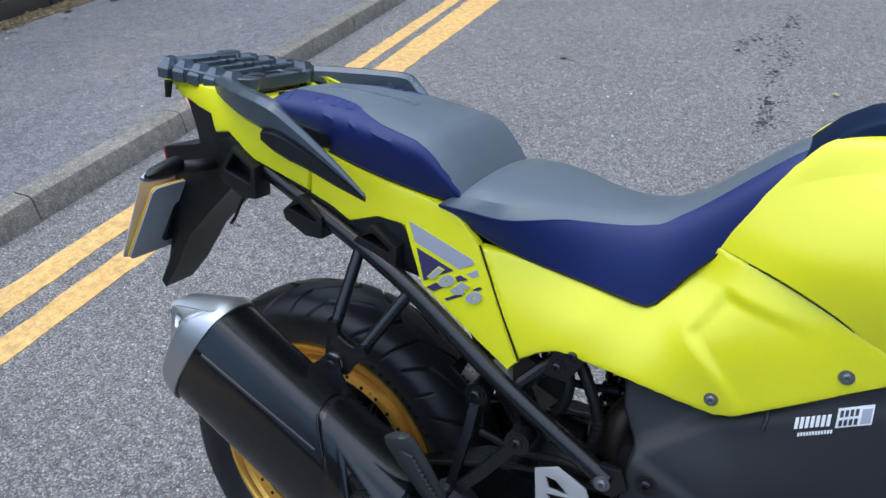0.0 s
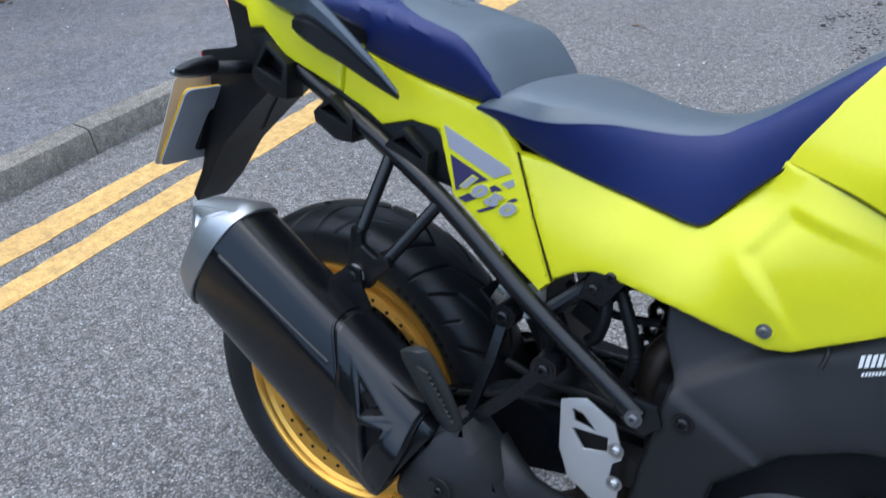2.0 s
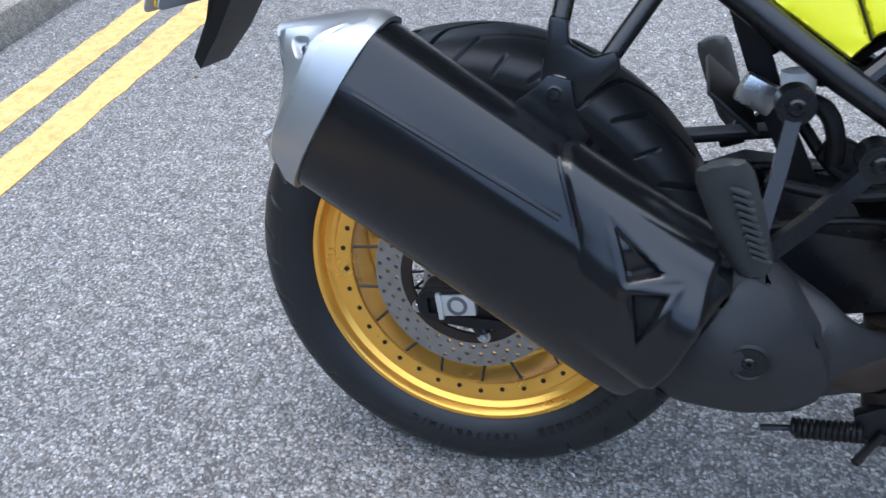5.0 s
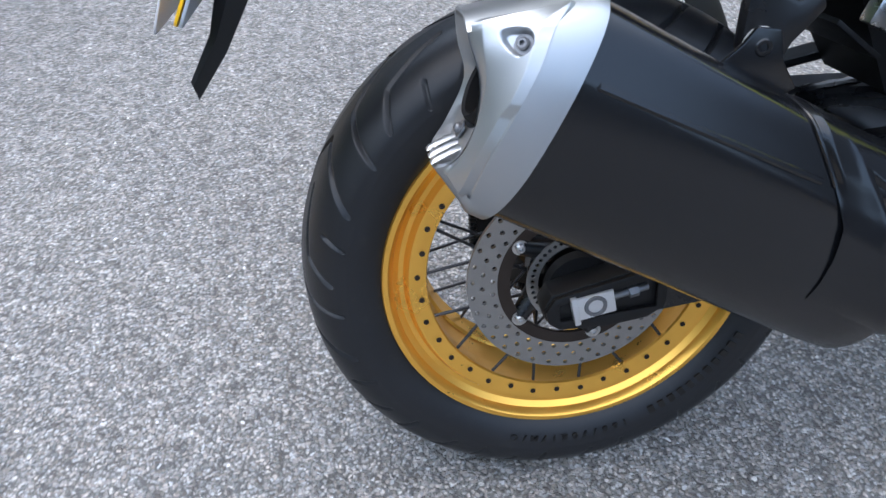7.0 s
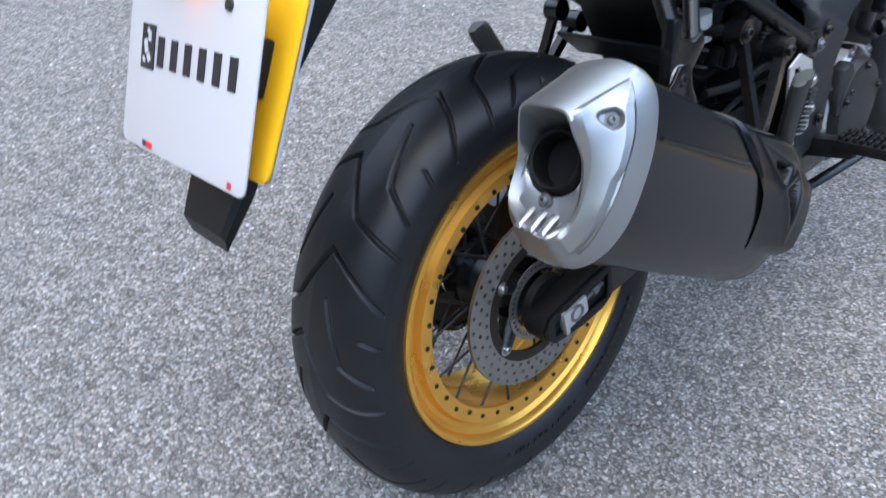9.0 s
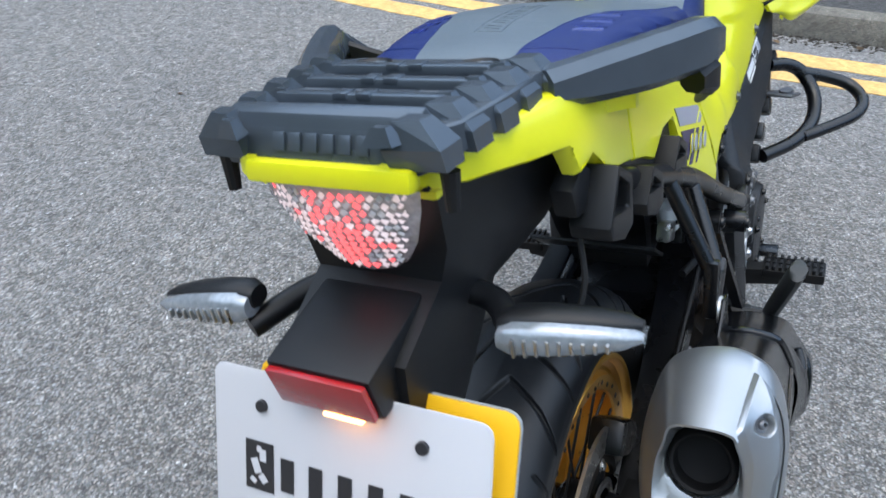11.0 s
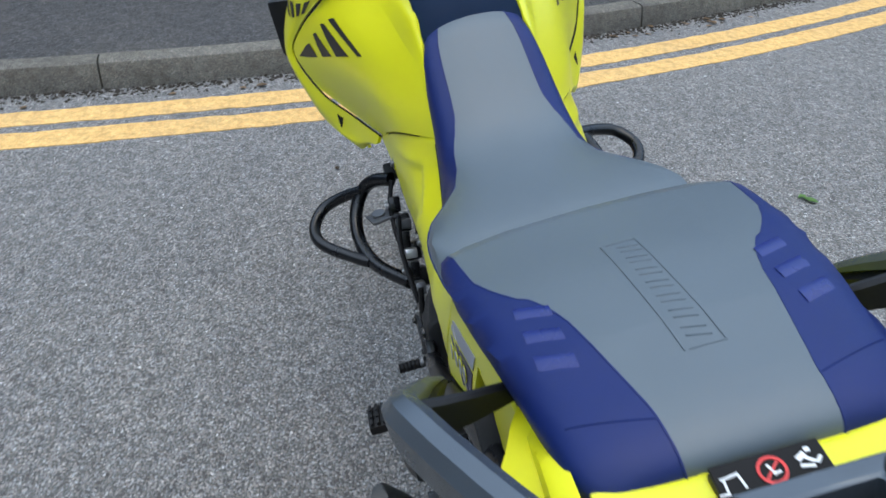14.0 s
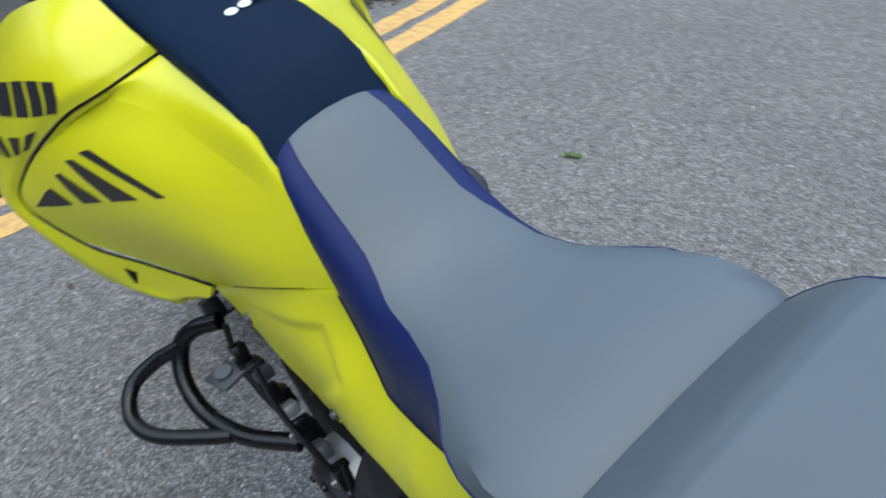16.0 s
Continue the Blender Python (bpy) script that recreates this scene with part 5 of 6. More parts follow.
# yellow body panels
f_tail = surface([(-.30, .975, .066), (-.25, .96, .089), (-.20, .957, .112), (-.175, .955, .122), (-.15, .95, .130), (-.13, .915, .135), (-.05, .95, .126), (-.05, .88, .133), (.05, .92, .121), (.05, .84, .130), (.12, .88, .124), (.12, .815, .133), (.20, .86, .127), (.20, .82, .133), (.27, .868, .129),
                  (.231, .743, .143), (.31, .82, .136), (.38, .655, .1565), (.35, .72, .150)])
tail_outline = [(-.296, .977), (-.27, .963), (-.157, .945), (-.146, .918), (-.118, .922), (-.074, .885), (.029, .848), (.029, .905), (.015, .935), (-.03, .962), (-.10, .985), (-.296, .992)]
side_outline = [(.031, .846), (.071, .831), (.103, .814), (.151, .828), (.196, .824), (.213, .785), (.231, .743), (.30, .698), (.377, .649), (.3912, .6655), (.3542, .7405), (.316, .818), (.29, .846), (.272, .860), (.24, .868), (.17, .881), (.11, .895), (.06, .911), (.031, .922)]
f_frame = surface([(.315, .82, .1335), (.391, .668, .155), (.444, .694, .154), (.54, .677, .151), (.659, .656, .1445), (.76, .712, .153), (.82, .749, .158), (.862, .775, .163), (.436, .788, .119), (.548, .765, .110), (.60, .82, .092), (.612, .864, .087), (.708, .838, .130), (.80, .80, .154), (.644, .679, .1455), (.782, .752, .153), (.60, .76, .134), (.48, .74, .142), (.66, .79, .138), (.40, .76, .139)])
frame_outline = [(.3165, .816), (.355, .738), (.392, .668), (.418, .685), (.444, .694), (.463, .693), (.54, .677), (.60, .664), (.650, .6545), (.675, .660), (.76, .712), (.82, .749), (.862, .774), (.850, .803), (.812, .823), (.770, .841), (.700, .864), (.613, .876), (.595, .842), (.575, .80), (.548, .772), (.52, .774), (.436, .795), (.36, .812)]


def pressed(x, z):
    """The frame panel with a chevron pressed into it."""
    lines = [((.646, .705), (.598, .756)), ((.598, .756), (.637, .816)), ((.637, .816), (.744, .798))]
    inside = 9.0
    for (ax, az), (bx, bz) in lines:
        n = math.hypot(bx - ax, bz - az)
        inside = min(inside, ((bz - az) * (x - ax) - (bx - ax) * (z - az)) / n)
    fade = max(0.0, min(1.0, 1.5 - math.hypot(x - .625, z - .770) / .085))
    t = max(0.0, min(1.0, inside / .012))
    seam = float(np.interp(x, (.612, .695, .76, .83, .862), (.862, .846, .822, .787, .772)))
    tuck = max(0.0, min(1.0, (z - seam + .003) / .007))
    return f_frame(x, z) - .0075 * t * fade - .010 * tuck


TANK = Patch([
    [(.687, .086, .968), (.678, .090, .955), (.663, .094, .934), (.645, .097, .906), (.630, .099, .881), (.617, .099, .859)],
    [(.725, .085, 1.004), (.728, .097, .994), (.735, .111, .967), (.738, .138, .925), (.725, .151, .882), (.695, .144, .845)],
    [(.800, .086, 1.017), (.808, .103, 1.009), (.816, .123, .987), (.825, .168, .940), (.815, .184, .885), (.760, .164, .820)],
    [(.860, .087, 1.024), (.875, .113, 1.016), (.890, .140, .998), (.915, .200, .945), (.905, .217, .875), (.830, .174, .785)],
    [(.890, .088, 1.028), (.905, .130, 1.020), (.945, .167, 1.002), (1.00, .235, .945), (1.00, .256, .868), (.937, .218, .790)],
    [(.907, .090, 1.030), (.925, .155, 1.014), (.979, .208, .985), (1.058, .268, .920), (1.085, .297, .868), (1.022, .266, .814)]])
SEAM = [(.909, .090, 1.032), (.927, .157, 1.016), (.982, .211, .987), (1.063, .271, .922), (1.090, .301, .865), (1.024, .269, .807), (.945, .223, .783), (.839, .180, .778)]
LIP = [(.918, .095, 1.047), (.945, .167, 1.031), (1.005, .222, 1.001), (1.085, .283, .928), (1.106, .314, .860), (1.030, .280, .776), (.945, .232, .750), (.842, .188, .764)]
MIDL = [(.950, .100, 1.064), (1.01, .175, 1.056), (1.085, .232, 1.018), (1.16, .285, .945), (1.19, .315, .855), (1.07, .285, .755), (.940, .235, .737), (.868, .195, .754)]
FAR = [(1.05, .100, 1.085), (1.13, .180, 1.068), (1.20, .235, 1.010), (1.26, .275, .940), (1.28, .300, .850), (1.12, .270, .735), (.935, .225, .724), (.890, .200, .744)]
TANK.rows = np.stack([np.stack([r[0], r[1], r[2] * .84 + r[1] * .16, r[2], r[2] * .86 + r[3] * .14, r[3], r[4], r[5]]) for r in TANK.rows])
NOSE = Patch([SEAM, LIP, MIDL, FAR])
for sheet_rows in (TANK, NOSE):
    sheet_rows.rows[:, :, 1] -= .0175 * sheet_rows.rows[:, :, 0]
SEAM = [tuple(p) for p in NOSE.rows[0]]
for s in (-1, 1):
    tail = part("tail_panel", cowl(tail_outline, f_tail, s, .004, .008, .006), YELLOW, bike, "bright yellow tail panel")
    side = part("side_panel", cowl(side_outline, f_tail, s, .004, .008, .005), YELLOW, bike, "bright yellow side panel with a model number")
    fr = part("frame_panel", cowl(frame_outline, pressed, s, .004, .0052, .006), YELLOW, bike, "bright yellow panel under the seat")
    for x, z in ((.644, .679), (.782, .752)):
        part("bolt_recess", ring_profile([(-.001, .0), (-.001, .0095), (.0010, .0098), (.0010, .0112), (-.002, .0118)], (x, s * (f_frame(x, z)), z), (-.05, s, .12), 24), YELLOW, fr)
        bolt(fr, (x, s * (f_frame(x, z) + .0005), z), (0, s, .1), .0056, STEEL_DARK)
    tank = part("tank_panel", TANK.mesh(36, 30, .005, s), YELLOW, bike, "bright yellow tank side panel", angle=50)
    part("panel_gap", tube([Vector((r[-1][0], s * (r[-1][1] - .0035), r[-1][2] - .0035)) for r in TANK.rows[:5]], .0008, 8, 6), BLACK_DEEP, tank)
    nose = part("front_cowl", NOSE.mesh(18, 56, .006, s), YELLOW, bike, "bright yellow front cowl", angle=50)
    part("panel_gap", tube([Vector((p[0] - .004, s * (p[1] - .0045), p[2])) for p in SEAM], .0017, 8, 6), BLACK_DEEP, nose)
    for q in ([(0.7, 0.7002), (0.667, 0.6869), (0.383, 0.75), (0.417, 0.7621)], [(0.75, 0.7264), (0.717, 0.7193), (0.483, 0.7821), (0.59, 0.8036)], [(0.8, 0.7643), (0.775, 0.7571), (0.63, 0.8093), (0.717, 0.8229)], [(0.87, 0.805), (0.835, 0.7943), (0.765, 0.83), (0.95, 0.855)]):
        part("stripe", TANK.print(q, s), INK, tank)
    for i in range(6):
        lo = [np.interp(f, (0, .5, 1), (.10, .45, .80)) for f in (i / 6, (i + .8) / 6)]
        hi = [np.interp(f, (0, .5, 1), (.417, .62, .95)) for f in (i / 6, (i + .8) / 6)]
        vl = [np.interp(f, (0, .5, 1), (.267, .333, .417)) for f in (i / 6, (i + .8) / 6)]
        vh = [np.interp(f, (0, .5, 1), (.20, .280, .367)) for f in (i / 6, (i + .8) / 6)]
        part("print_bar", NOSE.print([(lo[0], vl[0]), (lo[1], vl[1]), (hi[1], vh[1]), (hi[0], vh[0])], s, 3), INK, nose)
    for i in range(4):
        f0, f1 = i / 4, (i + .62) / 4
        part("stripe", NOSE.print([(.16 + .62 * f0, .330 + .118 * f0), (.16 + .62 * f1, .330 + .118 * f1), (.08 + .42 * f1, .375 + .065 * f1), (.08 + .42 * f0, .375 + .065 * f0)], s, 3), INK, nose)
    part("cowl_vent", NOSE.print([(.12, .80), (.13, .83), (.30, .825), (.34, .82)], s, 3, .0008), BLACK_DEEP, nose)
    part("cowl_grille", box((1.30, s * .285, .86), (.06, .05, .12), (0, 0, s * -20), .01), BLACK, nose)
    part("stripe", decal([(.2045, .8325), (.2175, .8045), (.2909, .7785), (.3134, .7907), (.3088, .7962)], f_tail, s), INK_GREY, side)
    part("stripe", decal([(.2206, .7965), (.2822, .7749), (.2700, .7690), (.2364, .7510)], f_tail, s), INK_NAVY, side)
    for d in ([(.2412, .7424), (.2562, .7521), (.2723, .7494), (.2536, .7388)], [(.2841, .7657), (.2927, .7704), (.3054, .7667), (.2917, .760)], [(.3139, .7544), (.3237, .7603), (.3295, .7588), (.3184, .7517)], [(.2712, .7317), (.2925, .743), (.2999, .7424), (.2767, .7301)]):
        part("stripe", decal(d, f_tail, s), INK_NAVY, side)
    part("stripe", decal([(.3019, .7743), (.3181, .7834), (.3214, .7758), (.3131, .7703)], f_tail, s), INK_GREY, side)
    for i, ch in enumerate("1050"):
        k = i if s < 0 else 3 - i
        x, z = (.2545, .2730, .2952, .3172)[k], (.7655, .7582, .7512, .7438)[k]
        y = f_tail(x, z) + .0030
        m = Matrix.Translation((x, s * y, z)) @ (pose(0, 0, 0, 90, 0, 0) if s < 0 else pose(0, 0, 0, 90, 0, 180)) @ Matrix.Rotation(radians(-18 if s < 0 else 18), 4, "Z") @ Matrix.Rotation(radians(-6), 4, "X")
        m = m @ Matrix(((1.25, .42, 0, 0), (0, .95, 0, 0), (0, 0, 1, 0), (0, 0, 0, 1)))
        lettering("number_edge", ch, .0265, m @ Matrix.Translation((0, 0, -.0006)), YELLOW, side, .0004, bold=.0030)
        lettering("model_number", ch, .0255, m, INK_GREY, side, .0008, bold=.0019)
    part("panel_gap", tube([Vector((x, s * (f_tail(x, z) - .0030), z)) for x, z in ((.3165, .817), (.335, .779), (.3545, .7395), (.373, .703), (.391, .667))], .0012, 8, 4), BLACK_DEEP, side)

# seats: a padded body in sections, the pale top and the blue flanks as covers of their own
def seat(name, rows, parent, label):
    right, top, left, halves, share = [], [], [], [], []
    for x, zt, w, zb, wb, yb, sz in rows:
        half = chaikin([(0, zt), (w * .55, zt - .002), (w * .98, zt - min(.012, .45 * (zt - zb))), ((w + wb) / 2 + .004, zt - .35 * (zt - zb) - min(.012, .4 * (zt - zb))), (wb, zb)], 3)
        hp = np.array(half)
        arc = np.r_[0, np.cumsum(np.linalg.norm(np.diff(hp, axis=0), axis=1))]
        last = int(hp[:, 0].argmax()) + 1
        near = np.hypot(hp[:, 0] - yb, hp[:, 1] - sz)
        f = float(np.clip((arc[int(near.argmin())] if sz else np.interp(yb, hp[:last, 0], arc[:last])) / arc[-1], .1, .985))
        halves.append((x, half))
        share.append(f)
    for _ in range(6):
        share = [share[0]] + [(a + 2 * b + c) / 4 for a, b, c in zip(share, share[1:], share[2:])] + [share[-1]]
    for (x, half), f in zip(halves, share):
        p = resample(half, 7, 9, f)
        right.append([(x, -y, z) for y, z in p[7:]])
        left.append([(x, y, z) for y, z in p[7:]])
        top.append([(x, -y, z) for y, z in p[7::-1]] + [(x, y, z) for y, z in p[1:8]])

    def skin(grid):
        return loft(grid, cap=False, closed=False)

    base = part(name, skin(top), GREY, parent, label, angle=50)
    part("blue_cover", skin(left), BLUE, base, "blue textured vinyl flank", angle=50)
    part("blue_cover", skin(right), BLUE, base, "blue textured vinyl flank", angle=50)
    for grid, y in ((left, 1), (right, -1)):
        part("piping", tube([Vector(r[0]) + Vector((0, 0, -.0006)) for r in grid], .0011, 6, 2), BLUE, base)
        part("seat_edge", tube([Vector(r[-1]) for r in grid], .002, 8, 2), BLACK, base)
    for k in (0, -1):
        ring = right[k][::-1] + top[k][1:-1] + left[k]
        bm = bmesh.new()
        bm.faces.new([bm.verts.new(q) for q in ring])
        part("seat_end", bm, BLUE if k else GREY, base)
    return base


PIL = [(-0.0765, 0.964, 0.08, 0.957, 0.082, 0.0462, 0), (-0.0758, 0.9705, 0.089, 0.955, 0.089, 0.0463, 0), (-0.073, 0.9765, 0.097, 0.953, 0.096, 0.0464, 0), (-0.068, 0.9812, 0.103, 0.951, 0.101, 0.0466, 0), (-0.06, 0.985, 0.107, 0.949, 0.104, 0.047, 0), (-0.048, 0.9876, 0.1105, 0.9468, 0.107, 0.0485, 0), (-0.03, 0.989, 0.1145, 0.942, 0.11, 0.053, 0), (0.03, 0.989, 0.124, 0.92, 0.114, 0.0659, 0), (0.06, 0.986, 0.131, 0.911, 0.116, 0.072, 0), (0.085, 0.983, 0.137, 0.904, 0.117, 0.08, 0), (0.102, 0.981, 0.141, 0.8996, 0.118, 0.0929, 0), (0.12, 0.978, 0.144, 0.895, 0.119, 0.1083, 0), (0.15, 0.972, 0.148, 0.888, 0.12, 0.122, 0), (0.19, 0.964, 0.15, 0.88, 0.121, 0.1276, 0), (0.215, 0.959, 0.15, 0.8758, 0.122, 0.1306, 0), (0.232, 0.951, 0.148, 0.873, 0.122, 0.1325, 0), (0.25, 0.935, 0.146, 0.8705, 0.121, 0.1334, 0), (0.268, 0.915, 0.142, 0.868, 0.119, 0.1305, 0), (0.282, 0.896, 0.136, 0.868, 0.116, 0.1283, 0), (0.289, 0.881, 0.128, 0.868, 0.112, 0.1242, 0)]
RID = [(0.25, 0.872, 0.13, 0.858, 0.126, 0.13, 0.865), (0.27, 0.888, 0.142, 0.85, 0.126, 0.14, 0.868), (0.3, 0.897, 0.151, 0.836, 0.126, 0.149, 0.866), (0.34, 0.896, 0.154, 0.82, 0.126, 0.15, 0.863), (0.37, 0.892, 0.15, 0.81, 0.124, 0.147, 0.861), (0.4, 0.888, 0.138, 0.802, 0.122, 0.133, 0.861), (0.43, 0.883, 0.119, 0.795, 0.119, 0.112, 0.862), (0.47, 0.879, 0.096, 0.786, 0.117, 0.088, 0.864), (0.51, 0.878, 0.087, 0.776, 0.114, 0.074, 0.867), (0.545, 0.883, 0.086, 0.769, 0.110, 0.066, 0), (0.565, 0.892, 0.085, 0.785, 0.104, 0.063, 0), (0.59, 0.906, 0.083, 0.817, 0.097, 0.06, 0), (0.62, 0.93, 0.081, 0.85, 0.091, 0.057, 0), (0.65, 0.955, 0.078, 0.885, 0.087, 0.054, 0), (0.675, 0.975, 0.074, 0.918, 0.081, 0.052, 0), (0.695, 0.988, 0.068, 0.948, 0.075, 0.049, 0), (0.703, 0.989, 0.063, 0.962, 0.068, 0.044, 0), (0.708, 0.982, 0.055, 0.965, 0.058, 0.04, 0)]
PIL = [tuple(np.interp(x, [r[0] for r in PIL], [r[c] for r in PIL]) if c else x for c in range(7)) for x in sorted(set([r[0] for r in PIL] + [round(-.041 + .007 * i, 4) for i in range(47)]))]
pillion = seat("pillion_seat", PIL, bike, "grey vinyl pillion seat with blue flanks")
rider = seat("rider_seat", RID, bike, "grey vinyl rider seat with blue flanks")


def seat_top(rows, x, y):
    """The height of a seat's skin at a place."""
    q = [np.interp(x, [r[0] for r in rows], [r[k] for r in rows]) for k in range(7)]
    zt, w, zb, wb = q[1], q[2], q[3], q[4]
    half = chaikin([(0, zt), (w * .55, zt - .002), (w * .98, zt - min(.012, .45 * (zt - zb))), ((w + wb) / 2 + .004, zt - .35 * (zt - zb) - min(.012, .4 * (zt - zb))), (wb, zb)], 3)
    keep = [h for k, h in enumerate(half) if k == 0 or h[0] > half[k - 1][0]]
    return float(np.interp(abs(y), [h[0] for h in keep], [h[1] for h in keep]))


def on_seat(points, lift=0.0):
    return [(x, y, seat_top(PIL, x, y) + lift) for x, y in points]


for s in (-1, 1):
    for i in range(3):
        x0 = .016 + .029 * i
        rows = [on_seat([(x0 + k * .0045 + .42 * (a - .091), s * a) for a in (.0785, .079, .086, .092, .098, .1035, .104)], .0008 if 0 < k < 4 else -.0008) for k in range(5)]
        part("embossed_bar", loft(rows, cap=False, closed=False), BLUE_SHINY, pillion, "shiny raised bar in the vinyl")
for y0 in (-.014, .014):
    part("embossed_line", tube(on_seat([(-.002 + .0142 * k, y0 + .0004 * k) for k in range(11)], .0), .0009, 6, 2), GREY, pillion)
for x in (-.002, .140):
    part("embossed_line", tube(on_seat([(x, -.014 + .0036 * k + .0286 * x) for k in range(8)], .0), .0009, 6, 2), GREY, pillion)
for sy in (-1, 1):
    part("seat_seam", tube(on_seat([(-.044 + .0034 * k, sy * (.050 + .0105 * k)) for k in range(6)], -.0002), .0010, 6, 3), BLUE, pillion)
for i in range(7):
    x = .006 + .019 * i
    for pts in ([(x, -.008), (x + .004, .008)], [(x + .008, -.008), (x + .012, .008)]):
        part("embossed_mark", tube(on_seat([(pts[0][0] * (1 - f) + pts[1][0] * f, pts[0][1] * (1 - f) + pts[1][1] * f) for f in (0, .33, .67, 1)], .0), .0010, 6, smooth=False), GREY, pillion)

# tank top
top_rows = []
for x, z, w, crown in ((.655, .940, .069, .004), (.685, .958, .072, .010), (.702, .978, .073, .014), (.73, 1.006, .0735, .012), (.76, 1.023, .073, .012), (.82, 1.036, .073, .014), (.90, 1.042, .0725, .016), (1.0, 1.048, .071, .018), (1.10, 1.058, .067, .018)):
    top_rows.append([(x, w * math.sin(t), z + crown * math.cos(t)) for t in (math.pi / 2 * k / 8 for k in range(-8, 9))])
top_rows = [[(r[0][0], r[0][1] * 1.01, r[0][2] - .035)] + r + [(r[-1][0], r[-1][1] * 1.01, r[-1][2] - .035)] for r in top_rows]
bm = loft(top_rows, cap=False, closed=False)
bmesh.ops.solidify(bm, geom=bm.faces[:], thickness=.004)
cover = part("tank_cover", bm, NAVY, bike, "dark navy textured tank cover", angle=50)
for i in range(3):
    part("cover_mark", ring_profile([(0, 0), (0, .0075), (.0006, .0075), (.0006, .004), (.0006, 0)], (.853 + .002 * i, -.004 - .0175 * i, 1.0545 + .0001 * i), (-.15, 0, 1), 16), PRINT_WHITE, cover)

# luggage rack with its slots, lugs and grab handles
SWAP = Matrix(((1, 0, 0, 0), (0, 0, 1, 0), (0, 1, 0, 0), (0, 0, 0, 1)))
rack_holes = []
for x0, x1 in ((-.183, -.160), (-.222, -.199), (-.262, -.239)):
    for y0, y1 in ((-.066, -.036), (-.030, .032), (.038, .068)):
        rack_holes.append([(x0, y0), (x1, y0), (x1, y1), (x0, y1)])
rack_holes.append([(-.146, -.030), (-.126, -.030), (-.126, .030), (-.146, .030)])
for sy in (-1, 1):
    rack_holes.append([(-.132 + .0145 * math.cos(t), sy * .0495 + .0155 * math.sin(t)) for t in (2 * math.pi * k / 14 for k in range(14))])
rack_outline = [(-.285, -.078), (-.262, -.096), (-.20, -.104), (-.14, -.110), (-.114, -.088), (-.107, -.068), (-.113, -.062), (-.113, .062), (-.107, .068), (-.114, .088), (-.14, .110), (-.20, .104), (-.262, .096), (-.285, .078)]
rack = part("luggage_rack", moved(prism(rack_outline, .978, 1.000, .002, rack_holes, 1), SWAP), GUNMETAL, bike, "dark grey cast luggage rack with slots")
for i in range(5):
    x = -.1535 - .0382 * i if i < 4 else -.272
    part("cross_bar", box((x, 0, 1.003), (.013, .150, .008), r=.002, taper=.93), GUNMETAL, rack)
    for yy in (-.008, .012):
        part("bar_clip", box((x, yy, 1.0055), (.0145, .012, .005), r=.0012), GUNMETAL, rack)
for s in (-1, 1):
    for i in range(5):
        x = -.136 - .0365 * i
        w = .112 - .0042 * i
        base = [(x - .017, w - .038), (x + .016, w - .034), (x + .012, w + .004), (x - .013, w + .002)]
        crown = [(x - .013, w - .030), (x + .004, w - .026), (x + .004, w - .010), (x - .009, w - .012)]
        foot = [(x - .012, w - .036), (x + .014, w - .034), (x + .012, w + .005), (x - .010, w + .003)]
        part("rack_lug", loft([[(a, s * c, .977) for a, c in foot], [(a, s * c, .992) for a, c in base], [(a, s * c, 1.0095) for a, c in crown]]), GUNMETAL, rack, angle=10)
        tooth = [(x - .026, w - .046), (x - .010, w - .044), (x - .012, w - .022), (x - .022, w - .026)]
        part("rack_tooth", loft([[(a, s * c, .996) for a, c in tooth], [(x - .018 + (a - x + .018) * .45, s * (w - .034 + (c - w + .034) * .5), 1.008) for a, c in tooth]]), GUNMETAL, rack, angle=10)
    for x, w in ((-.155, .106), (-.276, .092)):
        part("rack_pin", cyl((x, s * w, .972), (x - .002, s * w, .945), .007, .005, 10), BLACK, rack)
    part("mount_bolt", ring_profile([(0, 0), (0, .0085), (.006, .0085), (.007, .007), (.007, 0)], (-.132, s * .0495, .972), (0, 0, 1), 6), STEEL_DARK, rack)
    part("bolt_well", ring_profile([(-.001, .0), (.0, .0), (.0, .0135), (.029, .0155), (.031, .0175), (.029, .019), (.02, .0165), (-.001, .0145)], (-.132, s * .0495, .9705), (0, 0, 1), 28, closed=True), BLACK, rack)
rack.matrix_basis = Matrix.Translation((-.115, 0, .99)) @ Matrix.Rotation(radians(4), 4, "Y") @ Matrix.Translation((.115, 0, -.99))
part("rack_bumper", prism([(-.292, .972), (-.272, .968), (-.262, 1.000), (-.270, 1.012), (-.282, 1.008)], -.078, .078, .004), GUNMETAL, rack)
for i in range(6):
    part("raised_mark", box((-.2885, .030 - .0135 * i, .990), (.003, .0095, .013), (0, 18, 0), .001), GUNMETAL, rack)


def blade(points, heights, thick, soft=.004):
    """A flat bar on edge along a curve, with its height and thickness at each end."""
    pts = spline(points, 6)
    n = len(pts)
    hs = np.interp(np.linspace(0, 1, n), np.linspace(0, 1, len(heights)), heights)
    ts = np.interp(np.linspace(0, 1, n), np.linspace(0, 1, len(thick)), thick)
    rings = []
    for i, p in enumerate(pts):
        d = (pts[min(i + 1, n - 1)] - pts[max(i - 1, 0)]).normalized()
        a = Vector((-d.y, d.x, 0)).normalized()
        h, t = hs[i] / 2, ts[i] / 2
        c = min(soft, t * .7)
        up = Vector((0, 0, 1))
        rings.append([p + a * u + up * v for u, v in ((-t, -h + c), (-t + c, -h), (t - c, -h), (t, -h + c), (t, h - c), (t - c, h), (-t + c, h), (-t, h - c))])
    return loft(rings)


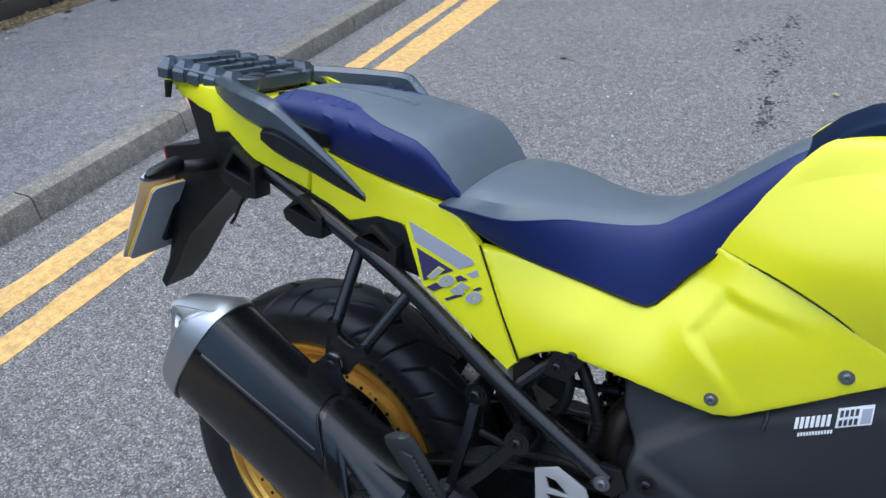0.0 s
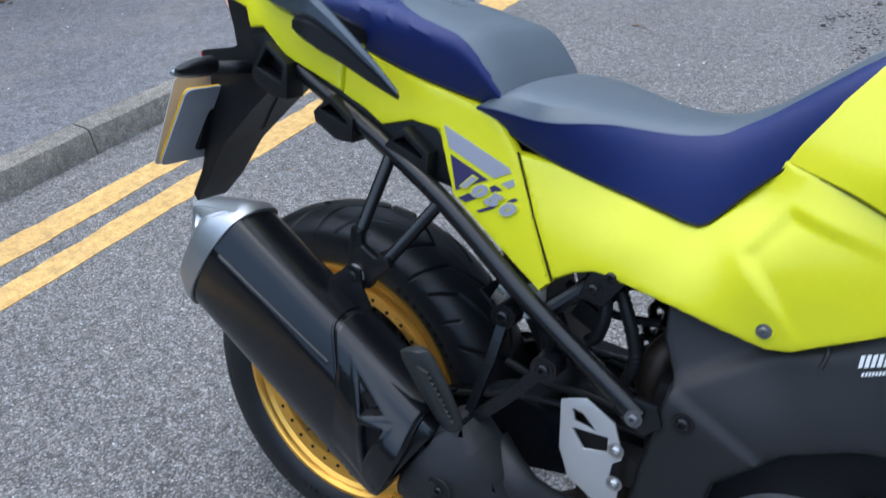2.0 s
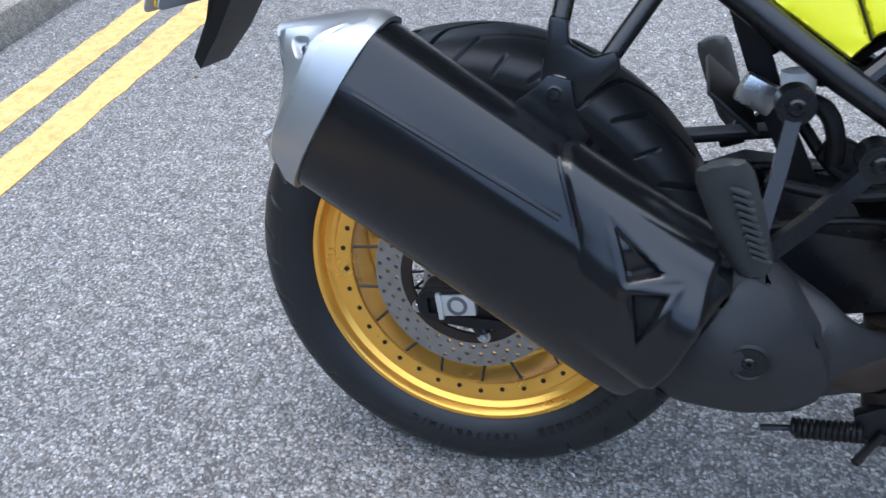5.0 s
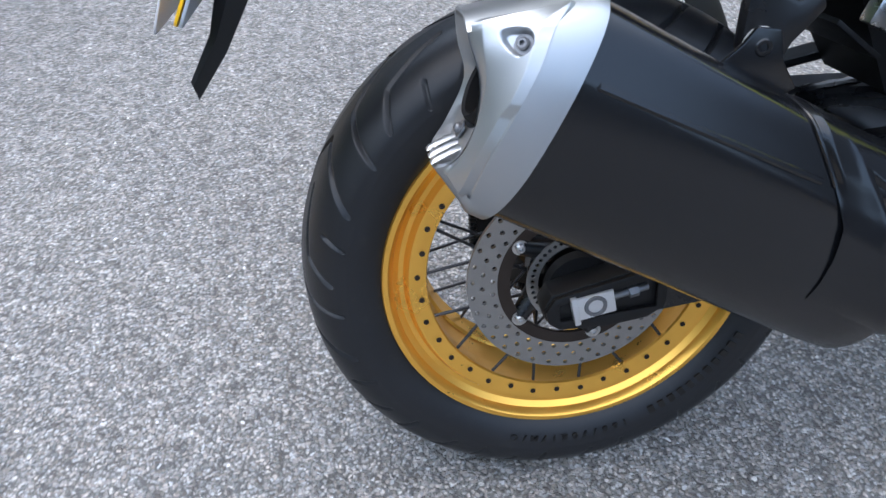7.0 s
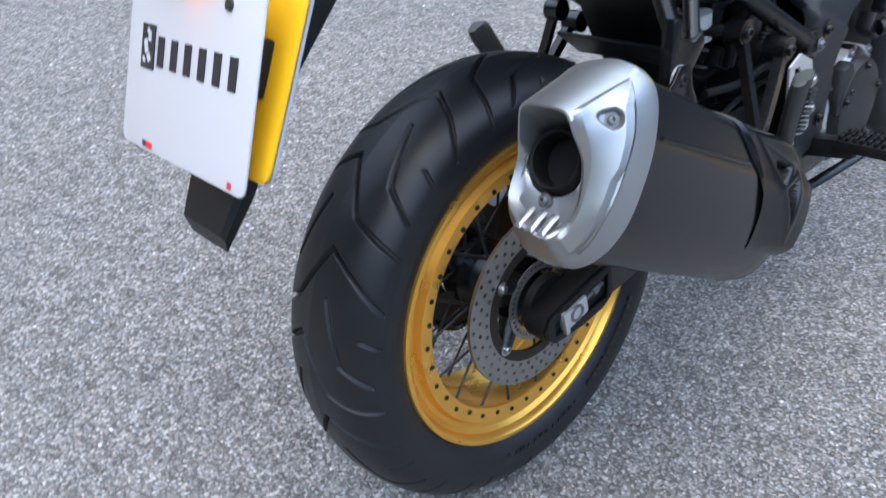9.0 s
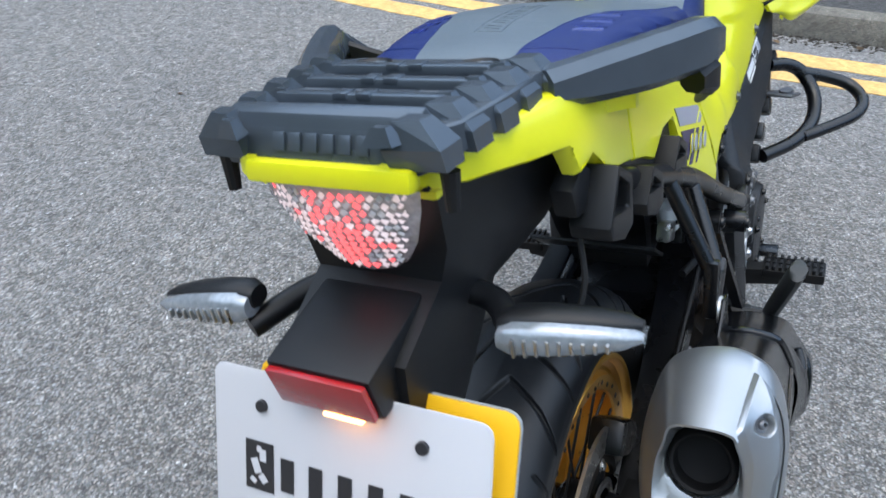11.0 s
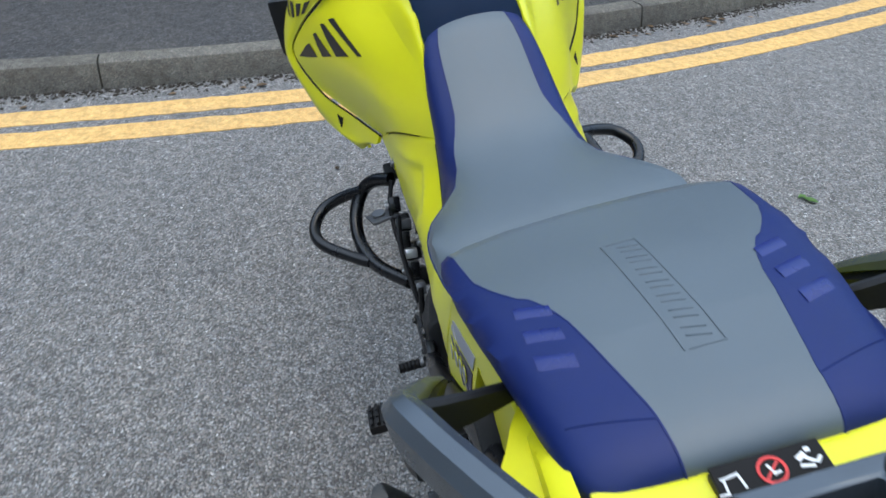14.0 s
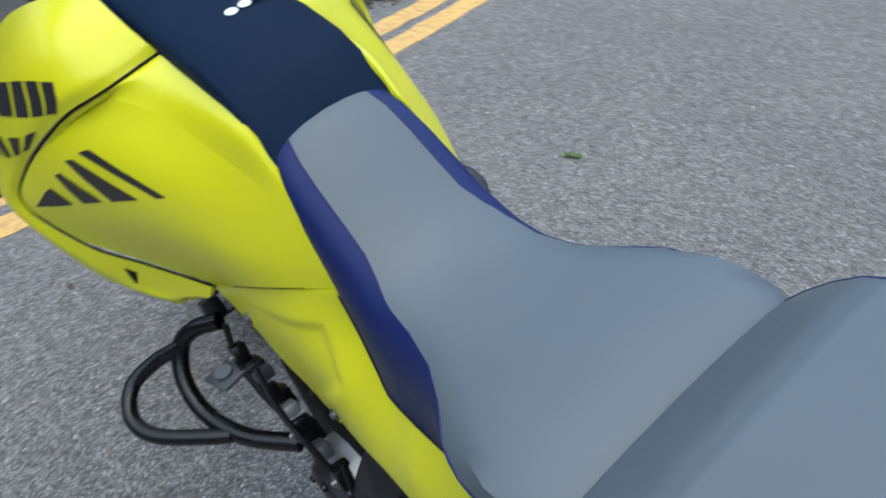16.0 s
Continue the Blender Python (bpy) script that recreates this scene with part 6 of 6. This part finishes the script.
for s in (-1, 1):
    line = [(-.145, .107, .988), (-.105, .133, .982), (-.05, .164, .9735), (.003, .190, .963), (.026, .198, .956), (.046, .196, .943), (.075, .189, .924), (.115, .180, .896), (.153, .169, .867)]
    deep, upper = (.030, .040, .052, .066, .068, .063, .050, .034, .012), (.030, .038, .045, .046, .038, .030, .022, .015, .006)
    h = part("grab_handle", blade([(x, s * y, z + (d - u) / 2) for (x, y, z), d, u in zip(line, deep, upper)], upper, [.028, .027, .027, .027, .025, .022, .018, .014, .009], .008), GUNMETAL, bike, "dark grey moulded grab handle", angle=24)
    part("lower_grip", blade([(x, s * (y - .002), z - u / 2 + .001) for (x, y, z), d, u in zip(line[3:], deep[3:], upper[3:])], [d - u + .002 for d, u in zip(deep[3:], upper[3:])], [.024, .023, .020, .016, .013, .008], .006), BLACK, h, "black lower grip")
    part("handle_arm", blade([(.036, s * .187, .950), (.046, s * .158, .940), (.062, s * .120, .928)], [.040, .032, .020], [.010, .009, .009]), BLACK, h)

# tail: bridge, lamp, mudguard, indicators, plate
bm = box((-.190, 0, .961), (.160, .15, .012), r=.004)
bridge = part("tail_bridge", bm, YELLOW, bike, "bright yellow tail bridge")
part("rear_lip", box((-.294, -.010, .983), (.016, .132, .016), (0, 10, 0), .004), YELLOW, bridge)
part("front_lip", box((-.085, 0, .9625), (.085, .205, .012), (0, 3, 0), .004), YELLOW, bridge)
for s in (-1, 1):
    wing = [(.070, .112), (.035, .128), (.0, .139), (-.020, .147), (-.031, .147), (-.034, .141), (-.052, .131), (-.077, .117), (-.100, .103), (-.122, .099), (-.122, .080), (-.02, .080)]
    part("tail_wing", round_edges(loft([[(x, s * y, z + float(np.interp(x, (-.122, -.075, -.02, .04, .07), (.976, .957, .946, .922, .911)))) for x, y in wing] for z in (-.020, 0)]), .003), YELLOW, bike, "bright yellow shoulder beside the seat")
# near-black sheet added under the rack so its slots look dark
part("slot_backing", box((-.205, 0, .9695), (.150, .150, .004), r=.001), BLACK_DEEP, bike, "near-black sheet added under the rack slots")
LBL = pose(-.0905, .0055, .9745, 0, -10, 0)
label_plate = part("warning_label", moved(box((0, 0, 0), (.022, .063, .002), r=0), LBL), BLACK_DEEP, bike, "black warning label with small pictograms")
part("label_base", box((-.0905, .0055, .9700), (.022, .065, .008), (0, -10, 0), .002), BLACK, bike)
for x, y, a, c, turn, mt in ((.003, .0235, .0014, .011, 6, PRINT_WHITE), (-.001, .018, .009, .0014, 8, PRINT_WHITE), (-.002, .0275, .010, .0014, -4, PRINT_WHITE), (-.006, .030, .0014, .006, 0, PRINT_WHITE), (0, 0, .0015, .013, 42, RED_PRINT), (.001, .0005, .006, .0016, 20, PRINT_WHITE), (-.002, -.002, .0016, .005, 10, PRINT_WHITE),
                             (.003, -.018, .0035, .006, 25, PRINT_WHITE), (.000, -.022, .006, .002, 50, PRINT_WHITE), (-.003, -.019, .002, .008, -15, PRINT_WHITE), (-.001, -.0265, .002, .005, 40, PRINT_WHITE), (.006, -.023, .003, .003, 0, PRINT_WHITE)):
    part("pictogram", moved(box((x, y, .0012), (a, c, .0008), (0, 0, turn), .0), LBL), mt, label_plate)
part("pictogram", moved(ring_profile([(0, .0066), (.0008, .0066), (.0008, .0084), (0, .0084)], (0, 0, .0010), (0, 0, 1), 28, closed=True), LBL), RED_PRINT, label_plate)
lamp_rows = []
for x, z, w in ((-.286, .968, .066), (-.286, .950, .064), (-.279, .920, .052), (-.268, .895, .034), (-.262, .886, .022)):
    lamp_rows.append([(x + .016 * (1 - math.cos(t)) * 1.2, w * math.sin(t) / math.sin(1.15), z) for t in (1.15 * k / 8 for k in range(-8, 9))])
bm = loft(lamp_rows, cap=False, closed=False)
bmesh.ops.solidify(bm, geom=bm.faces[:], thickness=.004)
lamp = part("tail_lamp", bm, CLEAR, bike, "clear-lensed tail lamp glowing red", angle=50)
part("lamp_reflector", loft([[(x + .0013, y * .97, z) for x, y, z in r] for r in lamp_rows], cap=False, closed=False), LENS_LIT, lamp)
rnd = random.Random(4)
for r in range(12):
    f = (r + .5) / 12
    z = .964 - .072 * f
    w = float(np.interp(z, (.886, .895, .920, .950, .968), (.022, .034, .052, .064, .066)))
    xc = float(np.interp(z, (.886, .895, .920, .950, .968), (-.262, -.268, -.279, -.286, -.286)))
    n = max(4, int(w / .0037))
    for k in range(n):
        t = 1.0 * (2 * (k + .5 + .5 * (r % 2)) / n - 1)
        if t > 1.0:
            continue
        lit = rnd.random() < (.95 if abs(t) < .4 else .12)
        y = .95 * w * math.sin(t) / math.sin(1.15)
        part("lamp_facet", box((xc + .0192 * (1 - math.cos(t)) + .0005, y, z), (.003, .0050 * rnd.uniform(.8, 1.2), .0050 * rnd.uniform(.8, 1.2)), (45 + rnd.uniform(-14, 14), rnd.uniform(-16, 16), math.degrees(-t) * .6), .0007), TAIL_ON if lit and rnd.random() < .8 else (LENS_LIT if rnd.random() < .7 else LENS), lamp)
guard_rows = []
for x0, x1, w0, w1, z in ((-.262, -.06, .070, .105, .962), (-.250, -.075, .064, .100, .905), (-.252, -.11, .056, .085, .876), (-.318, -.165, .054, .056, .845), (-.322, -.225, .052, .054, .79), (-.335, -.300, .050, .050, .715), (-.362, -.350, .046, .044, .635), (-.392, -.388, .038, .036, .588)):
    guard_rows.append([(x0, -w0, z), ((x0 + x1) / 2, -(w0 + w1) / 2 - .006, z - .004), (x1, -w1, z - .02), (x1, w1, z - .02), ((x0 + x1) / 2, (w0 + w1) / 2 + .006, z - .004), (x0, w0, z)])
bm = loft(guard_rows)
mud = part("rear_mudguard", round_edges(bm, .006, 2, 30), BLACK, bike, "black plastic rear mudguard and plate carrier", angle=40)
rb = part("reflector_box", prism([(-.350, .856), (-.262, .872), (-.262, .815), (-.342, .814)], -.045, .045, .004), BLACK, mud)
part("reflector", prism([(-.3560, .8530), (-.3495, .8530), (-.3425, .818), (-.3490, .8165)], -.042, .042, .002), REFLECTOR, mud, "red rectangular rear reflector")
part("plate_lamp", box((-.3450, -.012, .8128), (.008, .034, .003), (0, 10, 0), .001), LAMP_ON, mud, "small lit number plate lamp")
for s in (-1, 1):
    fx, fz = (-.035, -.012) if s > 0 else (0, 0)
    ind = part("indicator", tube([(-.215, s * .05, .845), (-.225 + fx * .5, s * .085, .845 + fz * .5), (-.258 + fx, s * .112, .843 + fz)], .011, 12), BLACK, bike, "smoked clear indicator on a black stalk")
    rows = []
    for y, hz, hx in ((.104, .009, .011), (.114, .0145, .016), (.14, .0145, .017), (.17, .0115, .015), (.192, .0075, .011), (.203, .003, .005)):
        f = (y - .104) / .099
        cx, cz = (-.292 - .006 * f, .853 - .010 * f) if s > 0 else (-.264 + .024 * f, .844)
        rows.append([(cx + hx * math.cos(t) * (1.0 if math.cos(t) > 0 else .8), s * y, cz + hz * math.copysign(abs(math.sin(t)) ** .7, math.sin(t))) for t in (2 * math.pi * k / 16 for k in range(16))])
    part("lens", loft(rows), GLASSY, ind, "clear ribbed lens", angle=40)
    part("shell", loft([[(p[0] + .0085, p[1] - s * .002, p[2] + .0045) for p in r] for r in rows]), BLACK, ind)
    for i in range(9):
        part("lens_rib", box(((-.306 - .0004 * i) if s > 0 else (-.2735 + .0021 * i), s * (.118 + .008 * i), .850 - .0008 * i if s > 0 else .843), (.004, .0022, .016 - .0011 * i), (0, 0, 0), .0005), STEEL, ind)


def plate_m(u, v, off=0.0):
    """A place on the plate: u across to the left, v up from its middle, off to the rear of its face."""
    return Vector((-.359 + .385 * v - .923 * off, u + .001, .741 + .923 * v + .385 * off))


PLM = Matrix((Vector((0, -1, 0)), Vector((.385, 0, .923)).normalized(), Vector((-.923, 0, .385)).normalized())).transposed().to_4x4()


def plate(off, w, h, t, corner, mat, name, label, du=0.0, dv=0.0, tilt=0.0):
    pts = []
    for sx, sy, a0 in ((1, 1, 0), (-1, 1, 90), (-1, -1, 180), (1, -1, 270)):
        for k in range(4):
            a = radians(a0 + 30 * k)
            pts.append((sx * (w / 2 - corner) + corner * math.cos(a), sy * (h / 2 - corner) + corner * math.sin(a)))
    bm = prism(pts, 0, t, .0008)
    c = plate_m(du, dv, off)
    return part(name, moved(bm, Matrix.Translation(c) @ PLM @ Matrix.Rotation(radians(tilt), 4, "X") @ Matrix(((1, 0, 0, 0), (0, 0, 1, 0), (0, 1, 0, 0), (0, 0, 0, 1)))), mat, bike, label)


plate(-.0295, .235, .165, .003, .012, PLATE_BACK, "plate_backing", "grey plastic plate backing", -.014, .0, -6)
back = plate(-.025, .235, .165, .003, .012, PLATE_YELLOW, "number_plate", "yellow reflective number plate", -.014, .0, -6)
part("plate_frame", moved(box((0, 0, -.012), (.13, .11, .018), r=.004), Matrix.Translation(plate_m(0, 0, -.012)) @ PLM), BLACK, mud)
part("plate_slot", moved(box((0, 0, 0), (.012, .05, .02), r=.005), Matrix.Translation(plate_m(-.094, .01, -.018)) @ PLM), BLACK, mud)
card = plate(0, .250, .180, .002, .010, WHITE, "show_plate", "white dealer card over the number plate", 0.0, -.005)
for u in (.075, -.071):
    part("plate_screw", ring_profile([(0, 0), (0, .0055), (.003, .005), (.0035, 0)], plate_m(u, .056, .002), (-.923, 0, .385), 14), INK, card)
part("dealer_mark", moved(box((0, 0, 0), (.028, .042, .001), r=0), Matrix.Translation(plate_m(.078, .004, .0028)) @ PLM), INK, card, "black block mark")
for k, (a, b, w, h) in enumerate(((.004, .010, .006, .010), (-.003, .0, .007, .013), (.004, -.010, .006, .008), (-.006, -.013, .004, .006), (.0, .015, .005, .004))):
    part("dealer_mark", moved(box((0, 0, 0), (w, h, .0006), (0, 0, 20 * k), 0), Matrix.Translation(plate_m(.078 - a, .004 + b, .0036)) @ PLM), WHITE, card)
for k in range(6):
    part("print_bar", moved(box((0, 0, 0), (.0125, .028, .001), r=0), Matrix.Translation(plate_m(.050 - .0275 * k, .002, .0028)) @ PLM), INK, card)
for u, mt in ((.072, INK_NAVY), (.064, RED_PRINT), (.057, RED_PRINT), (-.100, RED_PRINT)):
    part("print_bar", moved(box((0, 0, 0), (.006, .006, .0008), r=0), Matrix.Translation(plate_m(u, -.089, .0026)) @ PLM), mt, card)

# luggage mounts under the tail
for s in (-1, 1):
    part("tail_skirt", prism([(-.15, .905), (-.118, .915), (-.07, .88), (.03, .85), (.10, .818), (.15, .832), (.20, .826), (.232, .745), (.19, .752), (.06, .80), (-.06, .855), (-.14, .875)], s * .106, s * .126, .003), BLACK, bike, "black skirt under the tail panel")
    for x0, z0, w, h in ((-.128, .838, .072, .068), (-.006, .796, .072, .05), (.122, .772, .072, .05)):
        mnt = part("luggage_mount", prism([(x0, z0 + .022), (x0 + .03, z0 + h), (x0 + w, z0 + h - .028), (x0 + w, z0 - .012), (x0 + w - .03, z0 - .012), (x0 + .004, z0 + .008)], s * .112, s * .150, .004,
                                        [[(x0 + .012, z0 + .028), (x0 + .032, z0 + h - .012), (x0 + w - .010, z0 + h - .034), (x0 + w - .012, z0 + .012)]]), BLACK, bike, "black open luggage mount")
        part("mount_back", prism([(x0 + .006, z0 + .02), (x0 + .03, z0 + h - .006), (x0 + w - .006, z0 + h - .03), (x0 + w - .006, z0)], s * .113, s * .122, .002), BLACK, mnt)
        bolt(mnt, (x0 + .046, s * .122, z0 + h * .5), (0, s, 0), .006, SATIN)
part("strap", tube([(-.10, -.112, .835), (-.115, -.12, .80), (-.13, -.118, .775), (-.14, -.115, .765)], .003, 6), CABLE, bike)

# crash bars, handlebar, front wheel
for s in (-1, 1):
    bar = part("crash_bar", tube([(.965, s * .165, .622), (.995, s * .198, .612), (1.008, s * .226, .590), (.985, s * .252, .552), (.930, s * .256, .520), (.86, s * .232, .505), (.79, s * .18, .500)], .0135, 14), SATIN, bike, "black tubular crash bar")
    part("bar_loop", tube([(1.004, s * .226, .592), (1.03, s * .272, .574), (1.035, s * .316, .556), (1.000, s * .342, .536), (.955, s * .330, .522), (.90, s * .275, .512), (.875, s * .245, .508)], .012, 14), SATIN, bar)
    part("bar_bracket", merge(box((.905, s * .198, .583), (.06, .055, .006), (0, 14, s * 12), .002), cyl((.905, s * .205, .584), (.905, s * .205, .593), .013, .013, 14)), STEEL_DARK, bar, "grey steel mounting plate")
    for i, (x, y, z) in enumerate(((.90, .165, .56), (.86, .16, .52), (.80, .16, .50), (.74, .16, .46), (1.0, .16, .62))):
        part("engine_lug", box((x, s * y, z), (.05, .03, .035), (0, 30, 0), .006), SATIN if i % 2 else BLACK, bike)
hb = part("handlebar", tube([(.985, -.43, 1.125), (1.03, -.30, 1.145), (1.12, -.12, 1.12), (1.12, .12, 1.12), (1.03, .30, 1.145), (.985, .43, 1.125)], .012, 12), SATIN, bike, "black tapered handlebar")
for s in (-1, 1):
    part("grip", tube([(1.015, s * .33, 1.142), (1.0, s * .38, 1.134), (.982, s * .445, 1.124)], .0175, 14, 10, ribs=.001), CABLE, hb)
    part("lever", tube([(1.07, s * .29, 1.145), (1.06, s * .36, 1.13), (1.04, s * .45, 1.12)], .006, 8), SATIN, hb)
    part("hand_guard", blade([(1.12, s * .27, 1.17), (1.15, s * .36, 1.16), (1.10, s * .46, 1.155), (1.02, s * .47, 1.155)], [.05, .09, .08, .03], [.004, .004, .004, .008]), BLACK, hb)
    part("fork_leg", merge(cyl((1.56, s * .095, .34), (1.40, s * .095, .74), .027, .027, 18), cyl((1.40, s * .095, .74), (1.22, s * .095, 1.14), .024, .024, 18)), SATIN, bike, "black front fork leg")
FH = Vector((1.595, 0, .345))
front = part("front_wheel", ring_profile([(-.06, 0), (-.06, .03), (-.02, .03), (.02, .03), (.06, .03), (.06, 0)], FH), SATIN, bike, "black hub of the front wheel")
part("tyre", tread_tyre(.345, .046, 240, FH, False), None, front, "narrow black front tyre")
part("rim", ring_profile([(h * .62, r + .027) for h, r in RIM], FH, seg=90, closed=True), GOLD, front, "gold anodised front rim")
for k in range(24):
    a = 2 * math.pi * k / 24
    p, q = wheel_point(a, .208, (1 if k % 2 else -1) * .02, FH), wheel_point(a + (.6 if (k // 2) % 2 else -.6), .03, (1 if k % 2 else -1) * .035, FH)
    ob = new("spoke", SPOKE)
    ob.parent = front
    e, f, d = frame_of(q - p)
    ob.matrix_basis = Matrix.Translation(p) @ Matrix((e, f, d)).transposed().to_4x4() @ Matrix.Diagonal((1, 1, (q - p).length, 1))
for s in (-1, 1):
    part("front_disc", ring_profile([(s * .066, .09), (s * .066, .15), (s * .071, .15), (s * .071, .09)], FH, seg=48, closed=True), DISC, front)

# ---- loose things on the ground ----
def leaf_mesh(rnd, size, mat):
    """A curled leaf, pointed at both ends, with a raised midrib."""
    rows = []
    w0, curl = rnd.uniform(.26, .42), rnd.uniform(.1, .5)
    for k in range(7):
        t = k / 6
        w = w0 * math.sin(math.pi * (0.04 + 0.92 * t)) * (1.1 - .4 * t)
        z = curl * (t - .5) ** 2 * .6 + .02
        rows.append([((t - .5) * size, y * w * size, (z + abs(y) * w * curl * 1.2) * size) for y in (-1, -.5, 0, .5, 1)])
    bm = loft(rows, cap=False, closed=False)
    bmesh.ops.solidify(bm, geom=bm.faces[:], thickness=.0006)
    return bm


def leaf(name, x, y, z, size, mat, turn, label, group, seed):
    ob = new(name, finish(leaf_mesh(random.Random(seed), size, mat), mat, name, 50))
    ob.matrix_world = pose(x, y, z, 0, 0, turn)
    return tagged(ob, label, "leaf", group)


leaf("fresh_leaf", 1.66, -1.18, .004, .055, LEAF_GREEN, 40, "small fresh green leaf lying on the asphalt", "leaves on the road", 3)
leaf("fresh_leaf", 1.685, -1.165, .004, .04, LEAF_GREEN, 110, "small fresh green leaf lying on the asphalt", "leaves on the road", 8)
rnd = random.Random(11)
for k in range(34):
    y = rnd.uniform(-2.2, 3.0)
    x, yy = near_kerb(y, rnd.uniform(.02, .15))
    leaf("dry_leaf", x, yy, .004, rnd.uniform(.03, .06), LEAF_DRY, rnd.uniform(0, 360), "curled dry brown leaf in the gutter by the kerb", "dry leaves in the gutter", 20 + k)
for k, (x, y) in enumerate(((1.0, 2.6), (-.4, 2.4), (1.9, 3.4), (.5, 4.0), (2.1, .4), (1.2, 1.9), (1.9, -.6), (-1.2, 1.1))):
    leaf("dry_leaf", x, y, .004, .024, LEAF_DRY, 47 * k, "scrap of dry leaf on the asphalt", "dry leaves on the road", 70 + k)


def scatter(name, places, mat, label, category, low, high, seed):
    """Many small uneven lumps in one mesh."""
    rnd = random.Random(seed)
    verts, faces = [], []
    for x, y, z in places:
        r = rnd.uniform(low, high) * (1.8 if rnd.random() < .05 else 1)
        a0, flat = rnd.uniform(0, 6), rnd.uniform(.4, .8)
        k = len(verts)
        ring = [(x + r * rnd.uniform(.7, 1.2) * math.cos(a0 + 1.2566 * i), y + r * rnd.uniform(.7, 1.2) * math.sin(a0 + 1.2566 * i)) for i in range(5)]
        verts += [(a, c, z - .001) for a, c in ring] + [(x + (a - x) * .6, y + (c - y) * .6, z + r * flat) for a, c in ring]
        faces += [(k + i, k + (i + 1) % 5, k + 5 + (i + 1) % 5, k + 5 + i) for i in range(5)] + [(k + 5, k + 6, k + 7, k + 8, k + 9)]
    me = bpy.data.meshes.new(name)
    me.from_pydata(verts, [], faces)
    me.materials.append(mat)
    return tagged(new(name, me), label, category, kind="stuff")


rnd = random.Random(5)
scatter("loose_grit", [(rnd.uniform(-1.2, 2.6), rnd.uniform(-2.4, 5.5), .001) for _ in range(420)], STONE, "pale grit and tiny stones strewn over the asphalt", "grit", .0015, .0045, 6)
scatter("gutter_dirt", [(*near_kerb(rnd.uniform(-3, 3.6), abs(rnd.gauss(0, .045))), .001) for _ in range(2600)], LITTER, "dark grit and leaf crumbs gathered in the gutter", "dirt", .002, .009, 7)
scatter("footway_grit", [(*far_kerb(rnd.uniform(-2, 7), -rnd.uniform(.2, 2.3)), .103) for _ in range(160)], STONE, "pale specks of grit on the footway", "grit", .002, .006, 8)
scatter("leaf_litter", [(*far_kerb(rnd.uniform(-1, 8), -rnd.uniform(2.5, 4.2)), .108) for _ in range(3500)], LEAF_DRY, "brown leaf litter covering the verge", "leaves", .008, .03, 9)

stain = [(.40, 4.5, .10), (.36, 4.1, .16), (.20, 3.95, .10), (.45, 3.75, .12), (.42, 3.4, .10), (.45, 3.0, .09), (.46, 2.75, .06)]
places = []
for x, y, r in stain:
    places += [(x + rnd.gauss(0, r * .4), y + rnd.gauss(0, r), -.004) for _ in range(110)]
scatter("damp_stain", places, TARMAC_DARK, "dark damp stain of crumbs on the asphalt", "stain", .004, .011, 10)
for k, (x, y, z) in enumerate(((-.65, 3.37, .04), (-.08, 3.01, .03), (.72, 3.19, .05), (-.72, 3.40, .05))):
    leaf("dry_leaf", x, y, .004, z, LEAF_PALE if k in (1, 2) else LEAF_DRY, 60 * k, "small pale dry leaf on the asphalt", "dry leaves on the road", 90 + k)
for k in range(60):
    x, y = far_kerb(rnd.uniform(1.2, 5.5), -rnd.uniform(2.2, 2.7))
    leaf("fallen_leaf", x, y, .107, rnd.uniform(.04, .09), LEAF_PALE if k % 2 else LEAF_DRY, rnd.uniform(0, 360), "fallen yellowish leaf along the verge edge", "fallen leaves on the verge", 200 + k)
